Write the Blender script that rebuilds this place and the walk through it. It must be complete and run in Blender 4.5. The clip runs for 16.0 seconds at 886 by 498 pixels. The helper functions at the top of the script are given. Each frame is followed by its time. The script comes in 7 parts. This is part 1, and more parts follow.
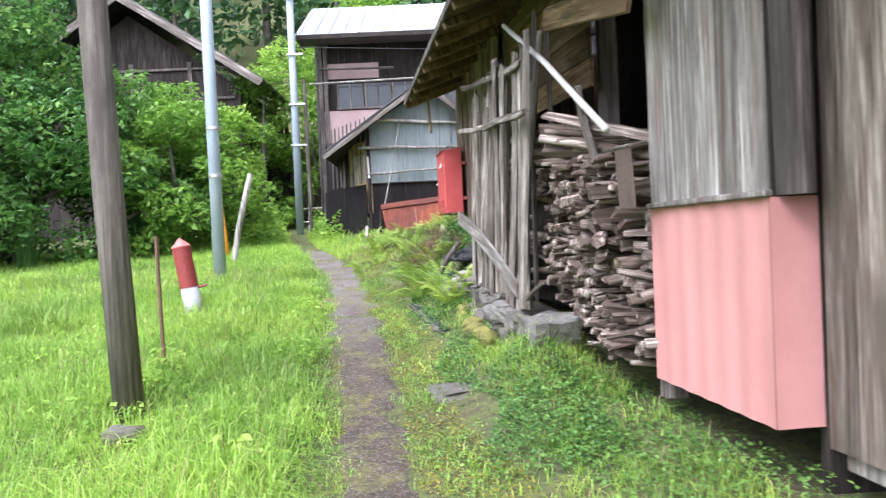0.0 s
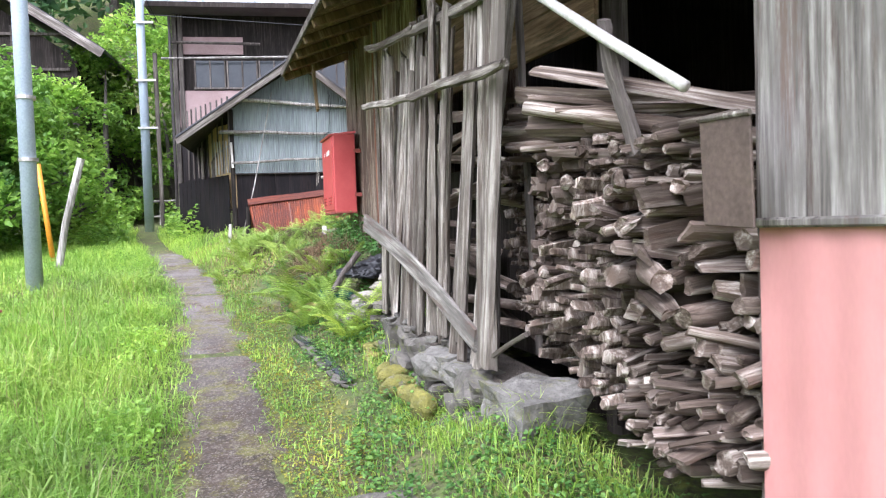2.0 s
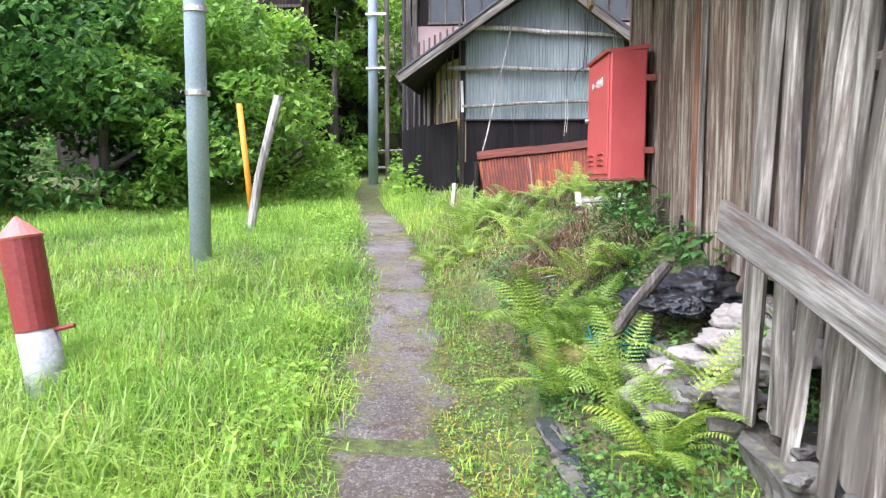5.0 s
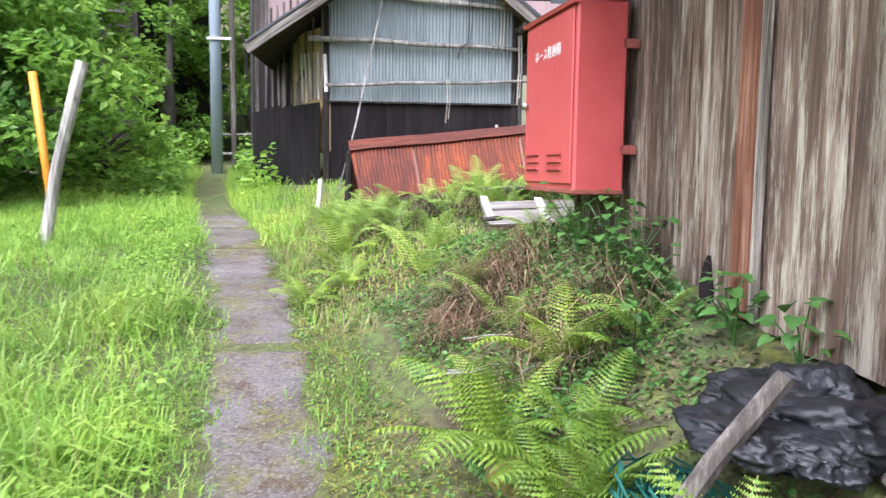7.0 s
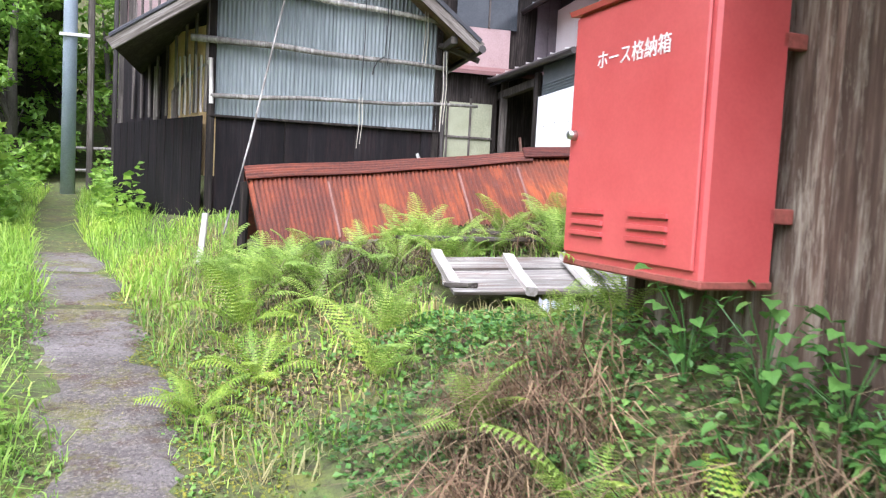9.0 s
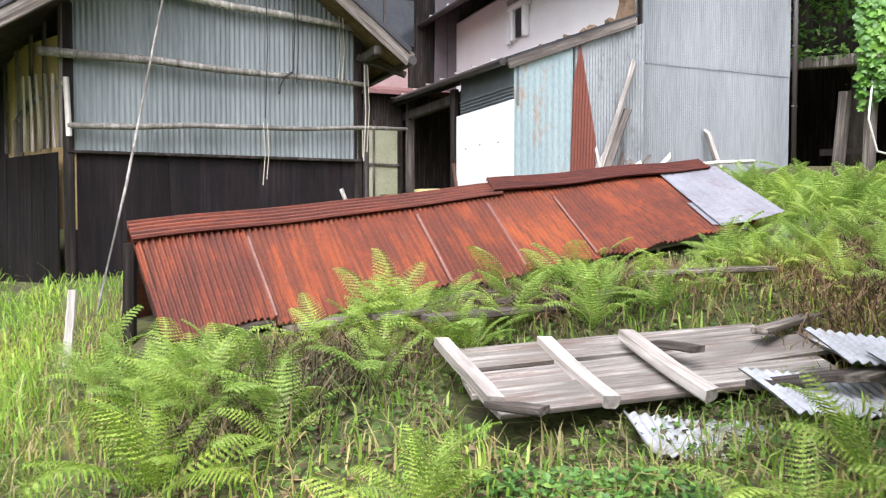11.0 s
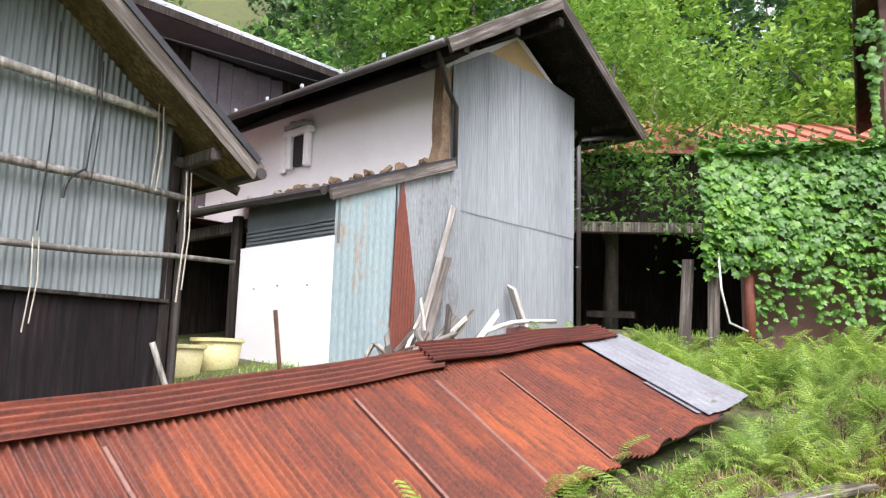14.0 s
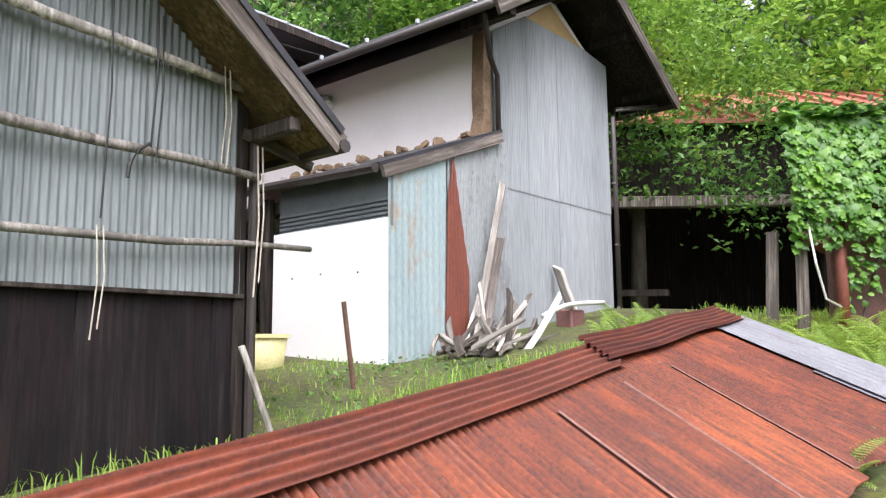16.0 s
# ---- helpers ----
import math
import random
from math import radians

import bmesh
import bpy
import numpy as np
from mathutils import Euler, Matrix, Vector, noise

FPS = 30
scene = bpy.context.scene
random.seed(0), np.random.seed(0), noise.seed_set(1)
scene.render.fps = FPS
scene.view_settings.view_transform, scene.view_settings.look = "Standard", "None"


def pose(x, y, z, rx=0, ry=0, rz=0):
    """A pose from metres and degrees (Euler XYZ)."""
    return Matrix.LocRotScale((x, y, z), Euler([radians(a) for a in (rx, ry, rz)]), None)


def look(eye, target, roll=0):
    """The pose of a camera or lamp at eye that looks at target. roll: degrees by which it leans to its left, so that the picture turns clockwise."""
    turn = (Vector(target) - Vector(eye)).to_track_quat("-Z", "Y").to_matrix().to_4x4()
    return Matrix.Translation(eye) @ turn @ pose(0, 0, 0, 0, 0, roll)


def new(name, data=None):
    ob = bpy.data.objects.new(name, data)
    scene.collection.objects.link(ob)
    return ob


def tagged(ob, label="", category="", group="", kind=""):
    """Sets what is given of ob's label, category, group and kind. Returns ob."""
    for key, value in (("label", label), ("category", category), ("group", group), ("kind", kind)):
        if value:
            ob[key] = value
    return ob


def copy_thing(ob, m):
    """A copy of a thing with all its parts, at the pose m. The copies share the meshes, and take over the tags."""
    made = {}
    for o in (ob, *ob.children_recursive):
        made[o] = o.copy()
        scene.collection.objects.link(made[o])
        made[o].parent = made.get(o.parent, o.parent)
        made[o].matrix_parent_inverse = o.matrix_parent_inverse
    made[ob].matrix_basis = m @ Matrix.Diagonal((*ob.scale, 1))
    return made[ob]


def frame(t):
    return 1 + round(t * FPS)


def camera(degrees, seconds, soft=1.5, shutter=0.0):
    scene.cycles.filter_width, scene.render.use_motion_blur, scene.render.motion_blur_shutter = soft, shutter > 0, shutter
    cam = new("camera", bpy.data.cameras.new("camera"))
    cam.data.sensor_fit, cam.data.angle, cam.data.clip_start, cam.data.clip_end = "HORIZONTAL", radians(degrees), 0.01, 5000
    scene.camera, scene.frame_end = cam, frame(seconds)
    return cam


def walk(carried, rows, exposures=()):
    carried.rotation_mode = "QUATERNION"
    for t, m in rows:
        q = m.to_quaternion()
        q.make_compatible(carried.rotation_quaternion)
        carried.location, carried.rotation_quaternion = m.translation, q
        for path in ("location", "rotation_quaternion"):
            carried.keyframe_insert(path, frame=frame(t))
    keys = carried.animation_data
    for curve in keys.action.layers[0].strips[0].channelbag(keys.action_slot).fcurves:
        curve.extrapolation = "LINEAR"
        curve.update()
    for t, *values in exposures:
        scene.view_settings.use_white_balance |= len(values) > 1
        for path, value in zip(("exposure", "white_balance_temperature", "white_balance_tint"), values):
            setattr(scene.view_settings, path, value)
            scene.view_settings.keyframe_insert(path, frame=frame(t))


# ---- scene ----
cam = camera(59.9, 16.0, 1.2, 0.2)
METRES, EYE, TILT, LEAN, TURN = 16.0, 1.5, 0.0, 0.0, 0.0
ROWS = [
    (0.0, 0.0, 0.0, 0.0, -0.04, -0.95, 2.52),
    (0.5, -0.0137, 0.0387, 0.0025, 4.06, -2.17, 2.22),
    (1.0, -0.0201, 0.0743, 0.0048, 2.03, -3.81, 1.04),
    (1.5, -0.0211, 0.1114, 0.0088, -4.2, -2.46, 0.67),
    (2.0, -0.0187, 0.1462, 0.0102, -10.14, -1.79, 1.94),
    (2.5, -0.0163, 0.1862, 0.0112, -9.21, -2.96, 0.67),
    (3.0, -0.0183, 0.2272, 0.0137, -5.12, -4.5, -0.03),
    (3.5, -0.0208, 0.2654, 0.0155, 4.86, -4.8, -0.21),
    (6.0, -0.0415, 0.4401, 0.0252, 7.15, -5.72, -0.18),
    (6.5, -0.0501, 0.471, 0.0273, 2.27, -6.33, -0.34),
    (7.0, -0.0553, 0.5047, 0.0302, -4.03, -6.1, -0.78),
    (7.5, -0.061, 0.5334, 0.0319, -12.96, -5.33, -1.68),
    (8.0, -0.063, 0.561, 0.0314, -16.13, -6.14, -2.68),
    (8.5, -0.0701, 0.5918, 0.0342, -15.44, -6.14, -2.53),
    (9.0, -0.0778, 0.6228, 0.0371, -13.56, -3.92, -3.01),
    (11.5, -0.0954, 0.7705, 0.0509, -26.37, -1.72, -0.54),
    (12.0, -0.1042, 0.7984, 0.0524, -29.25, -1.34, -1.81),
    (12.5, -0.1127, 0.8248, 0.0541, -31.86, 0.21, -1.74),
    (13.0, -0.114, 0.8526, 0.0584, -37.3, 3.88, -2.11),
    (13.5, -0.1204, 0.8791, 0.062, -42.98, 6.94, -2.5),
    (14.0, -0.1195, 0.9008, 0.0632, -47.31, 8.66, -1.58),
    (14.5, -0.119, 0.9212, 0.065, -50.7, 9.09, -0.07),
    (15.0, -0.1254, 0.9449, 0.0674, -51.3, 7.64, 0.84),
    (15.5, -0.1275, 0.9615, 0.0672, -49.99, 6.98, 0.59),
    (16.0, -0.1274, 0.9817, 0.0684, -49.55, 7.38, 0.48),
]
walk(cam, [(t, pose(0, 0, EYE, TILT, LEAN, TURN) @ pose(METRES * x, METRES * y, METRES * z, 90 + pitch, roll, yaw)) for t, x, y, z, yaw, pitch, roll in ROWS], [(0.0, 1.75, 5700, 18), (9.0, 1.75, 5720, 18), (11.5, 1.42, 6200, 17), (16.0, 1.42, 6250, 18)])

# ---------- world and sun: bright overcast day ----------
world = bpy.data.worlds.new("overcast_sky")
scene.world = world
world.use_nodes = True
wt = world.node_tree
sky = wt.nodes.new("ShaderNodeTexSky")
sky.sky_type = "NISHITA"
sky.sun_disc = False
sky.sun_elevation = radians(54)
sky.sun_rotation = radians(216)
sky.air_density, sky.dust_density, sky.ozone_density = 1.0, 3.0, 1.5
pale = wt.nodes.new("ShaderNodeHueSaturation")
pale.inputs["Saturation"].default_value = 0.15
wt.links.new(sky.outputs[0], pale.inputs["Color"])
wt.links.new(pale.outputs[0], wt.nodes["Background"].inputs["Color"])
wt.nodes["Background"].inputs["Strength"].default_value = 0.15

sun = new("sun", bpy.data.lights.new("sun", "SUN"))
sun.data.energy, sun.data.angle, sun.data.color = 1.45, radians(45), (1.0, 0.985, 0.96)
sun.matrix_world = look((-11.5, -8, 28), (0, 8, 0))

RNG = np.random.default_rng(7)
rnd = random.Random(11)


# ---------- materials ----------
def nodes_of(name):
    m = bpy.data.materials.new(name)
    m.use_nodes = True
    return m, m.node_tree, m.node_tree.nodes["Principled BSDF"]


def add(t, kind, **inputs):
    n = t.nodes.new(kind)
    for k, v in inputs.items():
        n.inputs[k].default_value = v
    return n


def ramp(t, src, stops):
    n = t.nodes.new("ShaderNodeValToRGB")
    while len(n.color_ramp.elements) < len(stops):
        n.color_ramp.elements.new(0.5)
    for e, (p, c) in zip(n.color_ramp.elements, stops):
        e.position, e.color = p, (*c, 1)
    t.links.new(src, n.inputs[0])
    return n.outputs[0]


def blend(t, fac, a, b, how="MIX"):
    n = t.nodes.new("ShaderNodeMix")
    n.data_type, n.blend_type = "RGBA", how
    for src, sock in ((fac, n.inputs[0]), (a, n.inputs[6]), (b, n.inputs[7])):
        if isinstance(src, (int, float)):
            sock.default_value = src
        elif isinstance(src, tuple):
            sock.default_value = (*src, 1)
        else:
            t.links.new(src, sock)
    return n.outputs[2]


def coords(t, scale=(1, 1, 1), shift=True):
    """Object coordinates, shifted at random for each object."""
    tc = t.nodes.new("ShaderNodeTexCoord")
    mp = t.nodes.new("ShaderNodeMapping")
    mp.inputs["Scale"].default_value = scale
    t.links.new(tc.outputs["Object"], mp.inputs["Vector"])
    if shift:
        oi = t.nodes.new("ShaderNodeObjectInfo")
        mul = add(t, "ShaderNodeMath")
        mul.operation = "MULTIPLY"
        mul.inputs[1].default_value = 37.0
        t.links.new(oi.outputs["Random"], mul.inputs[0])
        t.links.new(mul.outputs[0], mp.inputs["Location"])
    return mp.outputs[0]


def noise_of(t, vec, scale, detail=4.0, rough=0.6):
    n = add(t, "ShaderNodeTexNoise", Scale=scale, Detail=detail, Roughness=rough)
    t.links.new(vec, n.inputs["Vector"])
    return n.outputs["Fac"]


def bump(t, bsdf, height, strength=0.4, dist=0.01):
    n = add(t, "ShaderNodeBump", Strength=strength, Distance=dist)
    t.links.new(height, n.inputs["Height"])
    t.links.new(n.outputs[0], bsdf.inputs["Normal"])


def wood(name, dark, mid, light, stain=None, rough=0.85, grain=26.0, spread_tone=0.38):
    """Weathered timber with the grain along the local z axis."""
    m, t, b = nodes_of(name)
    v = coords(t, (1, 1, 0.045))
    g = noise_of(t, v, grain, 6, 0.7)
    col = ramp(t, g, [(0.35, dark), (0.5, mid), (0.64, light)])
    w = noise_of(t, coords(t, (1, 1, 0.35)), 3.2, 5, 0.6)
    col = blend(t, ramp(t, w, [(0.42, (0, 0, 0)), (0.66, (1, 1, 1))]), col, tuple(0.55 * c for c in mid))
    if stain:
        s = noise_of(t, coords(t, (2.2, 2.2, 0.22)), 5.0, 7, 0.8)
        col = blend(t, ramp(t, s, [(0.5, (0, 0, 0)), (0.62, (0.8, 0.8, 0.8))]), col, stain)
    oi, ge = t.nodes.new("ShaderNodeObjectInfo"), t.nodes.new("ShaderNodeNewGeometry")
    mixed = t.nodes.new("ShaderNodeMath")
    t.links.new(oi.outputs["Random"], mixed.inputs[0])
    t.links.new(ge.outputs["Random Per Island"], mixed.inputs[1])
    wrap = t.nodes.new("ShaderNodeMath")
    wrap.operation = "FRACT"
    t.links.new(mixed.outputs[0], wrap.inputs[0])
    tone = ramp(t, wrap.outputs[0], [(0.0, tuple(1 - spread_tone * c for c in (1, 1.05, 1.1))), (1.0, tuple(1 + 0.7 * spread_tone * c for c in (1, 0.92, 0.85)))])
    col = blend(t, 1.0, col, tone, "MULTIPLY")
    t.links.new(col, b.inputs["Base Color"])
    b.inputs["Roughness"].default_value = rough
    b.inputs["Specular IOR Level"].default_value = 0.2
    bump(t, b, g, 0.9, 0.008)
    return m


def plain(name, c1, c2, scale=4.0, rough=0.6, metal=0.0, fine=40.0, relief=0.25, dist=0.004, stretch=(1, 1, 1), third=None, speck=0.35):
    m, t, b = nodes_of(name)
    v = coords(t, stretch)
    a = noise_of(t, v, scale, 5, 0.65)
    f = noise_of(t, v, fine, 4, 0.6)
    col = ramp(t, a, [(0.33, c1), (0.67, c2)])
    if third:
        k = noise_of(t, coords(t, stretch), scale * 1.7, 6, 0.75)
        col = blend(t, ramp(t, k, [(0.55, (0, 0, 0)), (0.63, (1, 1, 1))]), col, third)
    col = blend(t, speck, col, ramp(t, f, [(0.3, tuple(0.5 * c for c in c1)), (0.7, tuple(min(1, 1.15 * c) for c in c2))]))
    t.links.new(col, b.inputs["Base Color"])
    b.inputs["Roughness"].default_value, b.inputs["Metallic"].default_value = rough, metal
    bump(t, b, f, relief, dist)
    return m


def leafy(name, dark, mid, light, rough=0.5, trans=0.35):
    """Foliage: each leaf has its own green, and lets some light through."""
    m, t, b = nodes_of(name)
    ge = t.nodes.new("ShaderNodeNewGeometry")
    oi = t.nodes.new("ShaderNodeObjectInfo")
    col = ramp(t, ge.outputs["Random Per Island"], [(0.0, dark), (0.5, mid), (1.0, light)])
    tone = ramp(t, oi.outputs["Random"], [(0.0, (0.8, 0.85, 0.8)), (1.0, (1.15, 1.1, 1.0))])
    col = blend(t, 1.0, col, tone, "MULTIPLY")
    big = noise_of(t, ge.outputs["Position"], 0.7, 5, 0.7)
    col = blend(t, 1.0, col, ramp(t, big, [(0.32, (0.55, 0.66, 0.6)), (0.5, (0.95, 0.97, 0.95)), (0.68, (1.35, 1.22, 1.1))]), "MULTIPLY")
    t.links.new(col, b.inputs["Base Color"])
    b.inputs["Roughness"].default_value = rough
    tr = t.nodes.new("ShaderNodeBsdfTranslucent")
    t.links.new(col, tr.inputs["Color"])
    mx = add(t, "ShaderNodeMixShader", Fac=trans)
    t.links.new(b.outputs[0], mx.inputs[1])
    t.links.new(tr.outputs[0], mx.inputs[2])
    t.links.new(mx.outputs[0], t.nodes["Material Output"].inputs["Surface"])
    return m


def rusty(name, deep, red, orange, pale_, run=(1, 0.16, 1), fine=(1, 0.03, 0.03)):
    """Rusted iron sheet with streaks along its waves; the fine dark ones also paint in wave shade."""
    m, t, b = nodes_of(name)
    v = coords(t, run)
    a = noise_of(t, v, 3.0, 6, 0.7)
    f = noise_of(t, coords(t), 55.0, 5, 0.7)
    col = ramp(t, a, [(0.3, deep), (0.45, red), (0.6, orange), (0.78, red)])
    # fine deep rust streaks, doubling as painted shade between the waves
    k = noise_of(t, coords(t, fine), 26.0, 4, 0.6)
    col = blend(t, ramp(t, k, [(0.42, (0.75, 0.75, 0.75)), (0.56, (0, 0, 0))]), col, deep)
    s = noise_of(t, coords(t, run), 9.0, 6, 0.8)
    col = blend(t, ramp(t, s, [(0.6, (0, 0, 0)), (0.75, (0.7, 0.7, 0.7))]), col, pale_)
    col = blend(t, 0.4, col, ramp(t, f, [(0.35, deep), (0.65, orange)]))
    t.links.new(col, b.inputs["Base Color"])
    b.inputs["Roughness"].default_value = 0.62
    oi = t.nodes.new("ShaderNodeObjectInfo")
    col = blend(t, 1.0, col, ramp(t, oi.outputs["Random"], [(0.0, (0.78, 0.72, 0.75)), (0.5, (1.0, 0.96, 0.96)), (1.0, (1.3, 1.32, 1.15))]), "MULTIPLY")
    t.links.new(col, b.inputs["Base Color"])
    bump(t, b, f, 0.35, 0.003)
    return m


M_SILVER = wood("silvered_boards", (0.09, 0.08, 0.072), (0.32, 0.30, 0.27), (0.60, 0.58, 0.53), (0.16, 0.11, 0.09))
M_SLAT = wood("grey_slats", (0.045, 0.036, 0.029), (0.235, 0.208, 0.176), (0.55, 0.515, 0.455), (0.10, 0.075, 0.058), grain=34.0)
M_OLDBOARD = wood("brown_grey_boards", (0.05, 0.04, 0.031), (0.20, 0.166, 0.134), (0.42, 0.375, 0.32), (0.12, 0.085, 0.06))
M_BROWN = wood("brown_wall_boards", (0.04, 0.024, 0.017), (0.16, 0.108, 0.08), (0.36, 0.285, 0.23), (0.42, 0.38, 0.305))
M_RED_BOARD = wood("reddish_board", (0.08, 0.035, 0.022), (0.20, 0.085, 0.05), (0.32, 0.19, 0.13))
# real dark timber, and the shade of open bays put into the colour
M_DARK = wood("dark_timber_and_shade", (0.012, 0.010, 0.009), (0.035, 0.028, 0.024), (0.08, 0.068, 0.06))
# tarred boards, also the painted shade of the flank bay and rat hole
M_TAR_AND_SHADE = wood("tarred_boards_and_shade", (0.006, 0.005, 0.006), (0.012, 0.010, 0.011), (0.024, 0.02, 0.02), (0.02, 0.012, 0.012), 0.9)
M_BEAM = wood("old_beam", (0.05, 0.042, 0.036), (0.13, 0.112, 0.10), (0.28, 0.25, 0.225))
M_LOG = wood("split_firewood", (0.045, 0.032, 0.025), (0.20, 0.158, 0.13), (0.60, 0.55, 0.49), (0.10, 0.07, 0.052), spread_tone=0.62)
M_PALE_WOOD = wood("bleached_wood", (0.28, 0.25, 0.22), (0.55, 0.51, 0.47), (0.75, 0.72, 0.68))
M_POLE_WOOD = wood("peeled_pole", (0.14, 0.125, 0.11), (0.34, 0.32, 0.29), (0.56, 0.54, 0.51))
M_PILLAR = wood("utility_pole_wood", (0.10, 0.085, 0.07), (0.20, 0.175, 0.15), (0.31, 0.28, 0.25))
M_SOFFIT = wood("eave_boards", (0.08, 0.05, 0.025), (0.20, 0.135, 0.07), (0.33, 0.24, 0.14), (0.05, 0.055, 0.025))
M_FASCIA = wood("weathered_fascia", (0.07, 0.06, 0.05), (0.18, 0.155, 0.135), (0.42, 0.39, 0.36))
M_PINK = plain("pink_painted_tin", (0.50, 0.225, 0.205), (0.59, 0.285, 0.26), 2.2, 0.55, 0, 60, 0.05, 0.002, (1, 1, 0.4), speck=0.08)
M_REDBOX = plain("red_enamel", (0.46, 0.068, 0.066), (0.55, 0.10, 0.095), 2.5, 0.42, 0, 80, 0.05, 0.001, speck=0.1)
M_BOXRUST = plain("box_rust", (0.20, 0.06, 0.04), (0.36, 0.09, 0.07), 14, 0.8, 0, 60, 0.4)
M_WHITE = plain("white_lettering", (0.8, 0.78, 0.76), (0.85, 0.83, 0.8), 5, 0.6, 0, 50, 0.05)
M_STEEL = plain("knob_steel", (0.5, 0.47, 0.43), (0.65, 0.62, 0.58), 8, 0.35, 0.9)
M_ZINC = plain("galvanised_sheet", (0.15, 0.175, 0.175), (0.265, 0.295, 0.295), 2.4, 0.5, 0.0, 30, 0.1, 0.002, (1, 1, 0.08), (0.13, 0.145, 0.145))
M_ZINC2 = plain("galvanised_gable_sheet", (0.215, 0.235, 0.245), (0.33, 0.35, 0.36), 2.2, 0.5, 0.0, 30, 0.1, 0.002, (1, 1, 0.07), (0.24, 0.26, 0.27))
M_BLUETIN = plain("pale_blue_tin", (0.26, 0.34, 0.355), (0.35, 0.43, 0.43), 2.0, 0.5, 0, 40, 0.1, 0.002, (1, 1, 0.3), (0.34, 0.22, 0.13))
M_GREYTIN = plain("grey_tin", (0.24, 0.255, 0.26), (0.34, 0.36, 0.365), 2.0, 0.5, 0.2, 40, 0.15, 0.003, (1, 1, 0.3), (0.15, 0.14, 0.14))
M_RUSTTIN = plain("rust_streak_tin", (0.13, 0.035, 0.022), (0.21, 0.06, 0.035), 4.0, 0.7, 0, 50, 0.3, 0.003, (1, 1, 0.4))
M_RUST = rusty("rusted_roof_iron", (0.04, 0.014, 0.011), (0.135, 0.029, 0.015), (0.31, 0.074, 0.02), (0.22, 0.13, 0.11))
M_RUST2 = rusty("rusted_ridge_iron", (0.045, 0.016, 0.014), (0.10, 0.027, 0.019), (0.20, 0.048, 0.024), (0.16, 0.09, 0.075), (0.12, 1, 1), (0.03, 1, 1))
M_SHINY = plain("bare_silver_sheet", (0.22, 0.22, 0.245), (0.34, 0.34, 0.37), 3, 0.45, 0.2, 40, 0.2, 0.003, (1, 1, 1), (0.2, 0.16, 0.16))
M_PLASTER = plain("white_plaster", (0.85, 0.815, 0.79), (0.89, 0.865, 0.845), 1.2, 0.9, 0, 25, 0.1, 0.003, speck=0.08)
M_PANELWHITE = plain("white_panel", (0.83, 0.82, 0.81), (0.87, 0.865, 0.86), 1.2, 0.6, 0, 40, 0.05, 0.002, speck=0.03)
M_MUD = plain("bare_mud_wall", (0.17, 0.11, 0.065), (0.32, 0.22, 0.14), 9, 0.95, 0, 30, 0.9, 0.02)
M_OCHRE = plain("ochre_plaster", (0.50, 0.34, 0.15), (0.60, 0.43, 0.22), 3, 0.9)
M_SHUTTER = plain("grey_shutter", (0.10, 0.125, 0.13), (0.16, 0.185, 0.19), 3, 0.6, 0.1)
M_ROOFDARK = plain("dark_roof_metal", (0.025, 0.024, 0.028), (0.05, 0.05, 0.055), 2, 0.45, 0.2)
M_ROOFLIGHT = plain("pale_roof_metal", (0.36, 0.38, 0.42), (0.55, 0.57, 0.60), 2.5, 0.4, 0.1)
M_ROOFRED = plain("red_roof_tin", (0.38, 0.115, 0.075), (0.50, 0.18, 0.125), 3, 0.55, 0, 30, 0.3, 0.004, (1, 1, 1), (0.24, 0.11, 0.08))
M_GUTTER = plain("brown_gutter", (0.035, 0.027, 0.025), (0.06, 0.05, 0.046), 3, 0.4)
M_PINKWALL = plain("pink_plaster_wall", (0.32, 0.215, 0.205), (0.42, 0.30, 0.285), 1.5, 0.85)
M_GLASSY = plain("dim_window_pane", (0.03, 0.035, 0.04), (0.06, 0.065, 0.07), 2, 0.12)
M_PAPER = plain("yellowed_paper_pane", (0.28, 0.29, 0.18), (0.40, 0.40, 0.27), 2, 0.7)
M_BROWNTIN = plain("brown_tin_wall", (0.16, 0.075, 0.068), (0.24, 0.115, 0.105), 2, 0.55, 0, 40, 0.2)
M_STONE = plain("field_stone", (0.05, 0.044, 0.036), (0.155, 0.14, 0.12), 7, 0.9, 0, 22, 0.8, 0.02, (1, 1, 1), (0.16, 0.17, 0.06))
M_BOULDER = plain("pale_boulder", (0.065, 0.06, 0.05), (0.23, 0.215, 0.19), 6, 0.9, 0, 26, 0.9, 0.02, (1, 1, 1), (0.14, 0.135, 0.06))
M_MOSSY = plain("mossy_stone", (0.12, 0.12, 0.035), (0.28, 0.25, 0.055), 8, 0.95, 0, 60, 1.0, 0.02, (1, 1, 1), (0.2, 0.19, 0.16))


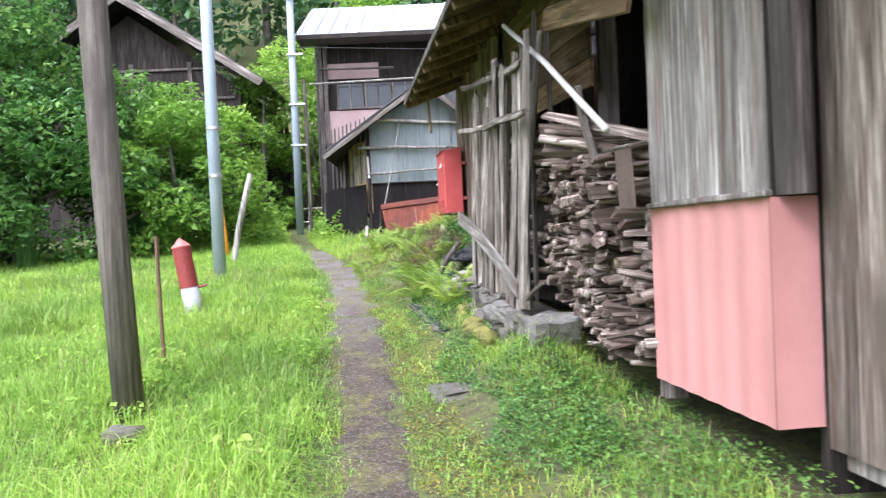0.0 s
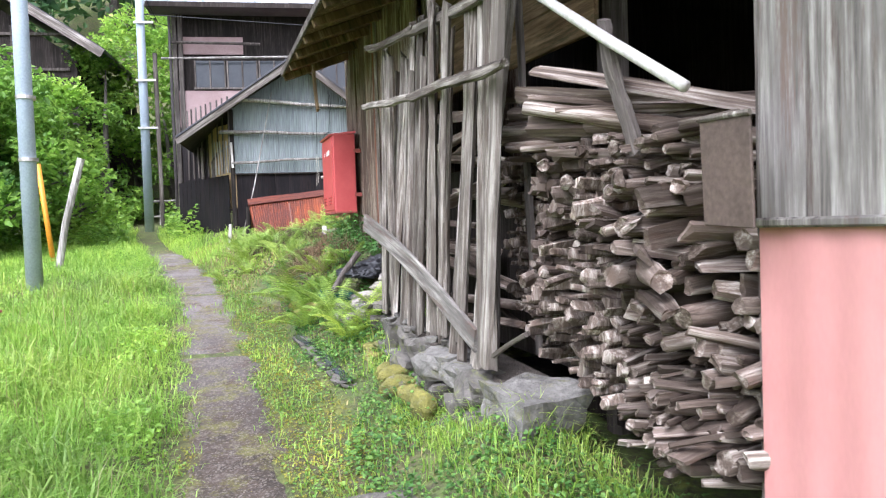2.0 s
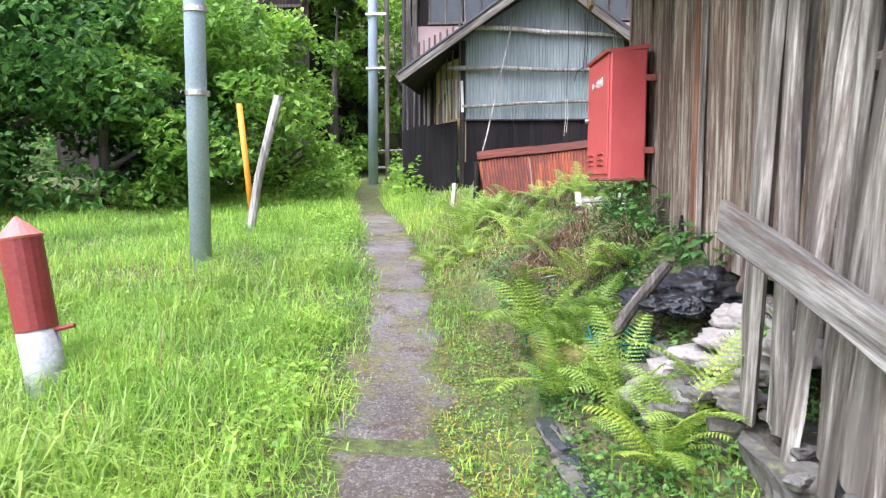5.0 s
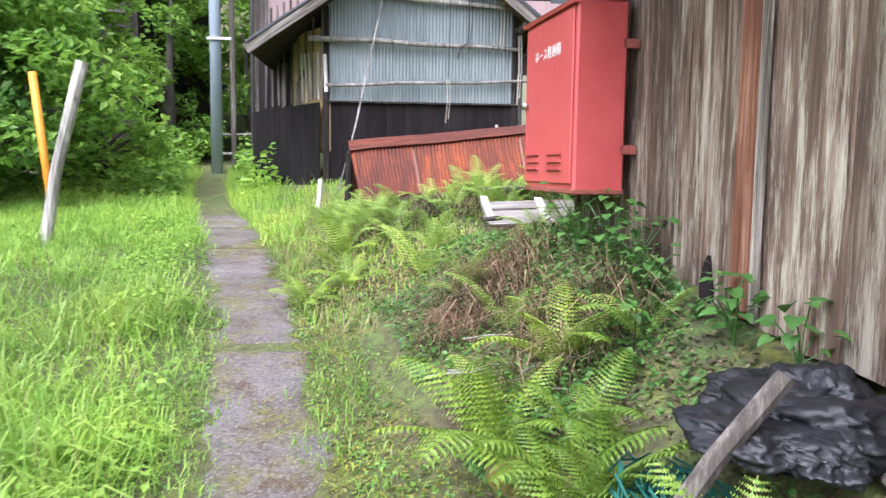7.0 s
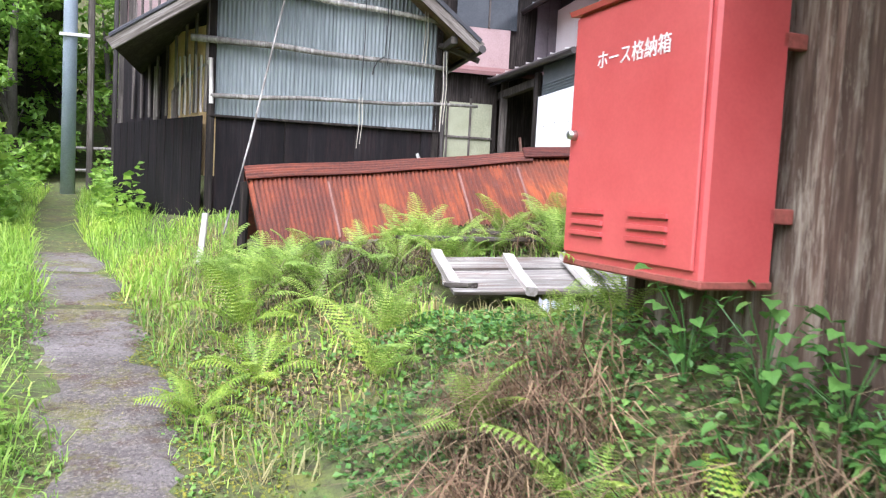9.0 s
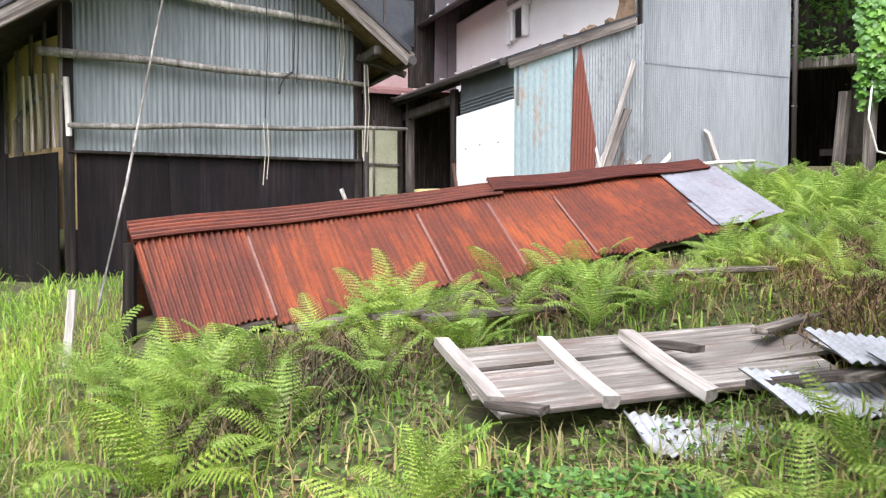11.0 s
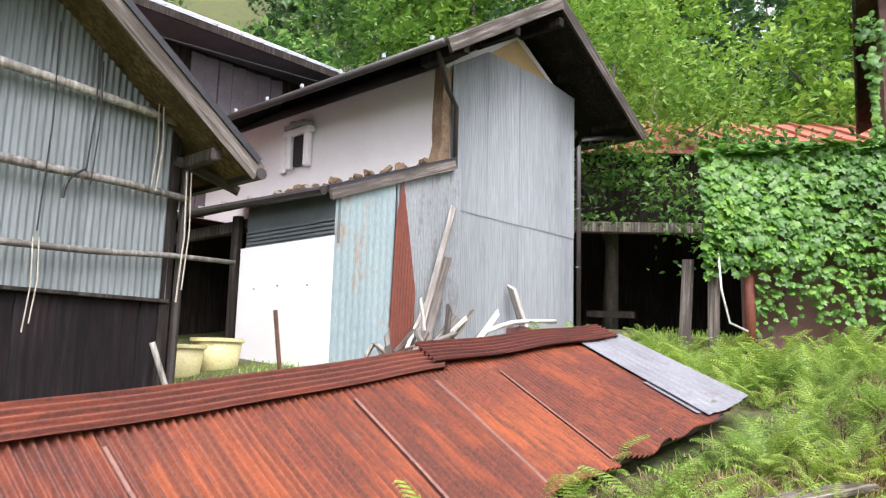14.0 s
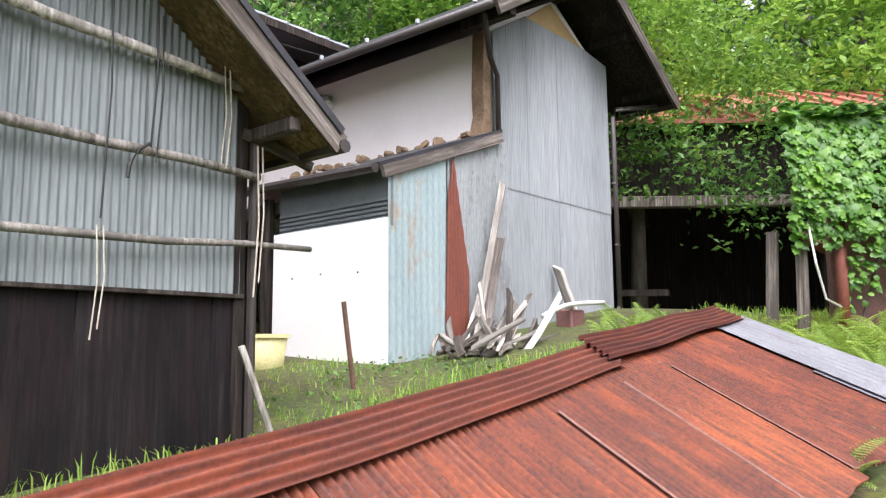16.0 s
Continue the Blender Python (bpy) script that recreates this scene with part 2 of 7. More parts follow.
def pave_material():
    """Worn asphalt with loose pale grit, brown soil and moss."""
    m, t, b = nodes_of("worn_asphalt_path")
    p = t.nodes.new("ShaderNodeNewGeometry").outputs["Position"]
    a, f = noise_of(t, p, 1.5, 6, 0.7), noise_of(t, p, 38.0, 5, 0.75)
    col = ramp(t, a, [(0.3, (0.085, 0.068, 0.058)), (0.5, (0.16, 0.138, 0.128)), (0.7, (0.235, 0.21, 0.20))])
    col = blend(t, ramp(t, noise_of(t, p, 3.4, 6, 0.75), [(0.5, (0, 0, 0)), (0.62, (1, 1, 1))]), col, (0.095, 0.06, 0.038))
    sep = t.nodes.new("ShaderNodeSeparateXYZ")
    t.links.new(p, sep.inputs[0])
    near = add(t, "ShaderNodeMapRange")
    for k_, v_ in enumerate((7.0, 11.0, 0.95, 0.05)):
        near.inputs[k_ + 1].default_value = v_
    t.links.new(sep.outputs["Y"], near.inputs[0])
    col = blend(t, near.outputs[0], col, ramp(t, noise_of(t, p, 5.0, 6, 0.8), [(0.38, (0.026, 0.017, 0.010)), (0.55, (0.072, 0.049, 0.033)), (0.72, (0.18, 0.15, 0.125))]))
    col = blend(t, ramp(t, noise_of(t, p, 2.2, 6, 0.8), [(0.50, (0, 0, 0)), (0.60, (0.85, 0.85, 0.85))]), col, (0.15, 0.14, 0.03))
    g = add(t, "ShaderNodeTexVoronoi", Scale=85.0, Randomness=1.0)
    t.links.new(p, g.inputs["Vector"])
    grit = ramp(t, g.outputs["Color"], [(0.6, (0, 0, 0)), (0.85, (0.45, 0.45, 0.45))])
    col = blend(t, grit, col, (0.36, 0.315, 0.27))
    col = blend(t, ramp(t, f, [(0.36, (0.75, 0.75, 0.75)), (0.5, (0, 0, 0))]), col, (0.045, 0.036, 0.03))
    t.links.new(col, b.inputs["Base Color"])
    b.inputs["Roughness"].default_value = 0.9
    bump(t, b, f, 1.0, 0.02)
    return m


M_PAVE = pave_material()
M_BLUEPOLE = plain("blue_grey_steel_pole", (0.33, 0.39, 0.45), (0.42, 0.48, 0.54), 3, 0.5)
M_CONCRETE = plain("concrete", (0.30, 0.30, 0.30), (0.42, 0.42, 0.42), 5, 0.85)
M_MARKRED = plain("marker_red", (0.22, 0.032, 0.03), (0.28, 0.045, 0.04), 5, 0.5)
M_MARKTOP = plain("marker_cap_red", (0.50, 0.12, 0.10), (0.60, 0.17, 0.14), 5, 0.5)
M_ORANGE = plain("orange_paint", (0.66, 0.24, 0.015), (0.75, 0.31, 0.02), 5, 0.5)
M_ROD = plain("rusty_rod", (0.10, 0.05, 0.035), (0.18, 0.09, 0.06), 9, 0.8)
M_PIPE = plain("pale_pipe", (0.56, 0.53, 0.48), (0.68, 0.65, 0.61), 5, 0.55)
M_BLACKBAG = plain("black_plastic", (0.008, 0.008, 0.009), (0.016, 0.016, 0.019), 4, 0.5, 0, 18, 0.5, 0.01)
M_SACK = plain("grey_sacking", (0.2, 0.172, 0.148), (0.42, 0.38, 0.335), 5, 0.9, 0, 30, 0.8, 0.01, (1, 1, 1), (0.23, 0.19, 0.17))
M_OLDTIN = plain("old_brown_tin", (0.075, 0.052, 0.042), (0.135, 0.095, 0.075), 5, 0.7, 0, 40, 0.3)
M_DUSK = plain("dusky_eave_boards", (0.10, 0.082, 0.09), (0.16, 0.135, 0.145), 2, 0.8)
M_LAP = plain("pale_rust_lap", (0.17, 0.08, 0.06), (0.26, 0.14, 0.11), 9, 0.7)
M_NET = plain("green_net", (0.000, 0.059, 0.045), (0.005, 0.108, 0.081), 10, 0.7)
M_YELLOWTUB = plain("yellow_plastic", (0.60, 0.54, 0.25), (0.68, 0.62, 0.33), 3, 0.5)
M_ROPE = plain("twine", (0.45, 0.40, 0.32), (0.58, 0.53, 0.44), 20, 0.9)
M_CABLE = plain("black_cable", (0.012, 0.012, 0.012), (0.02, 0.02, 0.02), 20, 0.6)
M_BARK = plain("bark", (0.06, 0.05, 0.042), (0.14, 0.12, 0.10), 8, 0.95, 0, 40, 0.9, 0.02, (1, 1, 0.3))
M_DRYFERN = plain("dead_fern", (0.12, 0.065, 0.035), (0.24, 0.15, 0.085), 8, 0.9)
M_GRASS = leafy("meadow_grass", (0.18, 0.34, 0.045), (0.34, 0.55, 0.085), (0.52, 0.67, 0.18), 0.55, 0.48)
M_STRAW = leafy("dry_grass", (0.24, 0.21, 0.09), (0.36, 0.31, 0.14), (0.45, 0.39, 0.20), 0.7, 0.3)
M_FERN = leafy("fern_green", (0.20, 0.32, 0.05), (0.34, 0.49, 0.095), (0.49, 0.61, 0.17), 0.5, 0.5)
M_FERNYEL = leafy("fern_yellow_green", (0.17, 0.27, 0.03), (0.27, 0.40, 0.05), (0.38, 0.48, 0.08), 0.5, 0.4)
M_LEAF = leafy("broad_leaves", (0.06, 0.155, 0.04), (0.135, 0.295, 0.068), (0.26, 0.44, 0.105), 0.45, 0.42)
M_LEAFLIGHT = leafy("bright_leaves", (0.14, 0.27, 0.04), (0.25, 0.44, 0.065), (0.38, 0.56, 0.11), 0.5, 0.5)
M_LEAFDARK = leafy("hill_forest_leaves", (0.03, 0.075, 0.03), (0.06, 0.14, 0.05), (0.12, 0.23, 0.07), 0.6, 0.3)
M_IVY = leafy("vine_leaves", (0.07, 0.19, 0.025), (0.12, 0.29, 0.035), (0.21, 0.41, 0.06), 0.4, 0.35)
M_MOSS = leafy("yellow_moss", (0.15, 0.17, 0.025), (0.22, 0.225, 0.032), (0.29, 0.245, 0.04), 0.95, 0.1)
M_LITTER = leafy("dead_leaf_litter", (0.06, 0.04, 0.025), (0.15, 0.10, 0.06), (0.30, 0.22, 0.14), 0.9, 0.1)
M_TINPALE = plain("bleached_tin", (0.36, 0.38, 0.40), (0.56, 0.58, 0.60), 3, 0.45, 0.1, 40, 0.2, 0.003, (1, 1, 1), (0.30, 0.26, 0.23))
M_LITTERSOIL = plain("packed_earth", (0.035, 0.027, 0.02), (0.10, 0.08, 0.062), 9, 0.95, 0, 45, 1.0, 0.02)
M_WEEDLIGHT = leafy("light_low_weeds", (0.09, 0.20, 0.042), (0.16, 0.31, 0.06), (0.24, 0.39, 0.085), 0.55, 0.35)
M_WEED = leafy("low_weeds", (0.05, 0.14, 0.035), (0.10, 0.23, 0.05), (0.17, 0.32, 0.07), 0.5, 0.3)


# ---------- mesh helpers ----------
def place(ob, parent, m):
    if parent is not None:
        ob.parent = parent
    ob.matrix_basis = m if m is not None else Matrix()
    return ob


def part(name, bm, material, parent=None, label="", m=None, smooth=False):
    me = bpy.data.meshes.new(name)
    bm.to_mesh(me)
    bm.free()
    me.materials.append(material)
    if smooth:
        me.shade_smooth()
    ob = place(new(name, me), parent, m)
    if label:
        ob["label"] = label
    return ob


def again(name, src, parent, m, label=""):
    """Another object on the mesh of src."""
    ob = place(new(name, src.data), parent, m)
    if label:
        ob["label"] = label
    return ob


def thing(name, label, category, m=None, group="", kind=""):
    return tagged(place(new(name), None, m), label, category, group, kind)


def raw(name, verts, faces, material, parent=None, m=None, smooth=False, label=""):
    me = bpy.data.meshes.new(name)
    me.from_pydata(verts.tolist() if hasattr(verts, "tolist") else verts, [], faces.tolist() if hasattr(faces, "tolist") else faces)
    me.materials.append(material)
    if smooth:
        me.shade_smooth()
    me.update()
    ob = place(new(name, me), parent, m)
    if label:
        ob["label"] = label
    return ob


def box(sx, sy, sz, x=0, y=0, z=0, bevel=0.0, bm=None, m=None):
    """A block of that size; x, y its centre and z its foot."""
    b = bm or bmesh.new()
    r = bmesh.ops.create_cube(b, size=1.0)
    bmesh.ops.scale(b, vec=(sx, sy, sz), verts=r["verts"])
    bmesh.ops.translate(b, vec=(x, y, z + sz / 2), verts=r["verts"])
    if bevel:
        es = {e for v in r["verts"] for e in v.link_edges}
        bmesh.ops.bevel(b, geom=list(es), offset=bevel, segments=1, affect="EDGES")
    if m is not None:
        bmesh.ops.transform(b, matrix=m, verts=b.verts if bm is None else r["verts"])
    return b


def worn_plank(w, th, length, seed, ragged=0.03, warp=0.008):
    """A worn plank with its foot at z=0, a little warped, with ragged ends."""
    r = random.Random(seed)
    b = bmesh.new()
    n = 6
    rings = []
    ph, wob = r.random() * 6, r.uniform(-1, 1) * warp * 2
    for i in range(n + 1):
        k = i / n
        z = k * length
        ww = w * (1 + r.uniform(-0.05, 0.05)) / 2
        ox, oy = math.sin(ph + k * 3) * warp, math.cos(ph + k * 2.3) * warp + wob * k * (1 - k)
        dz = [r.uniform(-ragged, ragged) if i in (0, n) else 0 for _ in range(2)]
        c = th * 0.25
        rings.append([b.verts.new((ox + x, oy + y, z + dz[0 if x < 0 else 1])) for x, y in
                      ((-ww, -th / 2 + c), (-ww + c, -th / 2), (ww - c, -th / 2), (ww, -th / 2 + c), (ww, th / 2), (-ww, th / 2))])
    for a, c in zip(rings, rings[1:]):
        for i in range(6):
            b.faces.new((a[i], a[(i + 1) % 6], c[(i + 1) % 6], c[i]))
    b.faces.new(rings[0][::-1])
    b.faces.new(rings[-1])
    return b


def tube(points, radius, sides=8, bm=None, rough=0.0, seed=0):
    """A round bar through points; radius one number or one for each point."""
    b = bm or bmesh.new()
    r = random.Random(seed)
    pts = [Vector(p) for p in points]
    rad = radius if isinstance(radius, (list, tuple)) else [radius] * len(pts)
    rings = []
    for i, p in enumerate(pts):
        d = (pts[min(i + 1, len(pts) - 1)] - pts[max(i - 1, 0)]).normalized()
        s = d.cross(Vector((0, 0, 1)) if abs(d.z) < 0.9 else Vector((1, 0, 0))).normalized()
        u = s.cross(d)
        rings.append([b.verts.new(p + (s * math.cos(a) + u * math.sin(a)) * rad[i] * (1 + r.uniform(-rough, rough)))
                      for a in (2 * math.pi * k / sides for k in range(sides))])
    for a, c in zip(rings, rings[1:]):
        for i in range(sides):
            b.faces.new((a[i], c[i], c[(i + 1) % sides], a[(i + 1) % sides]))
    b.faces.new(rings[0])
    b.faces.new(rings[-1][::-1])
    return b


def between(p, q, roll=0.0):
    """A pose at p whose z axis points to q."""
    d = Vector(q) - Vector(p)
    return Matrix.Translation(p) @ d.to_track_quat("Z", "Y").to_matrix().to_4x4() @ pose(0, 0, 0, 0, 0, roll)


def corrugated(width, height, pitch, depth, across="x", rows=2, bend=0.0, seed=0, per=6, top=None):
    """A corrugated sheet in the local xz plane facing -y, waves side by side along x. top(x) cuts the upper edge."""
    n = max(2, int(width / pitch * per))
    r = random.Random(seed)
    ph = [r.uniform(-1, 1) * bend for _ in range(5)]
    verts, faces = [], []
    th = 0.004
    for side in (0, 1):
        for j in range(rows + 1):
            for i in range(n + 1):
                x = width * i / n
                h = top(x) if top else height
                y = -depth / 2 * math.cos(2 * math.pi * x / pitch) + th * side
                y += bend * math.sin(3 * i / n + 9 * ph[0]) * math.sin(2.5 * j / rows + 9 * ph[1])
                verts.append((x, y, h * j / rows))
    w, half = n + 1, (n + 1) * (rows + 1)
    for j in range(rows):
        for i in range(n):
            a = j * w + i
            faces.append((a, a + 1, a + w + 1, a + w))
            faces.append((a + half, a + w + half, a + w + 1 + half, a + 1 + half))
    return verts, faces


def prism(outline, y0, y1):
    """An upright slab with that outline in xz, from y0 to y1."""
    b = bmesh.new()
    a = [b.verts.new((x, y0, z)) for x, z in outline]
    c = [b.verts.new((x, y1, z)) for x, z in outline]
    n = len(outline)
    b.faces.new(a)
    b.faces.new(c[::-1])
    for i in range(n):
        b.faces.new((a[i], c[i], c[(i + 1) % n], a[(i + 1) % n]))
    bmesh.ops.recalc_face_normals(b, faces=b.faces)
    return b


def slab(corners, th):
    """A plate with those four upper corners, th thick downwards."""
    b = bmesh.new()
    up = [b.verts.new(c) for c in corners]
    dn = [b.verts.new((c[0], c[1], c[2] - th)) for c in corners]
    n = len(corners)
    b.faces.new(up)
    b.faces.new(dn[::-1])
    for i in range(n):
        b.faces.new((up[i], dn[i], dn[(i + 1) % n], up[(i + 1) % n]))
    bmesh.ops.recalc_face_normals(b, faces=b.faces)
    return b


def rock(sx, sy, sz, seed, square=0.6, fine=2):
    b = bmesh.new()
    bmesh.ops.create_icosphere(b, subdivisions=fine, radius=0.5)
    for v in b.verts:
        k = noise.noise(v.co * 2.1 + Vector((seed * 3.7, seed, 0))) + (0.35 * noise.noise(v.co * 7 + Vector((seed, 0, 0))) if fine > 2 else 0)
        c = Vector([math.copysign(abs(2 * a) ** square / 2, a) for a in v.co]) * (1 + 0.35 * k)
        v.co = Vector((c.x * sx, c.y * sy, c.z * sz))
    return b

# ---------- the lie of the land ----------
def path_z(y):
    return np.interp(y, (-40, 0, 6, 8, 13, 17, 25, 40, 90), (-2.2, -0.12, 0.23, 0.39, 0.86, 1.12, 1.62, 3.0, 12.0))


def path_x(y):
    return np.interp(y, (-10, 0, 4, 8, 13, 17, 20, 24, 30), (0.9, -0.08, -0.38, -0.90, -1.70, -2.66, -3.55, -4.5, -5.5))


def ease(v):
    v = np.clip(v, 0, 1)
    return v * v * (3 - 2 * v)


def ground_z(x, y):
    x, y = np.asarray(x, float), np.asarray(y, float)
    dx = x - path_x(y)
    z = path_z(y)
    z = z + ease((dx - 0.5) / 1.4) * np.interp(y, (-5, 4, 8, 10, 12.5, 14.5, 30), (0.05, 0.1, 0.22, 0.48, 0.62, 0.42, 0.38))
    z = z + ease((y - 12) / 4) * np.maximum(0, x + 1) * 0.14 * np.where(x > 9, 9 / np.maximum(x, 9), 1)
    z = z + ease((dx - 1.45) / 0.4) * 0.15 * ease((y - 8.8) / 1.2) * ease((13.6 - y) / 0.8)
    z = z + 0.38 * np.exp(-((x - 0.70) / 0.36) ** 2 - ((y - 6.05) / 0.75) ** 2)
    z = z - 0.16 * ease((x + 0.35) / 0.5) * ease((2.4 - x) / 0.6) * ease((y - 13.7) / 0.5) * ease((15.5 - y) / 0.4)
    hill = np.maximum(0, y - 34) * 0.42 + np.maximum(0, x - 18) * 0.35 * ease((y - 4) / 20) + np.maximum(0, -x - 30) * 0.25
    z = z + np.minimum(hill, 38)
    lump = 0.03 * np.sin(1.7 * x + 0.6 * y) * np.cos(1.1 * y - 0.5 * x) * ease((np.abs(dx) - 0.5) / 0.6)
    return z + lump


def gz(x, y):
    return float(ground_z(x, y))


def spread(lo, hi, step, far):
    mid = np.arange(lo, hi + step / 2, step)
    out = step * 1.35 ** np.arange(1, 40)
    out = np.cumsum(out)
    out = out[out < far]
    return np.concatenate((lo - out[::-1], mid, hi + out))


gx, gy = spread(-9, 9, 0.14, 900), spread(-1, 24, 0.14, 900)
XX, YY = np.meshgrid(gx, gy)
ZZ = ground_z(XX, YY)
gv = np.stack((XX, YY, ZZ), -1).reshape(-1, 3)
W = len(gx)
ii = (np.arange(len(gy) - 1)[:, None] * W + np.arange(W - 1)).reshape(-1)
gf = np.stack((ii, ii + 1, ii + W + 1, ii + W), -1)


def ground_material():
    m, t, b = nodes_of("meadow_soil")
    ge = t.nodes.new("ShaderNodeNewGeometry")
    p = ge.outputs["Position"]
    a = noise_of(t, p, 0.9, 6, 0.7)
    f = noise_of(t, p, 14.0, 6, 0.75)
    col = ramp(t, a, [(0.36, (0.085, 0.14, 0.028)), (0.5, (0.12, 0.15, 0.035)), (0.64, (0.11, 0.085, 0.045))])
    k = noise_of(t, p, 2.3, 5, 0.7)
    col = blend(t, ramp(t, k, [(0.54, (0, 0, 0)), (0.62, (0.8, 0.8, 0.8))]), col, (0.17, 0.18, 0.032))
    col = blend(t, ramp(t, f, [(0.4, (0, 0, 0)), (0.62, (1, 1, 1))]), col, (0.055, 0.05, 0.025))
    t.links.new(col, b.inputs["Base Color"])
    b.inputs["Roughness"].default_value = 0.95
    bump(t, b, f, 0.9, 0.03)
    return m


ground = tagged(raw("ground", gv, gf, ground_material(), smooth=True), "grassy mossy soil sloping gently up the lane", "ground", kind="structure")

# the worn path, in slabs with mossy joints
path = thing("path", "worn grey asphalt footpath in slabs with mossy joints", "path", kind="structure")
JOINTS = (1.5, 9.6, 12.85, 16.4, 17.9, 19.2)
for k, (ya, yb) in enumerate(zip(JOINTS, JOINTS[1:])):
    verts, faces = [], []
    n = int((yb - ya) / 0.07)
    for i in range(n + 1):
        y = ya + 0.05 + (yb - ya - 0.1) * i / n
        half = float(np.interp(y, (1.5, 5, 8, 12, 16, 22, 26), (0.14, 0.24, 0.33, 0.30, 0.36, 0.42, 0.3)))
        ln = half + 0.17 * noise.noise(Vector((y * 1.9, 0, 3))) + 0.10 * noise.noise(Vector((y * 7, 0, 9)))
        rn = half + 0.19 * noise.noise(Vector((y * 1.7, 5, 3))) + 0.10 * noise.noise(Vector((y * 6, 7, 9)))
        for j in range(9):
            x = float(path_x(y)) - ln + (ln + rn) * j / 8
            e = -0.03 if j in (0, 8) or i in (0, n) else 0
            verts.append((x, y, gz(x, y) + 0.014 + e + 0.008 * noise.noise(Vector((x * 3, y * 3, k)))))
    for i in range(n):
        for j in range(8):
            a = i * 9 + j
            faces.append((a, a + 1, a + 10, a + 9))
    raw("slab", verts, faces, M_PAVE, path, smooth=True)

# ---------- woodshed along the path ----------
# local x runs towards the start of the walk, y into the building
MA = pose(1.337, 4.909, 0, 0, 0, -82.76)
shed = thing("woodshed", "long weathered timber woodshed with board, slat and open bays", "shed", MA)
SILVER = [part("board", worn_plank(0.205, 0.022, 2.75, s, 0.015, 0.004), M_OLDBOARD, shed, m=pose(1.55 + 0.21 * s, 0.22, 0.46, 0, 0, 0)) for s in range(4)]
for i in range(4, 26):
    again("board", SILVER[i % 4], shed, pose(1.55 + 0.21 * i, 0.22 + 0.006 * (i % 3), 0.46, 0, 0, 0))
part("sill_beam", box(5.6, 0.10, 0.10, 4.3, 0.30, 0.36, 0.012), M_SILVER, shed)
# inner walls nearly black: the shade of the bays is in their colour
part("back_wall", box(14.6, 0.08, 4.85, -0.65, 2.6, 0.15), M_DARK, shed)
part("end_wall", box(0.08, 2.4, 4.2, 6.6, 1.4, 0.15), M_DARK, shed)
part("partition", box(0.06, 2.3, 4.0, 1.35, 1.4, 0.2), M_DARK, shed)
# shutter case bay
bay = part("shutter_case", box(1.33, 0.2, 2.75, 0.7, 0.125, 0.56), M_DARK, shed)
CASE = [part("board", worn_plank(0.225, 0.02, 1.75, 40 + s, 0.004, 0.003), M_SILVER, bay, m=pose(0.115 + 0.225 * s, 0.012, 1.64)) for s in range(6)]
v, f = corrugated(1.37, 1.08, 0.23, 0.009, rows=3, per=10)
raw("pink_sheet", v, f, M_PINK, bay, pose(0.005, 0.0, 0.535), True, "pink painted tin sheet")
v, f = corrugated(0.24, 1.08, 0.24, 0.004, rows=2)
raw("pink_sheet", v, f, M_PINK, bay, pose(1.378, 0.0, 0.535, 0, 0, 90), True, "pink painted tin sheet")
part("trim", box(1.40, 0.05, 0.035, 0.69, -0.01, 1.615, 0.008), M_SILVER, bay)
part("corner_post", worn_plank(0.13, 0.17, 2.75, 9, 0.0, 0.003), M_BEAM, bay, m=pose(1.45, 0.1, 1.62, 0, 0, 90))
# posts and beams of the open bay
for x in (-0.04, -1.55, -4.42):
    part("post", worn_plank(0.14, 0.14, 3.6, int(abs(x) * 10), 0, 0.004), M_BEAM, shed, m=pose(x, 0.3 if x < -1 and x > -2 else 0.12, 0.4))
part("lintel", worn_plank(0.2, 0.03, 2.0, 55), M_SOFFIT, shed, m=between((0.35, -0.22, 2.86), (-1.5, -0.2, 3.25), 100))
for k in range(6):
    part("upper_wall", worn_plank(0.24, 0.03, 3.3, 57 + k, 0.0, 0.004), M_SOFFIT, shed, m=between((-1.35, 0.1, 2.78 + 0.245 * k), (-4.6, 0.1, 2.90 + 0.245 * k), 90))
# leaning slats
def rough_slat(w, th, length, seed):
    """A split slat of uneven width, bowed a little, with broken ends."""
    g = random.Random(seed)
    b = bmesh.new()
    n, rings = 12, []
    ph, bow, side = g.random() * 6, g.uniform(-0.022, 0.022), g.uniform(-0.02, 0.02)
    for i in range(n + 1):
        k = i / n
        l, r = w / 2 * (1 + g.uniform(-0.16, 0.1)), w / 2 * (1 + g.uniform(-0.16, 0.1))
        if i in (0, n):
            l, r = l * g.uniform(0.4, 1), r * g.uniform(0.5, 1)
        ox, oy = side * math.sin(k * 3.1) + 0.006 * math.sin(ph + k * 9), bow * math.sin(k * 3.1)
        t0 = th * g.uniform(0.75, 1.1)
        dz = [g.uniform(-0.06, 0.02) if i == n else g.uniform(-0.02, 0.02) for _ in range(6)]
        rings.append([b.verts.new((ox + x, oy + y, k * length + dz[q])) for q, (x, y) in enumerate(
            ((-l, 0), (-l * 0.75, -t0 / 2), (r * 0.1, -t0 * 0.62), (r * 0.8, -t0 / 2), (r, t0 * 0.1), (0, t0 / 2)))])
    for p, q in zip(rings, rings[1:]):
        for i in range(6):
            b.faces.new((p[i], p[(i + 1) % 6], q[(i + 1) % 6], q[i]))
    b.faces.new(rings[0][::-1])
    b.faces.new(rings[-1])
    return b


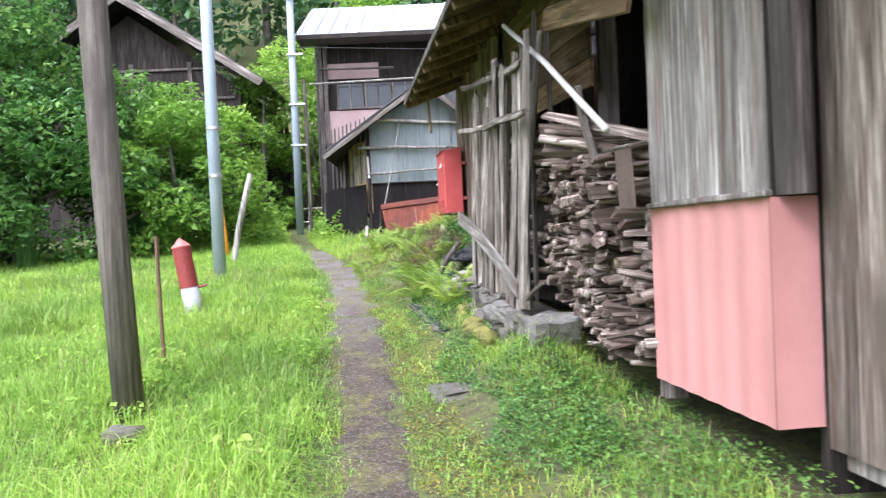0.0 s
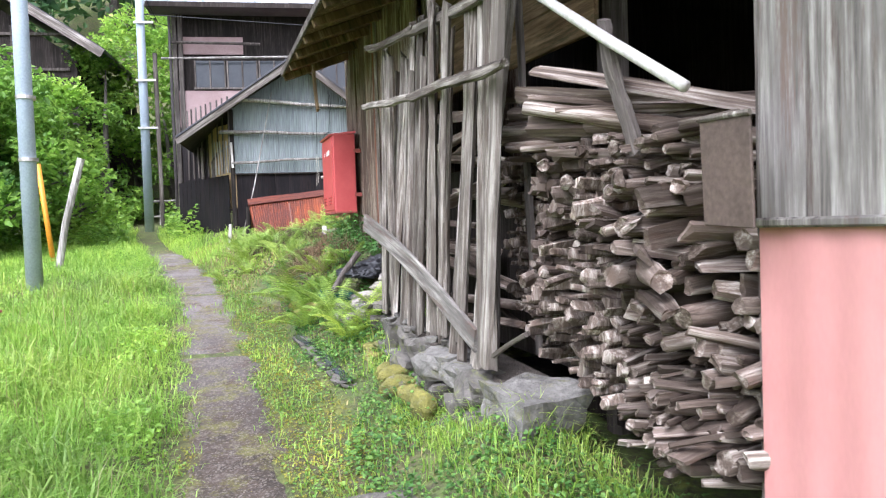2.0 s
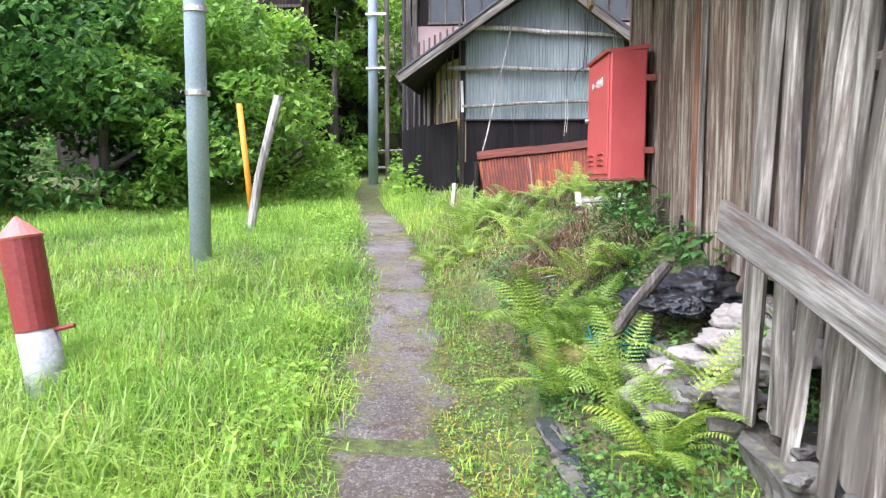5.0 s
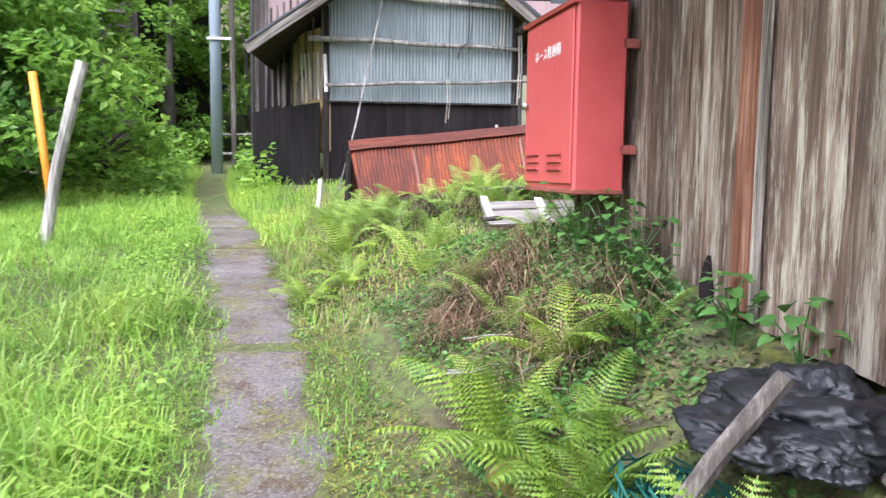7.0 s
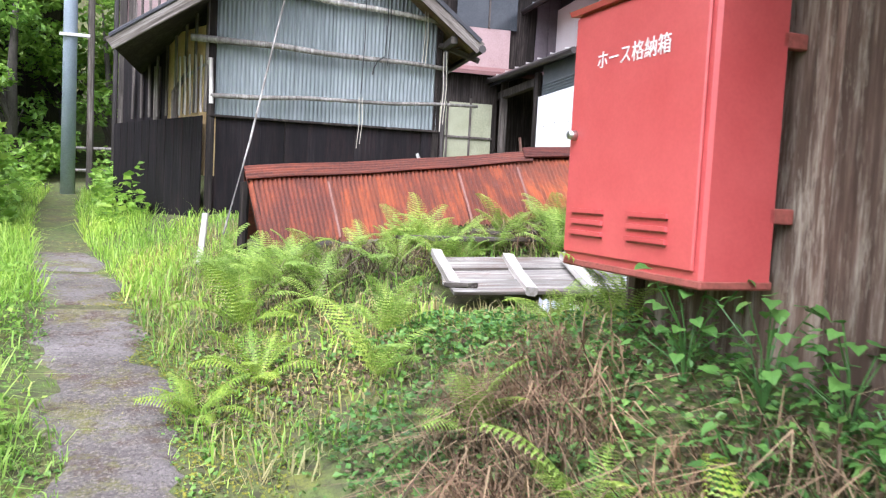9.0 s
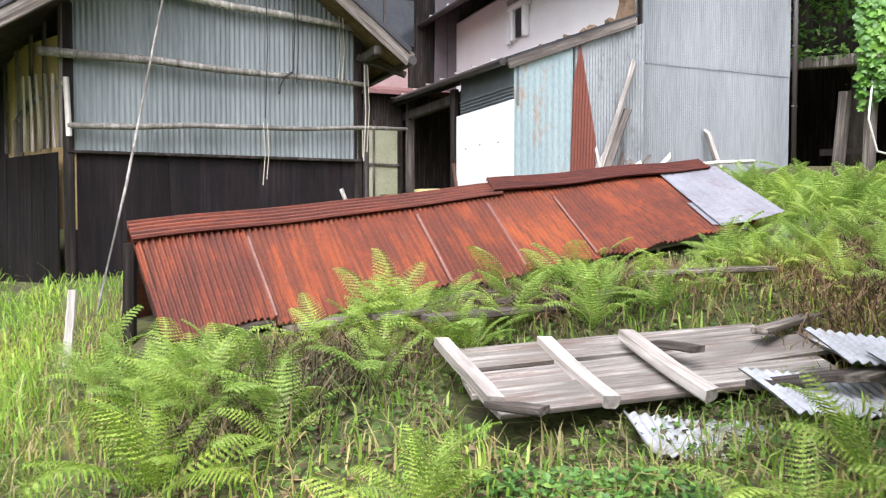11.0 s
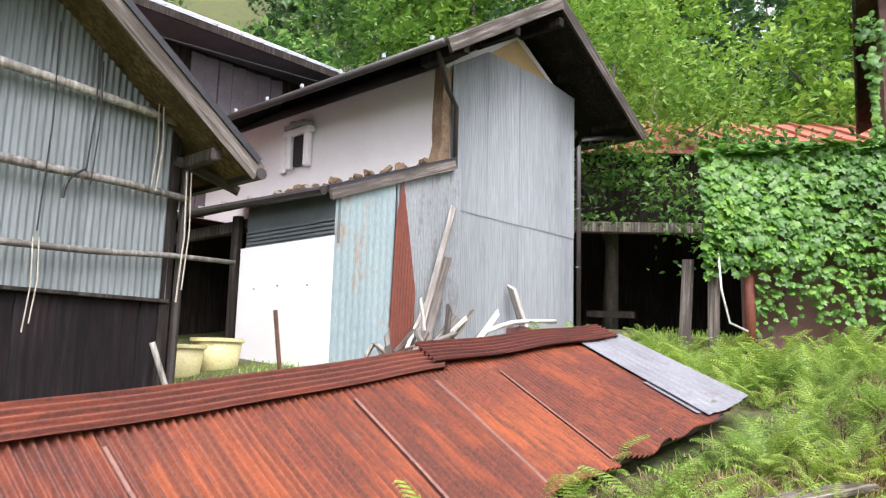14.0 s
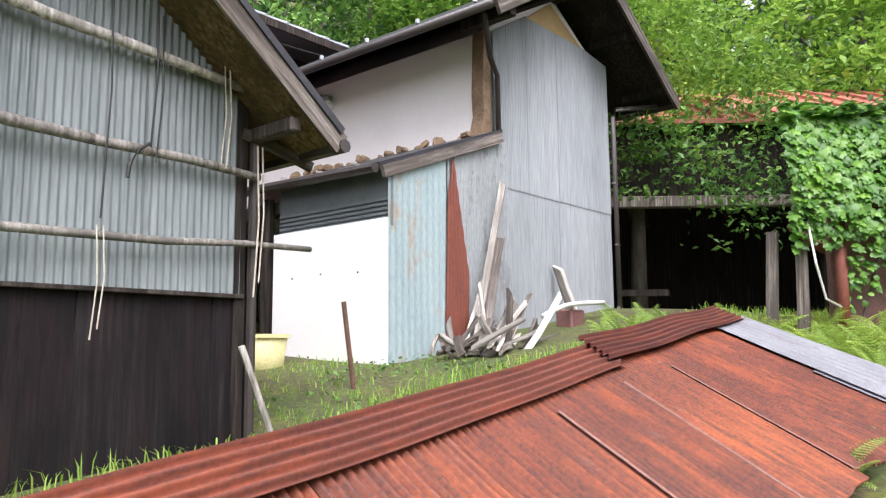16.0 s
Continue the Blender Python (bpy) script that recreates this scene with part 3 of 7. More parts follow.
SLATS = ((0.085, 2.22), (0.07, 2.05), (0.125, 2.30), (0.05, 1.95), (0.11, 2.36), (0.06, 2.12), (0.115, 2.16), (0.09, 2.28))
slat_src = [part("slat", rough_slat(w, 0.055, h, 70 + k), M_SLAT, shed, m=pose(0, 0, -5)) for k, (w, h) in enumerate(SLATS)]
u, k = 1.60, 0
while u < 4.40:
    j = k if k < 8 else rnd.randrange(8)
    w = SLATS[j][0]
    lean = rnd.uniform(-3.5, 2.0) if u > 3.2 else rnd.uniform(-9.0, -2.0) if u > 1.75 else 0.5
    m = pose(-u - 0.02 * lean, -0.43 + rnd.uniform(-0.06, 0.05), 0.86 + 0.02 * (u - 1.6) + rnd.uniform(-0.06, 0.06), -3 + rnd.uniform(-2, 2), -lean, rnd.uniform(-14, 14))
    if k < 8:
        slat_src[k].matrix_basis = m
    else:
        again("slat", slat_src[j], shed, m)
    u += w * 0.92 + rnd.choice((0.0, 0.005, 0.02, 0.045)) + (0.015 if u < 2.6 else 0.0)
    k += 1
for p, q, w, sd in (((-1.18, -0.50, 2.44), (-2.95, -0.51, 2.57), 0.075, 81), ((-2.85, -0.50, 2.56), (-4.62, -0.49, 2.76), 0.065, 82), ((-1.6, -0.42, 2.92), (-3.2, -0.44, 3.10), 0.08, 83), ((-3.0, -0.44, 3.08), (-4.65, -0.44, 3.30), 0.07, 84)):
    part("slat_rail", rough_slat(w, 0.045, (Vector(q) - Vector(p)).length, sd), M_SLAT, shed, m=between(p, q, 100))
part("inner_slat", rough_slat(0.1, 0.04, 2.5, 86), M_BEAM, shed, m=pose(-2.05, -0.25, 0.9, 0, 7))
part("inner_slat", rough_slat(0.08, 0.04, 2.6, 87), M_BEAM, shed, m=pose(-1.75, -0.1, 0.9, 0, -4))
# added dark sheet that paints the shade behind the slats
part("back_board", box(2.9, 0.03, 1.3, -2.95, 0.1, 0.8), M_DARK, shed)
# brown board wall with the hose box at its end
BROWN = [part("board", worn_plank(0.30, 0.026, 3.0, 100 + s, 0.02, 0.006), M_BROWN, shed, m=pose(0, 0, -5)) for s in range(5)]
for i in range(12):
    m = pose(-4.62 - 0.292 * i, 0.0 + 0.008 * (i % 2), 1.33 + 0.012 * (i % 3) + (0.06 if i > 8 else 0), 0, 0, 0)
    if i < 5:
        BROWN[i].matrix_basis = m
    else:
        again("board", BROWN[i % 5], shed, m)
part("cover_strip", worn_plank(0.15, 0.02, 2.7, 131, 0.02, 0.004), M_RED_BOARD, shed, "red-brown cover strip", pose(-6.19, -0.022, 1.40))
part("cover_strip", worn_plank(0.032, 0.03, 2.7, 132, 0.02, 0.004), M_SLAT, shed, m=pose(-6.085, -0.035, 1.40))
# rat hole: thin dark shape on the boards, its inner shade painted
part("rat_hole", prism([(-0.03, 0), (0.032, 0.01), (0.036, 0.09), (0.018, 0.15), (0.008, 0.2), (-0.012, 0.17), (-0.034, 0.1)], -0.034, -0.02), M_TAR_AND_SHADE, shed, m=pose(-6.43, 0, 1.36) @ Matrix.Scale(1.3, 4))
part("sill_beam", box(3.6, 0.14, 0.12, -6.3, 0.03, 1.14, 0.012), M_BEAM, shed)
part("end_wall", box(0.06, 2.6, 3.6, -8.1, 1.3, 0.9), M_BROWN, shed)
# the eave over the whole shed
part("roof", slab([(7.0, -0.86, 3.78), (-7.95, -0.86, 3.78), (-7.95, 3.2, 5.3), (7.0, 3.2, 5.3)], 0.06), M_ROOFDARK, shed)
part("eave_soffit", slab([(7.0, -0.84, 3.715), (-7.93, -0.84, 3.715), (-7.93, 0.6, 4.25), (7.0, 0.6, 4.25)], 0.025), M_SOFFIT, shed)
part("fascia", box(14.9, 0.03, 0.08, -0.47, -0.865, 3.67, 0.005), M_FASCIA, shed)
for i in range(22):
    part("rafter", box(0.065, 1.55, 0.09, 0, 0.72, -0.1, 0.008), M_SOFFIT, shed, m=pose(-7.85 + 0.68 * i, -0.82, 3.71, 20.4)) if i == 0 else None
raf = [o for o in shed.children if o.name.startswith("rafter")][0]
for i in range(1, 22):
    again("rafter", raf, shed, pose(-7.85 + 0.68 * i, -0.82, 3.71, 20.4))
part("hanging_board", worn_plank(0.11, 0.03, 0.55, 141), M_SOFFIT, shed, m=pose(-7.0, -0.55, 3.1, 6, 8))
part("wall_above", box(3.1, 0.06, 1.0, -6.65, 0.06, 3.5), M_SOFFIT, shed)

# pale pole leaning at the wood bay
tagged(part("pole", tube([(-0.09, -0.24, 2.14), (-0.6, -0.26, 2.43), (-1.3, -0.3, 2.85), (-2.3, -0.4, 3.42)], [0.024, 0.025, 0.024, 0.022], 10, None, 0.05), M_PIPE, None, m=MA, smooth=True),
       "pale bamboo pole leaning across the firewood bay", "pole")
# leaning broad plank in front of the slats
tagged(part("plank", worn_plank(0.135, 0.025, 2.42, 150, 0.06, 0.05), M_SILVER, None, m=MA @ between((-1.75, -0.50, 1.05), (-4.1, -0.66, 1.66), 95)),
       "grey weathered plank slung aslant across the slats", "plank")
tagged(part("stick", worn_plank(0.04, 0.025, 0.34, 151), M_SLAT, None, m=MA @ between((-1.55, -0.46, 0.95), (-1.2, -0.40, 1.10), 20)), "short bleached stick beside the stacked firewood", "stick")
tagged(part("prop", rough_slat(0.1, 0.05, 0.62, 152), M_BEAM, None, m=MA @ between((-0.55, -0.15, 1.93), (-0.70, -0.24, 2.6), 60)), "dark board propped upright on the firewood", "board")
tin_panel = tagged(part("panel", box(0.27, 0.012, 0.39, -0.03, -0.04, 1.63, 0.004, m=None), M_OLDTIN, None, m=MA @ pose(0, -0.02, 0, 4, 3)), "rusty brown sheet leaning against the stacked wood", "sheet")
part("rolled_edge", tube([(-0.17, -0.045, 2.015), (0.11, -0.045, 2.02)], 0.011, 7), M_SLAT, tin_panel, "pale rolled top edge")

# firewood
stack = thing("firewood_stack", "tall uneven stack of grey split firewood logs", "firewood", MA)


def split_log(length, r, seed, kinds=("round", "half", "round", "wedge", "half", "flat"), steps=5):
    """A knobbly round or split log along z with rough, broken ends."""
    g = random.Random(seed)
    b = bmesh.new()
    kind = g.choice(kinds)
    n, rings = 11, []
    cut = {"round": 2.0, "half": 0.25, "wedge": 0.1, "flat": 0.45}[kind]
    knob = [g.uniform(0.86, 1.12) for _ in range(n)]
    bx, by, tw = g.uniform(-0.3, 0.3) * r, g.uniform(-0.3, 0.3) * r, g.uniform(-0.5, 0.5)
    tip = (g.uniform(-0.3, 0.3), g.uniform(-0.3, 0.3))
    for j in range(steps + 1):
        k = j / steps
        s = g.uniform(0.93, 1.05) * (0.86 if j in (0, steps) else 1)
        ring = []
        for i in range(n):
            a = 2 * math.pi * i / n + tw * k
            x, y = r * s * knob[i] * math.cos(a), r * s * knob[i] * math.sin(a)
            y = max(y, -cut * r)
            if kind in ("flat", "wedge"):
                y = min(y, (0.45 if kind == "flat" else 0.5 + 0.4 * x / r) * r)
            z = length * k + (g.uniform(-0.012, 0.012) + (x * tip[0] + y * tip[1]) if j in (0, steps) else 0)
            ring.append(b.verts.new((x + bx * math.sin(k * 3.1) + g.uniform(-0.03, 0.03) * r, y + by * math.sin(k * 3.1) + g.uniform(-0.03, 0.03) * r, z)))
        rings.append(ring)
    for a, c in zip(rings, rings[1:]):
        for i in range(n):
            b.faces.new((a[i], a[(i + 1) % n], c[(i + 1) % n], c[i])).smooth = kind == "round"
    b.faces.new(rings[0][::-1])
    b.faces.new(rings[-1])
    return b


LOGS = [part("log", split_log(0.5, 0.017 + 0.0022 * s, 300 + s), M_LOG, stack, m=pose(0, 0.6, 0.4)) for s in range(18)]
row_z, n_log = 0.56, 0
far_v, far_f = [], []


def add_log(src, m):
    k = len(far_v)
    far_v.extend((m @ v_.co)[:] for v_ in src.data.vertices)
    far_f.extend(tuple(k + i for i in p.vertices) for p in src.data.polygons)


while row_z < 2.02:
    u = 0.0 + rnd.uniform(0, 0.05)
    while u < 2.3:
        big = u < 0.75 and 1.25 < row_z < 1.75
        step = rnd.uniform(0.040, 0.072) + (0.045 if big else 0)
        low = 0.58 if u < 0.32 else 0.58 + 0.36 * (u - 0.3)
        if row_z < low or (row_z > 1.62 and u < 0.24) or rnd.random() < (0.35 if big else 0.05):
            u += step
            continue
        s = rnd.randrange(11, 18) if big else rnd.choice((0, 1, 2, 3, 4, 5, 6, 7, 8, 9, 11, 13))
        front = -0.02 - 0.16 * min(1, u / 1.2) + 0.05 * math.sin(row_z * 5.1 + u * 3) - (0.09 if big else 0) + (0.16 if u > 1.5 else 0) + (0.13 if u < 0.2 else 0)
        m = pose(-u, front + rnd.uniform(-0.14, 0.09), row_z + rnd.uniform(-0.022, 0.022), -90 + rnd.uniform(-13, 11), 0, rnd.uniform(-30, 30)) @ pose(0, 0, 0, 0, 0, rnd.uniform(0, 360))
        if n_log < 18:
            LOGS[n_log].matrix_basis = m
        elif u < 0.74:
            again("log", LOGS[s], stack, m)
        else:
            add_log(LOGS[s], m)
        n_log += 1
        u += step
    row_z += 0.047
raw("log_mass", far_v, far_f, M_LOG, stack)["kind"] = "stuff"
# long logs lying across the top
LONG = [part("long_log", split_log(1.45 + 0.12 * s, 0.022 + 0.008 * s, 340 + s, ("round", "half", "flat", "wedge"), 9), M_LOG, stack, m=pose(0, 0.5, 0.4)) for s in range(6)]
TOP = ((1.10, 2.02, 4), (1.42, 2.06, 1), (1.66, 2.10, 2), (1.86, 2.20, 3), (1.95, 2.16, 0), (1.30, 2.14, 5), (1.60, 2.24, 3), (1.78, 2.30, 1), (1.25, 2.27, 2), (1.50, 2.36, 4), (1.40, 2.45, 0), (1.62, 2.42, 2), (1.54, 2.56, 5), (1.20, 2.52, 3), (1.75, 2.02, 0), (1.5, 2.18, 0), (1.85, 2.38, 0), (1.05, 2.2, 1), (1.35, 2.34, 1), (1.68, 2.5, 1), (0.95, 2.1, 2), (1.15, 2.4, 4))
for i, (u, z, k) in enumerate(q for q in TOP if q[1] < 2.42):
    h = 1.92 + 0.3 * (z - 2.0)
    m = between((-u, -0.36 + 0.05 * (i % 4) + rnd.uniform(-0.05, 0.05), z + rnd.uniform(-0.03, 0.03)), (0.1, 0.25 + 0.2 * (i % 4), h + rnd.uniform(-0.1, 0.12)), rnd.uniform(0, 360))
    if i < 6:
        LONG[i].matrix_basis = m
    else:
        again("long_log", LONG[k], stack, m)
# long pieces lying inside the slatted bay
for i in range(16):
    u, z = 1.7 + 0.17 * i % 1.3, 0.95 + 0.1 * i
    again("long_log", LONG[i % 6], stack, between((-u, -0.1 + rnd.uniform(-0.08, 0.08), z), (-u - 1.5, 0.0 + rnd.uniform(-0.1, 0.1), z + rnd.uniform(-0.12, 0.2)), rnd.uniform(0, 360)))
# thicker billets in front
for i, (u, z, tw, s) in enumerate(((0.62, 1.55, 34, 17), (0.45, 1.83, 58, 14), (0.40, 1.62, 48, 15), (0.30, 1.50, 62, 17), (0.18, 1.42, 66, 16), (0.84, 1.66, -18, 15), (0.3, 1.74, 8, 17), (0.12, 1.30, 70, 15), (0.55, 1.42, 20, 16), (0.95, 1.84, 64, 11), (1.2, 1.94, 60, 9))):
    again("log", LOGS[s], stack, pose(-u, -0.30, z, -86, 0, tw) @ pose(0, 0, 0, 0, 0, 73 * i) @ Matrix.Scale(0.95, 4))

# dry-stone footing
footing = thing("stone_footing", "mossy dry-stone footing under the slatted bay", "stone wall", MA)


def ledge_stone(sx, sy, sz, seed):
    """A roughly squared field stone with chipped corners."""
    g_ = random.Random(seed)
    b = box(1, 1, 1, 0, 0, -0.5)
    bmesh.ops.subdivide_edges(b, edges=b.edges[:], cuts=3, use_grid_fill=True)
    off_ = Vector((seed * 1.7, seed * 0.9, 3))
    for v_ in b.verts:
        c = v_.co.copy()
        k_ = 0.80 + 0.2 * (0.87 - min(0.87, c.length)) / 0.4
        c *= k_ * (1 + 0.36 * noise.noise(c * 1.6 + off_) + 0.14 * noise.noise(c * 4 + off_))
        v_.co = Vector((c.x * sx * (1 + 0.2 * c.z), c.y * sy, c.z * sz))
    return b


ROCKS = [part("stone", ledge_stone((0.27, 0.32, 0.24, 0.34, 0.22, 0.29, 0.33)[s], 0.28, (0.20, 0.17, 0.22, 0.18, 0.24, 0.17, 0.2)[s], 500 + s), M_STONE if s != 3 else M_BOULDER, footing, m=pose(0, 0.5, 0.3)) for s in range(7)]
n_rock = 0
for lay in range(3):
    u = 1.50 + 0.1 * lay
    while u < 5.05:
        z = 0.36 + 0.035 * (u - 1.75) + 0.18 * lay
        m = pose(-u, -0.52 + 0.03 * lay + 0.02 * (u - 1.6) + rnd.uniform(-0.05, 0.05), z + rnd.uniform(-0.03, 0.03), rnd.uniform(-9, 9), rnd.uniform(-12, 12), rnd.uniform(-20, 20) + 180 * rnd.randrange(2)) @ Matrix.Scale(rnd.uniform(0.75, 1.05), 4)
        if n_rock < 7:
            ROCKS[n_rock].matrix_basis = m
        else:
            again("stone", ROCKS[rnd.randrange(7)], footing, m)
        n_rock += 1
        u += rnd.uniform(0.26, 0.38)
part("packing", box(3.5, 0.34, 0.5, 0, 0, -0.5, 0.03), M_LITTERSOIL, footing, "packed earth behind the stones", pose(-3.3, -0.27, 0.855, 0, 1.9, 0))
for k in range(22):
    u = rnd.uniform(1.8, 4.8)
    part("chip", ledge_stone(0.09, 0.06, 0.04, 545 + k), M_BOULDER if k % 2 else M_STONE, footing, m=pose(-u, rnd.uniform(-0.62, -0.36), 0.86 + 0.033 * (u - 1.5), 0, 0, 50 * k))
for k in range(13):
    u = 2.3 + 0.2 * k + rnd.uniform(-0.08, 0.08)
    part("moss", rock(rnd.uniform(0.16, 0.3), 0.16, rnd.uniform(0.12, 0.2), 520 + k, 0.9, 3), M_MOSSY, footing, "yellow-green moss cushion", pose(-u, -0.69 + 0.02 * (u - 1.6), 0.42 + 0.05 * (u - 1.7) + rnd.uniform(0, 0.1), 0, 0, 31 * k), True)
boulder = tagged(part("boulder", ledge_stone(0.50, 0.42, 0.36, 534), M_BOULDER, None, m=MA @ pose(-1.27, -0.36, 0.66, 3, 5, 6)), "large grey boulder with a mossy top below the firewood", "boulder")
part("moss", rock(0.36, 0.24, 0.05, 533, 0.9, 4), M_MOSSY, boulder, "yellow moss cushion", pose(-0.06, 0.04, 0.125), True)
# floor colour carries the shade inside the bays
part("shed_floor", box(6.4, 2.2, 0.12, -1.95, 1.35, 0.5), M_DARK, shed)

# narrow concrete drain beside the footing
drain = thing("drain", "narrow concrete drain channel half lost in moss", "drain")
for k in range(4):
    p, q = Vector((-0.02 - 0.10 * k, 8.12 + 0.43 * k, 0)), Vector((-0.11 - 0.10 * k, 8.5 + 0.43 * k, 0))
    p.z, q.z = gz(p.x, p.y) + 0.03, gz(q.x, q.y) + 0.03
    part("channel", rough_slat(0.15, 0.05, 0.41, 560 + k), M_STONE, drain, m=between(p, q))
    part("water", rough_slat(0.085, 0.012, 0.41, 570 + k), M_GLASSY, drain, "dark wet channel", m=between(p + Vector((0, 0, 0.026)), q + Vector((0, 0, 0.026))))

# ---------- hose box ----------
hose = thing("hose_box", "red enamelled steel fire hose box fixed to the board wall", "hose box", MA @ pose(-7.655, -0.02, 1.86))
part("body", box(0.83, 0.28, 0.99, 0, -0.19, 0, 0.012), M_REDBOX, hose)
part("lid", prism([(0.04, 0.0), (0.36, -0.03), (0.37, -0.012), (0.04, 0.03)], -0.42, 0.42), M_REDBOX, hose, m=pose(0, 0, 0.995, 0, 0, -90))
door = part("door", box(0.79, 0.014, 0.92, -0.008, -0.336, 0.04, 0.006), M_REDBOX, hose)
part("knob", tube([(-0.36, -0.34, 0.50), (-0.36, -0.375, 0.50)], [0.02, 0.017], 14), M_STEEL, door, "steel knob", smooth=True)
for sx in (-0.235, 0.145):
    for k in range(3):
        part("louvre", prism([(-0.115, 0), (0.115, 0), (0.11, 0.016), (-0.11, 0.016)], -0.357, -0.34), M_REDBOX, door, m=pose(sx, 0, 0.115 + 0.042 * k))
        part("louvre_slot", box(0.215, 0.004, 0.008, sx, -0.345, 0.107 + 0.042 * k), M_BOXRUST, door)
part("rusty_edge", box(0.835, 0.286, 0.03, 0, -0.19, -0.012, 0.006), M_BOXRUST, hose, "rusted bottom edge")
for z in (0.2, 0.75):
    part("bracket", box(0.03, 0.10, 0.05, 0.40, -0.03, z, 0.004), M_BOXRUST, hose, "rusted fixing lug")
text = bpy.data.curves.new("lettering", "FONT")
text.body, text.size, text.align_x, text.align_y, text.extrude = "ホース格納箱", 0.074, "CENTER", "CENTER", 0.0012
letters = new("lettering", text)
bpy.context.view_layer.update()
me = bpy.data.meshes.new_from_object(letters.evaluated_get(bpy.context.evaluated_depsgraph_get()))
bpy.data.objects.remove(letters)
me.materials.append(M_WHITE)
place(new("lettering", me), door, pose(-0.01, -0.3455, 0.765, 90, 0, 0))["label"] = "white painted lettering"

# ---------- corrugated barn (grey sheets over tarred boards) ----------
barn = thing("barn", "barn with grey corrugated sheets above black tarred boards", "barn")
BL, BR, BY = -1.82, 1.05, 20.2


def barn_top(x):
    return min(5.36 - 0.62 * abs(x + 0.35), 5.3)


for k in range(4):
    x0, wd = BL + 0.7175 * k, 0.7175
    v, f = corrugated(wd + 0.03, 2.0, 0.052, 0.021, rows=3, bend=0.006, seed=k, top=lambda x, a=x0: barn_top(a + x) - 2.97)
    raw("corrugated_sheet", v, f, M_ZINC, barn, pose(x0, BY - 0.006 * (k % 2), 2.97), True, "grey galvanised corrugated sheet")
TAR = [part("tarred_board", worn_plank(0.30, 0.02, 1.5, 600 + s, 0.01, 0.002), M_TAR_AND_SHADE, barn, m=pose(BL + 0.15 + 0.297 * s, BY + 0.03, 1.5)) for s in range(3)]
for i in range(3, 10):
    again("tarred_board", TAR[i % 3], barn, pose(BL + 0.15 + 0.3 * i, BY + 0.03, 1.5))
part("ledge", box(2.95, 0.05, 0.03, (BL + BR) / 2, BY - 0.01, 2.945, 0.004), M_DARK, barn)
part("core_wall", prism([(BL, 1.4), (BR, 1.4), (BR, 4.45), (-0.35, 5.3), (BL, 4.4)], BY + 0.05, BY + 0.15), M_DARK, barn)
part("corner_post", box(0.09, 0.09, 3.2, BR + 0.02, BY + 0.03, 1.4, 0.01), M_DARK, barn)
part("corner_post", box(0.10, 0.10, 3.0, BL - 0.03, BY + 0.03, 1.4, 0.01), M_DARK, barn)
part("side_wall", box(0.1, 7.0, 3.0, BR, BY + 3.6, 1.5), M_DARK, barn)
# angled flank with slatted ochre wall
FL = pose(BL, BY, 0, 0, 0, 180 - 61)
part("flank_wall", box(1.3, 0.08, 1.9, 0.65, 0.06, 2.2), M_OCHRE, barn, "ochre mud wall behind thin slats", FL @ pose(0, -0.06, 0))
# solid dark panel; the void's shade is only its colour
part("flank_wall", box(1.7, 0.08, 1.9, 2.15, 0.05, 2.2), M_TAR_AND_SHADE, barn, "dark panel painted as the shaded open bay of the barn flank", FL @ pose(0, -0.06, 0))
for i in range(11):
    part("flank_board", worn_plank(0.27, 0.02, 1.5, 620, 0.01, 0.002), M_TAR_AND_SHADE, barn, m=FL @ pose(0.14 + 0.275 * i, 0.14, 1.45))
for i in range(6):
    part("flank_slat", worn_plank(0.035, 0.02, 0.75, 640 + i, 0.03), M_PALE_WOOD, barn, m=FL @ pose(0.12 + 0.17 * i, 0.10, 2.98, 0, 4 - i))
for i in range(9):
    part("flank_batten", worn_plank(0.06, 0.02, 1.7, 650 + i, 0.0), M_BEAM, barn, m=FL @ pose(0.05 + 0.3 * i, 0.085, 3.0))
part("flank_post", tube([(-2.35, 21.0, 1.5), (-2.36, 21.0, 3.3), (-1.95, 20.5, 4.0)], 0.05, 8), M_BEAM, barn)
part("flank_post", tube([(-2.65, 21.6, 1.5), (-2.65, 21.6, 3.7)], 0.06, 8), M_BEAM, barn)
# roof
for s, (xe, ze) in enumerate(((-2.95, 3.72), (1.47, 4.08))):
    part("roof", slab([(-0.35, BY - 0.55, 5.52), (xe, BY - 0.55, ze), (xe, BY + 7, ze), (-0.35, BY + 7, 5.52)], 0.05), M_ROOFDARK, barn)
    # left soffit takes the dark timber, so its shade is painted in
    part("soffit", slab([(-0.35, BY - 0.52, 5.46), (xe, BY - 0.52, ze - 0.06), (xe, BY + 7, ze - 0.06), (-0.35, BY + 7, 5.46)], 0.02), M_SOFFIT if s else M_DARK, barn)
    d = Vector((xe + 0.35, 0, ze - 5.52))
    part("bargeboard", worn_plank(0.16, 0.035, d.length, 660 + s, 0, 0.002), M_FASCIA, barn, m=between((-0.35, BY - 0.57, 5.43), (xe, BY - 0.57, ze - 0.07), 90 if s else 90))
    part("verge_strip", worn_plank(0.05, 0.05, d.length, 670 + s, 0, 0.002), M_ROOFDARK, barn, m=between((-0.35, BY - 0.58, 5.53), (xe, BY - 0.58, ze + 0.02), 90))
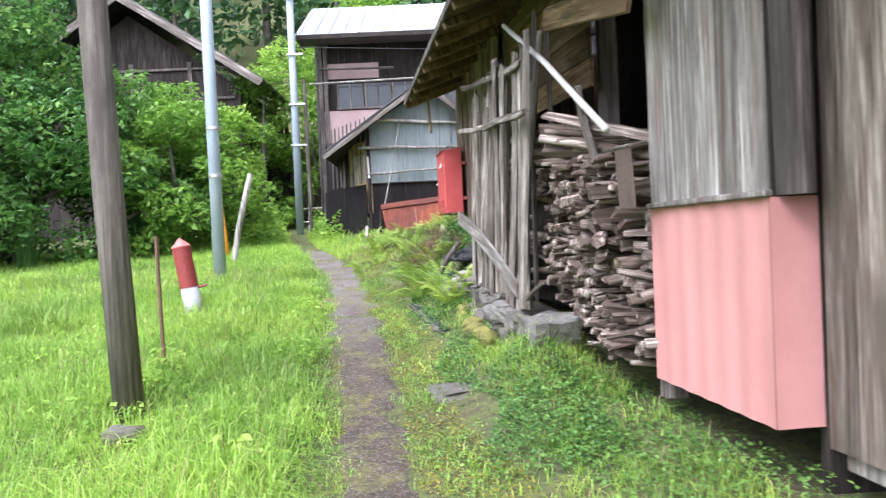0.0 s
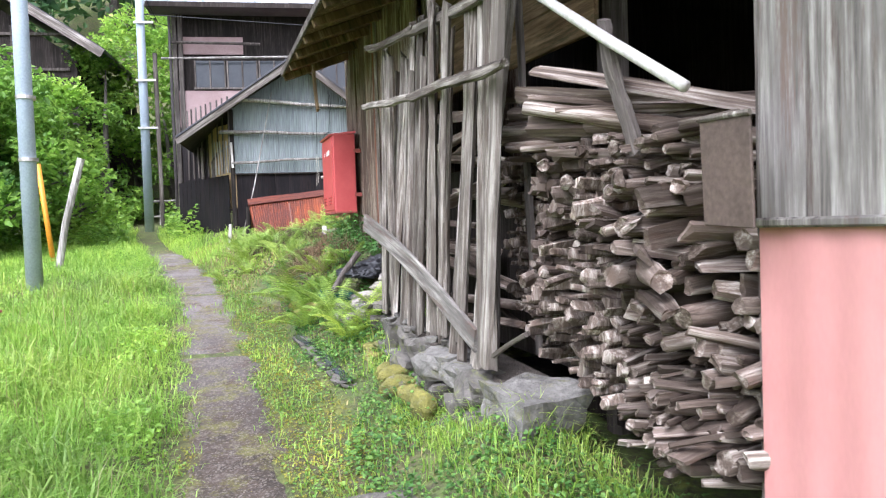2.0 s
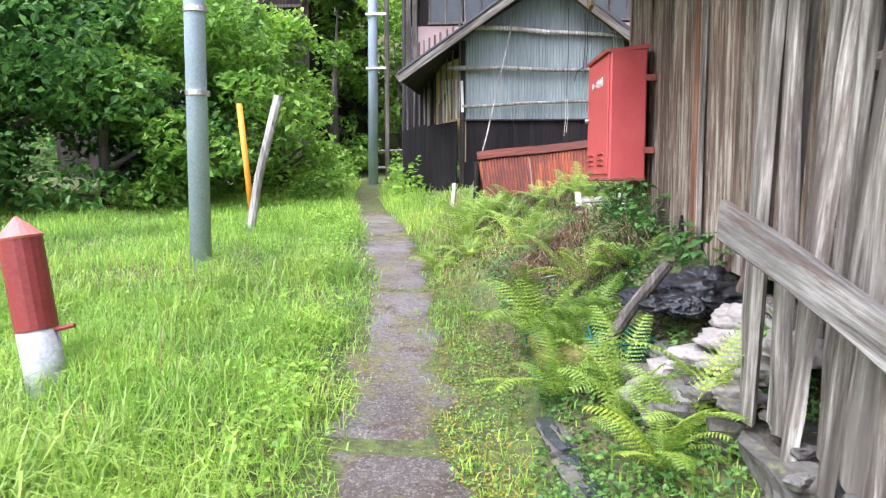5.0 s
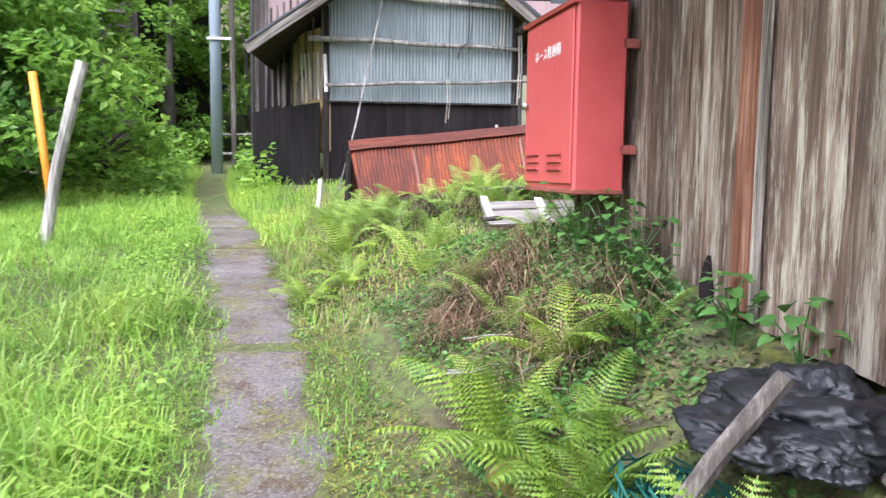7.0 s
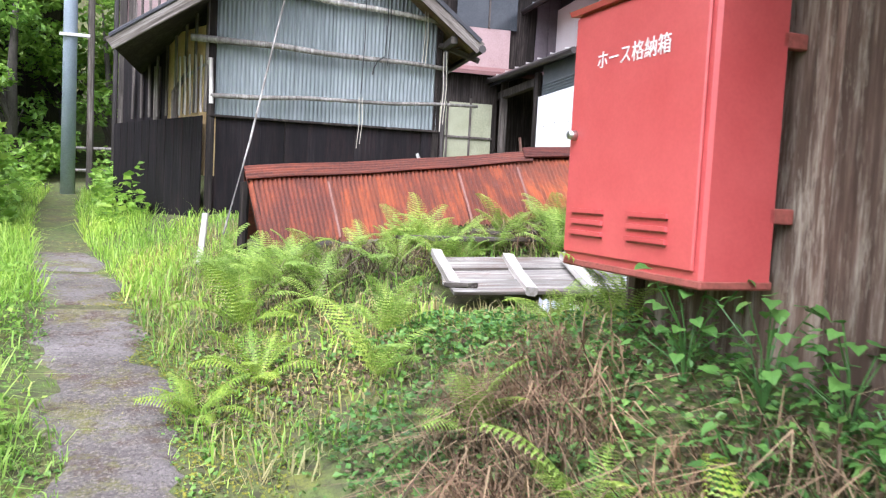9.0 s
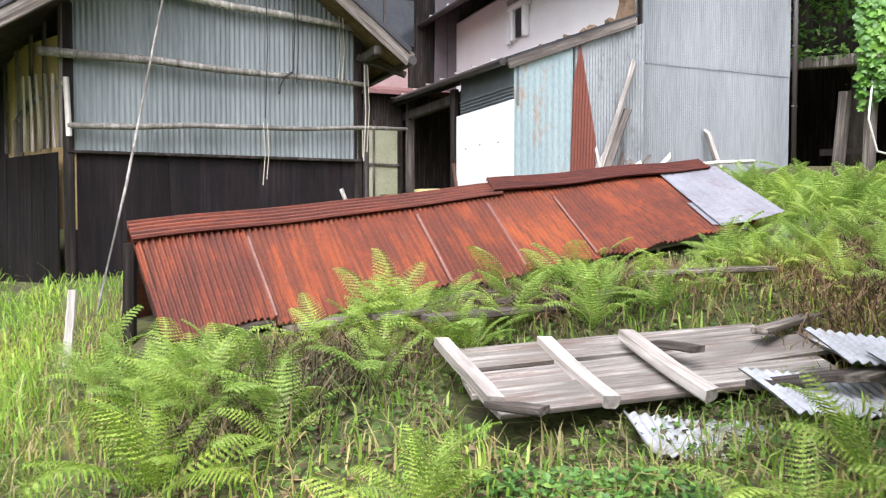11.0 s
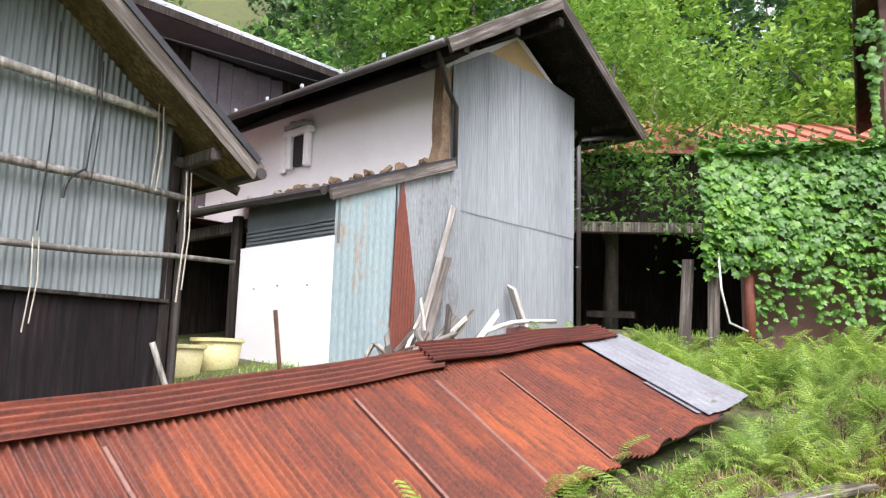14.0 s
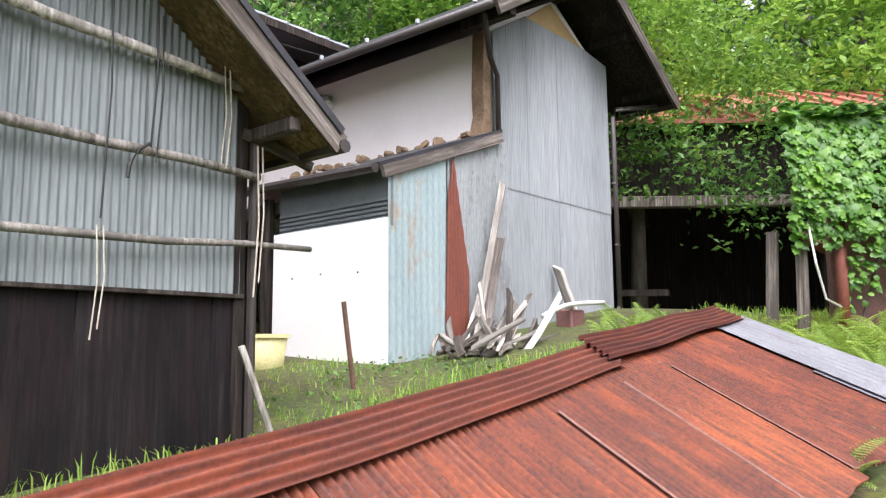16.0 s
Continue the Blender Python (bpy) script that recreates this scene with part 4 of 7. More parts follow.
for z, x0, x1, yo in ((4.40, 0.35, 1.2, 0.1),):
    part("purlin", box(0.09, 0.5, 0.10, 1.15, BY - 0.25, 4.05, 0.012), M_BEAM, barn)
    part("bracket", worn_plank(0.06, 0.07, 0.6, 680), M_BEAM, barn, m=between((1.05, BY + 0.0, 4.12), (1.42, BY - 0.1, 3.98)))
# the drying poles
for z0, z1, x0, x1, r in ((3.20, 3.33, -1.85, 1.62, 0.03), (3.90, 3.80, -2.1, 1.15, 0.042), (4.62, 4.40, -1.75, 1.10, 0.045)):
    tagged(part("drying_pole", tube([(x0 + (x1 - x0) * k / 6, BY - 0.1 - 0.02 * math.sin(k), z0 + (z1 - z0) * k / 6 + 0.012 * math.sin(k * 2.1 + z0)) for k in range(7)],
                                    [r * (1.1 - 0.07 * k) for k in range(7)], 8), M_POLE_WOOD, None, smooth=True), "peeled grey drying pole slung along the barn wall", "pole", "drying poles")
tagged(part("lattice_pole", tube([(-1.86, BY - 0.1, 3.62), (-1.95, BY + 0.2, 3.6), (-2.2, BY + 0.6, 3.5)], 0.03, 7), M_PALE_WOOD), "short pale pole at the barn corner", "pole")
tagged(part("lattice_upright", tube([(-1.84, BY - 0.1, 3.10), (-1.86, BY - 0.1, 3.66)], 0.028, 7), M_PALE_WOOD), "short upright pale stake at the barn corner", "stake")
# tall thin rusty rod leaning on the wall
tagged(part("rod", tube([(-1.62, 18.6, 1.42), (-1.35, 19.3, 2.6), (-0.93, 20.0, 4.75)], [0.014, 0.013, 0.010], 7), M_POLE_WOOD, None), "long thin weathered cane leaning on the barn", "cane")
# cords and wires hanging on the poles
for x, za, zb, mt, rad in ((0.03, 4.9, 3.36, M_CABLE, 0.006), (0.32, 4.8, 3.84, M_CABLE, 0.007), (0.36, 4.7, 3.75, M_CABLE, 0.006), (0.86, 4.5, 3.8, M_ROPE, 0.006), (0.82, 4.5, 3.82, M_ROPE, 0.005),
                        (1.10, 4.0, 2.95, M_ROPE, 0.007), (1.14, 4.0, 3.05, M_ROPE, 0.006), (0.0, 3.32, 2.66, M_ROPE, 0.005), (0.04, 3.32, 2.72, M_ROPE, 0.005)):
    tagged(part("cord", tube([(x, BY - 0.14, za), (x + 0.015, BY - 0.15, (za + zb) / 2), (x - 0.01, BY - 0.14, zb)], rad, 5), mt, None), "thin cord hanging from the drying poles", "cord", "cords on the poles")
tagged(part("rope_tail", tube([(0.3, BY - 0.15, 3.86), (0.22, BY - 0.17, 3.80), (0.17, BY - 0.16, 3.70), (0.16, BY - 0.16, 3.62)], 0.012, 6), M_CABLE, None), "black rope end tied round a pole", "rope")
# downpipe
part("downpipe", tube([(1.16, BY - 0.02, 1.8), (1.16, BY - 0.02, 4.05), (1.5, BY - 0.1, 4.15)], 0.035, 8), M_GUTTER, barn)
part("gutter", tube([(1.50, BY - 0.6, 4.0), (1.50, BY + 6.8, 4.02)], 0.05, 8), M_GUTTER, barn)

# ---------- collapsed shed: a rusted roof on the ground ----------
RL, RR = Vector((-1.37, 17.5, 2.24)), Vector((3.80, 17.94, 2.82))
VL, VR = Vector((0.18, -0.82, -0.68)), Vector((-0.46, -1.42, -0.54))
ruin = thing("collapsed_roof", "collapsed low roof of rust-red corrugated iron among ferns", "roof", Matrix.Translation((0, 17, 1.4)))


def roof_point(a, d):
    """A point of the twisted roof: a along the ridge, d down the slope, both 0 to 1."""
    return RL.lerp(RR, a) + VL.lerp(VR, a) * d - Vector((0, 17, 1.4))


def roof_sheet(name, a0, a1, d0, d1, waves, depth, mat, lift=0.0, along=False, seed=0, ragged=0.0, label=""):
    """A corrugated sheet lying on the roof; waves run down it, or along the ridge."""
    n, m_ = (waves * 8, 16) if along else (waves * 6, 8)
    verts, faces = [], []
    for side in (0, 1):
        for j in range(m_ + 1):
            for i in range(n + 1):
                p, q = (j / m_, i / n) if along else (i / n, j / m_)
                a, d = a0 + (a1 - a0) * p, d0 + (d1 - d0) * q
                if not along and j == m_:
                    d += ragged * noise.noise(Vector((a * 13, seed, 0)))
                h = depth / 2 * math.cos(2 * math.pi * (waves * i / n if along or depth < 0.02 else a * 118))
                sag = 0.025 * noise.noise(Vector((a * 4, d * 1.3, 0.5))) + 0.006 * math.sin(a * 25)
                v_ = roof_point(a, d) + Vector((0.05, -0.6, 0.79)) * (h + lift + sag - 0.003 * side)
                verts.append(tuple(v_))
    w, half = n + 1, (n + 1) * (m_ + 1)
    for j in range(m_):
        for i in range(n):
            k_ = j * w + i
            faces += [(k_, k_ + 1, k_ + w + 1, k_ + w), (k_ + half, k_ + w + half, k_ + w + 1 + half, k_ + 1 + half)]
    return raw(name, verts, faces, mat, ruin, smooth=True, label=label)


SHEETS = ((0.0, 0.148, 0.0, 1.0), (0.145, 0.278, 0.0, 1.04), (0.275, 0.405, 0.0, 1.0), (0.40, 0.53, 0.0, 1.05), (0.526, 0.66, 0.0, 1.02), (0.655, 0.79, 0.0, 1.0), (0.785, 0.96, 0.0, 0.55), (0.79, 0.985, 0.5, 1.0))
for k, (a, b_, d, e) in enumerate(SHEETS):
    roof_sheet("corrugated_sheet", a, b_, d, e, 18 if k < 6 else 24, 0.027, M_RUST, 0.003 * (k % 2), False, k, 0.05)
for k, a in enumerate((0.147, 0.405, 0.528, 0.658)):
    roof_sheet("lap_strip", a - 0.0025, a + 0.0015, 0.23, 0.98, 1, 0.004, M_LAP, 0.015, False, 60 + k, 0.0, "pale lapped sheet edge")
roof_sheet("ridge_sheet", 0.0, 0.565, -0.02, 0.16, 5, 0.024, M_RUST2, 0.026, True, 31)
roof_sheet("ridge_sheet", 0.548, 1.03, -0.07, 0.12, 6, 0.024, M_RUST2, 0.045, True, 32)
roof_sheet("bare_sheet", 0.905, 1.05, 0.08, 0.97, 7, 0.006, M_SHINY, 0.03, False, 41, 0.08, "bare silvery sheet torn at the end")
roof_sheet("torn_strip", 0.895, 0.935, 0.60, 0.94, 2, 0.006, M_SHINY, 0.02, False, 43, 0.10, "curled silvery strip")
off = Vector((0, 17, 1.4))
part("back_slope", slab([tuple(RL - off), tuple(RR - off), tuple(RR - off + Vector((0, 0.6, -0.6))), tuple(RL - off + Vector((0, 0.55, -0.75)))], 0.02), M_RUST2, ruin)
for k in range(7):
    a = 0.06 + 0.145 * k
    part("batten", worn_plank(0.06, 0.05, (roof_point(a, 0.95) - roof_point(a, 0.05)).length, 690 + k), M_BEAM, ruin, m=between(roof_point(a, 0.05) - Vector((0, 0, 0.07)), roof_point(a, 0.95) - Vector((0, 0, 0.07))))
part("eave_batten", worn_plank(0.07, 0.06, 4.4, 699), M_BEAM, ruin, m=between(roof_point(0.02, 0.93) - Vector((0, 0, 0.06)), roof_point(0.97, 0.93) - Vector((0, 0, 0.06))))
part("gable_board", worn_plank(0.14, 0.03, 1.05, 700), M_DARK, ruin, m=between(roof_point(0.01, 0) - Vector((0, 0, 0.1)), roof_point(0.01, 1.0) - Vector((0, 0, 0.1)), 90))
part("gable_post", worn_plank(0.09, 0.09, 0.95, 701), M_DARK, ruin, m=pose(-1.36, 0.4, -0.2))

# ---------- whitewashed storehouse ----------
kura = thing("storehouse", "whitewashed mud-walled storehouse with a corrugated gable", "storehouse")
KX0, KX1, KY = 5.72, 9.0, 21.55
part("core", prism([(KX0, 2.2), (KX1, 2.2), (KX1, 7.0), (7.4, 7.9), (KX0, 6.75)], KY + 0.06, KY + 7.5), M_PLASTER, kura, "white plaster body")
for lo, hi, off in ((2.4, 4.74, 0.0), (4.70, 7.9, -0.012)):
    for k in range(4):
        x0 = KX0 + 0.14 + 0.79 * k
        top = (lambda x: hi - lo) if hi < 5 else (lambda x, a=x0: (min(6.72 + 0.58 * (a + x - KX0), 7.26 if a + x < 8.3 else 7.26 - 0.12 * (a + x - 8.3))) - lo)
        v, f = corrugated(0.80 if k < 3 else 0.76, hi - lo, 0.040, 0.018, rows=2, bend=0.0, seed=800 + k, per=5, top=top)
        raw("corrugated_sheet", v, f, M_ZINC2, kura, pose(x0, KY + off + 0.004 * (k % 2), lo), True, "bright galvanised corrugated sheet")
part("bare_gable", prism([(6.4, 7.05), (8.75, 7.05), (7.4, 7.72)], KY + 0.03, KY + 0.058), M_OCHRE, kura, "ochre plaster above the sheets")
part("mud_corner", prism([(KX0 - 0.1, 4.3), (KX0 + 0.12, 4.3), (KX0 + 0.13, 6.7), (KX0 - 0.01, 6.75), (KX0 - 0.05, 5.9), (KX0 - 0.03, 5.6), (KX0 - 0.14, 5.25)], KY + 0.01, KY + 0.2), M_MUD, kura, "bare mud where the plaster fell")
v, f = corrugated(0.22, 2.3, 0.033, 0.01, rows=1, per=5)
raw("corrugated_sheet", v, f, M_ZINC2, kura, pose(KX0 - 0.1, KY - 0.02, 2.5), True)
AX, AZ, RY0, RY1 = 7.45, 8.25, 20.78, 29.6
for s, (xe, ze) in enumerate(((4.92, 6.70), (9.98, 6.72))):
    part("roof", slab([(AX, RY0, AZ), (xe, RY0, ze), (xe, RY1, ze), (AX, RY1, AZ)], 0.05), M_ROOFDARK, kura)
    # dark underside: the shade below the eave is put into its colour
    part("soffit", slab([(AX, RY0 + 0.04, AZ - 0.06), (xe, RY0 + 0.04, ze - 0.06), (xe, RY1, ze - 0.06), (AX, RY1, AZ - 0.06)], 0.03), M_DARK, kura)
    d = Vector((xe - AX, 0, ze - AZ)).length
    part("bargeboard", worn_plank(0.2, 0.05, d, 820 + s, 0, 0.001), M_FASCIA if s == 0 else M_BEAM, kura, m=between((AX, RY0 - 0.02, AZ - 0.13), (xe, RY0 - 0.02, ze - 0.13), 90))
    part("gutter", tube([(xe - 0.06 + 0.12 * s, RY0 - 0.0, ze - 0.1), (xe - 0.06 + 0.12 * s, RY1, ze - 0.06)], 0.06, 10), M_GUTTER, kura, smooth=True)
for i in range(5):
    part("purlin", box(0.12, 0.8, 0.14, 5.3 + 1.1 * i, KY - 0.36, 0, 0.01), M_DARK, kura, m=pose(0, 0, (6.62, 7.25, 7.78, 7.35, 6.75)[i] - 0.02))
for i in range(9):
    part("snow_stop", box(0.05, 0.05, 0.07, 5.06, 21.2 + 0.95 * i, 6.80, 0.01), M_ROOFLIGHT, kura)
part("downpipe", tube([(4.98, 21.0, 6.58), (5.55, 21.35, 6.30), (5.86, 21.46, 6.15), (5.88, 21.46, 2.5)], 0.036, 8), M_GUTTER, kura, smooth=True)
part("downpipe", tube([(9.9, 21.1, 6.62), (9.1, 21.45, 6.45), (9.02, 21.46, 6.3), (9.02, 21.46, 2.6)], 0.04, 8), M_GUTTER, kura, smooth=True)
for z in (3.2, 4.2, 5.2):
    part("pipe_clip", box(0.1, 0.05, 0.025, 9.02, 21.46, z), M_STEEL, kura)
# small moulded window in the white flank
win = part("window", box(0.1, 0.30, 0.52, KX0 - 0.02, 24.85, 5.80), M_CABLE, kura, "small dark window with moulded plaster frame")
for dy in (0.24, -0.24):
    part("jamb", box(0.12, 0.12, 0.64, KX0 - 0.07, 24.85 + dy, 5.75, 0.02), M_PLASTER, win)
part("jamb", box(0.08, 0.14, 0.70, KX0 - 0.05, 25.3, 5.72, 0.02), M_PLASTER, win)
part("head", box(0.16, 0.72, 0.12, KX0 - 0.08, 24.85, 6.32, 0.03), M_PLASTER, win)
for k in range(4):
    part("scroll", rock(0.14, 0.2, 0.12, 830 + k), M_CONCRETE, win, m=pose(KX0 - 0.1, 24.6 + 0.17 * k, 6.47 + 0.05 * math.sin(k)))
for k in range(30):
    q = rnd.uniform(0, 1) ** 0.8
    part("fallen_mud", rock(rnd.uniform(0.08, 0.17), rnd.uniform(0.1, 0.24), rnd.uniform(0.05, 0.1), 840 + k, 0.6, 2), M_MUD, kura, m=pose(KX0 - 0.07 - 0.22 * rnd.random(), 21.6 + 4.2 * q, 5.29, 9 * k, 5 * k, 40 * k))
# lean-to in front of the white flank
part("leanto_roof", slab([(5.7, 21.28, 5.36), (3.52, 21.28, 4.54), (3.52, 26.5, 4.54), (5.7, 26.5, 5.36)], 0.06), M_ROOFDARK, kura)
part("leanto_verge", worn_plank(0.13, 0.05, 2.25, 850, 0, 0.004), M_BEAM, kura, m=between((3.52, 21.25, 4.43), (5.62, 21.25, 5.22), 90))
part("leanto_gutter", tube([(3.46, 21.3, 4.47), (3.46, 26.4, 4.60)], 0.055, 8), M_GUTTER, kura)
for k in range(8):
    part("gutter_hook", box(0.10, 0.02, 0.025, 3.46, 21.6 + 0.6 * k, 4.535 + 0.012 * k), M_STEEL, kura)
part("leanto_beam", box(0.13, 5.0, 0.16, 3.80, 23.9, 4.24, 0.01), M_BEAM, kura)
part("shutter", box(0.04, 1.86, 0.62, 3.68, 22.2, 3.88), M_SHUTTER, kura, "grey slatted shutter above the white panel")
for k in range(6):
    part("shutter_slat", box(0.02, 1.84, 0.03, 3.652, 22.2, 3.90 + 0.05 * k, 0.004), M_SHUTTER, kura)
part("white_panel", box(0.04, 1.9, 1.66, 3.62, 22.22, 2.30, 0.004), M_PANELWHITE, kura, "plain white sheet panel")
for dy, dz in ((-0.5, 1.1), (0.1, 1.12), (0.6, 1.1), (-0.5, 0.15), (0.3, 0.2)):
    part("screw", box(0.006, 0.02, 0.02, 3.596, 22.2 + dy, 2.3 + dz), M_GUTTER, kura)
v, f = corrugated(0.95, 2.4, 0.10, 0.006, rows=3, bend=0.01, seed=5, top=lambda x: 2.02 + 0.34 * x)
raw("tin_sheet", v, f, M_BLUETIN, kura, pose(3.62, 21.27, 2.45), True, "pale blue tin with rust streaks")
v, f = corrugated(0.42, 2.4, 0.05, 0.008, rows=6, bend=0.01, seed=6, top=lambda x: 2.34 - (6.0 * (0.1 - x) if x < 0.1 else 4.4 * (x - 0.1)))
raw("tin_sheet", v, f, M_RUSTTIN, kura, pose(4.50, 21.25, 2.5, 0, 2, 0), True, "rust-brown tin sheet")
v, f = corrugated(1.2, 2.6, 0.05, 0.012, rows=3, bend=0.012, seed=7, top=lambda x: 2.36 + 0.34 * x)
raw("tin_sheet", v, f, M_GREYTIN, kura, pose(4.60, 21.29, 2.45), True, "grey tin sheet")
# nearly black back paints the shade inside the open lean-to
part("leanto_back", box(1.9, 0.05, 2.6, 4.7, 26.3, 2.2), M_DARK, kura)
part("leanto_post", worn_plank(0.12, 0.12, 2.2, 855), M_DARK, kura, m=pose(3.66, 23.35, 2.2))

# lumber propped at the storehouse corner
for k, (p, q, w) in enumerate((((4.75, 21.0, 2.55), (5.55, 21.2, 4.62), 0.08), ((4.7, 20.9, 2.55), (5.45, 21.15, 3.9), 0.11), ((4.4, 20.6, 2.5), (5.3, 20.9, 3.1), 0.13), ((4.9, 20.5, 2.55), (5.9, 21.0, 2.9), 0.12),
                               ((4.5, 21.0, 2.5), (5.1, 21.15, 3.35), 0.07), ((5.1, 20.6, 2.6), (6.3, 20.9, 2.75), 0.10), ((4.3, 20.7, 2.55), (5.0, 20.9, 2.8), 0.15))):
    tagged(part("lumber", worn_plank(w, 0.045, (Vector(q) - Vector(p)).length, 860 + k, 0.05, 0.02), M_POLE_WOOD if k % 2 == 0 else M_BEAM, None, m=between(p, q, 30 * k)),
           "split grey timber leaning in a heap on the storehouse", "timber", "timber heap")
tagged(part("board", worn_plank(0.2, 0.05, 1.0, 870, 0.05), M_PALE_WOOD, None, m=between((7.35, 21.2, 2.75), (7.1, 21.4, 3.75), 10)), "broad weathered board leaning on the corrugated gable", "board")
tagged(part("pipe", tube([(5.95, 20.9, 2.98), (6.3, 20.95, 3.07), (6.65, 21.0, 3.14), (7.0, 21.0, 3.18), (7.4, 21.02, 3.205), (7.75, 21.05, 3.22)], 0.032, 10), M_WHITE, None, smooth=True), "white plastic pipe lying behind the ruined roof", "pipe")
tagged(part("crate", box(0.35, 0.25, 0.3, 7.0, 21.15, 2.8, 0.02), M_BROWNTIN, None), "small faded red crate under the leaning board", "crate")
for k, (x, y) in enumerate(((2.35, 22.3), (2.95, 22.5))):
    tub = thing("tub", "pale yellow plastic tub standing in the yard", "tub", pose(x, y, gz(x, y) - 0.16), "yellow tubs")
    part("bowl", tube([(0, 0, 0), (0, 0, 0.2), (0, 0, 0.48)], [0.22, 0.25, 0.29], 18), M_YELLOWTUB, tub, smooth=True)
    part("rim", tube([(0, 0, 0.46), (0, 0, 0.5)], [0.31, 0.31], 18), M_YELLOWTUB, tub)
tagged(part("stake", tube([(2.55, 20.6, 2.1), (2.42, 20.62, 3.0)], 0.022, 7), M_ROD, None), "rusty iron stake standing before the white panel", "stake")
tagged(part("stake", tube([(0.95, 19.6, 2.0), (0.72, 19.65, 2.62)], 0.022, 7), M_POLE_WOOD, None), "pale stick leaning beside the barn corner", "stake")

# ---------- two-storey house behind the barn ----------
house = thing("farmhouse", "dark two-storey farmhouse with a pale metal roof", "house")
HX0, HX1, HY = -4.15, 8.2, 28.0
part("wall", box(HX1 - HX0, 6, 7.4, (HX0 + HX1) / 2, HY + 3.0, 1.5), M_DARK, house)
part("roof", slab([(-4.85, 27.0, 8.75), (8.6, 27.0, 8.75), (8.6, 31.2, 10.9), (-4.85, 31.2, 10.9)], 0.08), M_ROOFLIGHT, house)
part("roof", slab([(-4.85, 31.2, 10.9), (8.6, 31.2, 10.9), (8.6, 35.4, 8.75), (-4.85, 35.4, 8.75)], 0.08), M_ROOFLIGHT, house)
for k in range(26):
    part("roof_seam", box(0.04, 4.7, 0.04, 0, 2.36, 0, 0.006), M_ROOFLIGHT, house, m=pose(-4.7 + 0.52 * k, 27.0, 8.76, 27.1)) if k == 0 else again("roof_seam", [o for o in house.children if o.name.startswith("roof_seam")][0], house, pose(-4.7 + 0.52 * k, 27.0, 8.76, 27.1))
part("eave_soffit", slab([(-4.85, 27.02, 8.64), (8.6, 27.02, 8.64), (8.6, 28.1, 8.64), (-4.85, 28.1, 8.64)], 0.04), M_DUSK, house)
part("fascia", box(13.4, 0.04, 0.16, 1.88, 26.99, 8.58, 0.005), M_DARK, house)
part("pink_band", box(8.7, 0.06, 1.15, 0.2, HY - 0.03, 5.05), M_PINKWALL, house, "faded pink rendered band")
part("brown_band", box(1.9, 0.05, 0.55, -3.0, HY - 0.03, 7.35), M_PINKWALL, house, "reddish brown panel below the eave")
part("rail", tube([(-4.5, HY - 0.5, 7.12), (0, HY - 0.5, 7.2), (3, HY - 0.5, 7.25)], 0.035, 6), M_POLE_WOOD, house)
part("rail", tube([(-4.2, HY - 0.35, 7.66), (-1.5, HY - 0.35, 7.62)], 0.045, 6), M_BEAM, house)
for k in range(6):
    w_ = part("window", box(0.92, 0.05, 0.85, -3.1 + 1.0 * k, HY - 0.03, 6.30), M_GLASSY, house)
    for dx in (-0.46, 0.0, 0.46):
        part("mullion", box(0.05, 0.07, 0.85, -3.1 + 1.0 * k + dx, HY - 0.05, 6.30), M_BEAM, w_)
    part("sill", box(1.0, 0.1, 0.06, -3.1 + 1.0 * k, HY - 0.06, 6.24), M_BEAM, w_)
w_ = part("window", box(1.5, 0.05, 1.0, 3.95, HY - 0.04, 6.15), M_GLASSY, house, "window with a pale reflecting pane")
part("mullion", box(0.04, 0.07, 1.0, 4.0, HY - 0.06, 6.15), M_BEAM, w_)
for k in range(7):
    part("plank_wall", worn_plank(0.3, 0.03, 3.3, 900 + k), M_DUSK, house, m=pose(5.35 + 0.31 * k, HY - 0.06, 5.2))
for x in (HX0, HX0 + 0.18, HX1):
    part("post", box(0.14, 0.14, 7.2, x, HY - 0.06, 1.5, 0.01), M_BEAM, house)
part("downpipe", tube([(HX0 - 0.1, HY - 0.3, 1.8), (HX0 - 0.1, HY - 0.3, 8.5)], 0.05, 8), M_GUTTER, house)
part("porch_roof", slab([(-1.0, 25.6, 4.75), (6.4, 25.6, 4.75), (6.4, 28.0, 5.25), (-1.0, 28.0, 5.25)], 0.08), M_BROWNTIN, house)
part("porch_wall", box(2.2, 0.08, 3.0, 2.6, 26.0, 1.7), M_DARK, house)
for k in range(4):
    w_ = part("window", box(0.46, 0.03, 1.35, 1.85 + 0.5 * k, 25.93, 2.75), M_PAPER, house, "yellowed paper-backed glass")
    part("frame", box(0.04, 0.06, 1.5, 1.6 + 0.5 * k, 25.91, 2.7), M_BEAM, w_)
    part("frame", box(0.5, 0.06, 0.04, 1.85 + 0.5 * k, 25.91, 3.35), M_BEAM, w_)
part("porch_post", box(0.14, 0.14, 3.0, 3.8, 25.8, 1.7, 0.01), M_BEAM, house)

# ---------- gabled house behind the trees ----------
gable = thing("gabled_barn", "dark board-walled barn with a shallow gable behind trees", "barn")
part("wall", prism([(-15.3, 1.2), (-7.2, 1.2), (-7.2, 7.3), (-11.2, 10.1), (-15.3, 7.3)], 28.4, 36), M_DARK, gable)
for s, xe in ((0, -16.2), (1, -6.2)):
    part("roof", slab([(-11.2, 27.5, 10.75), (xe, 27.5, 7.45), (xe, 36.5, 7.45), (-11.2, 36.5, 10.75)], 0.1), M_ROOFDARK, gable)
    part("bargeboard", worn_plank(0.28, 0.06, 5.99, 950 + s, 0, 0.002), M_FASCIA, gable, m=between((-11.2, 27.46, 10.55), (xe, 27.46, 7.25), 90))
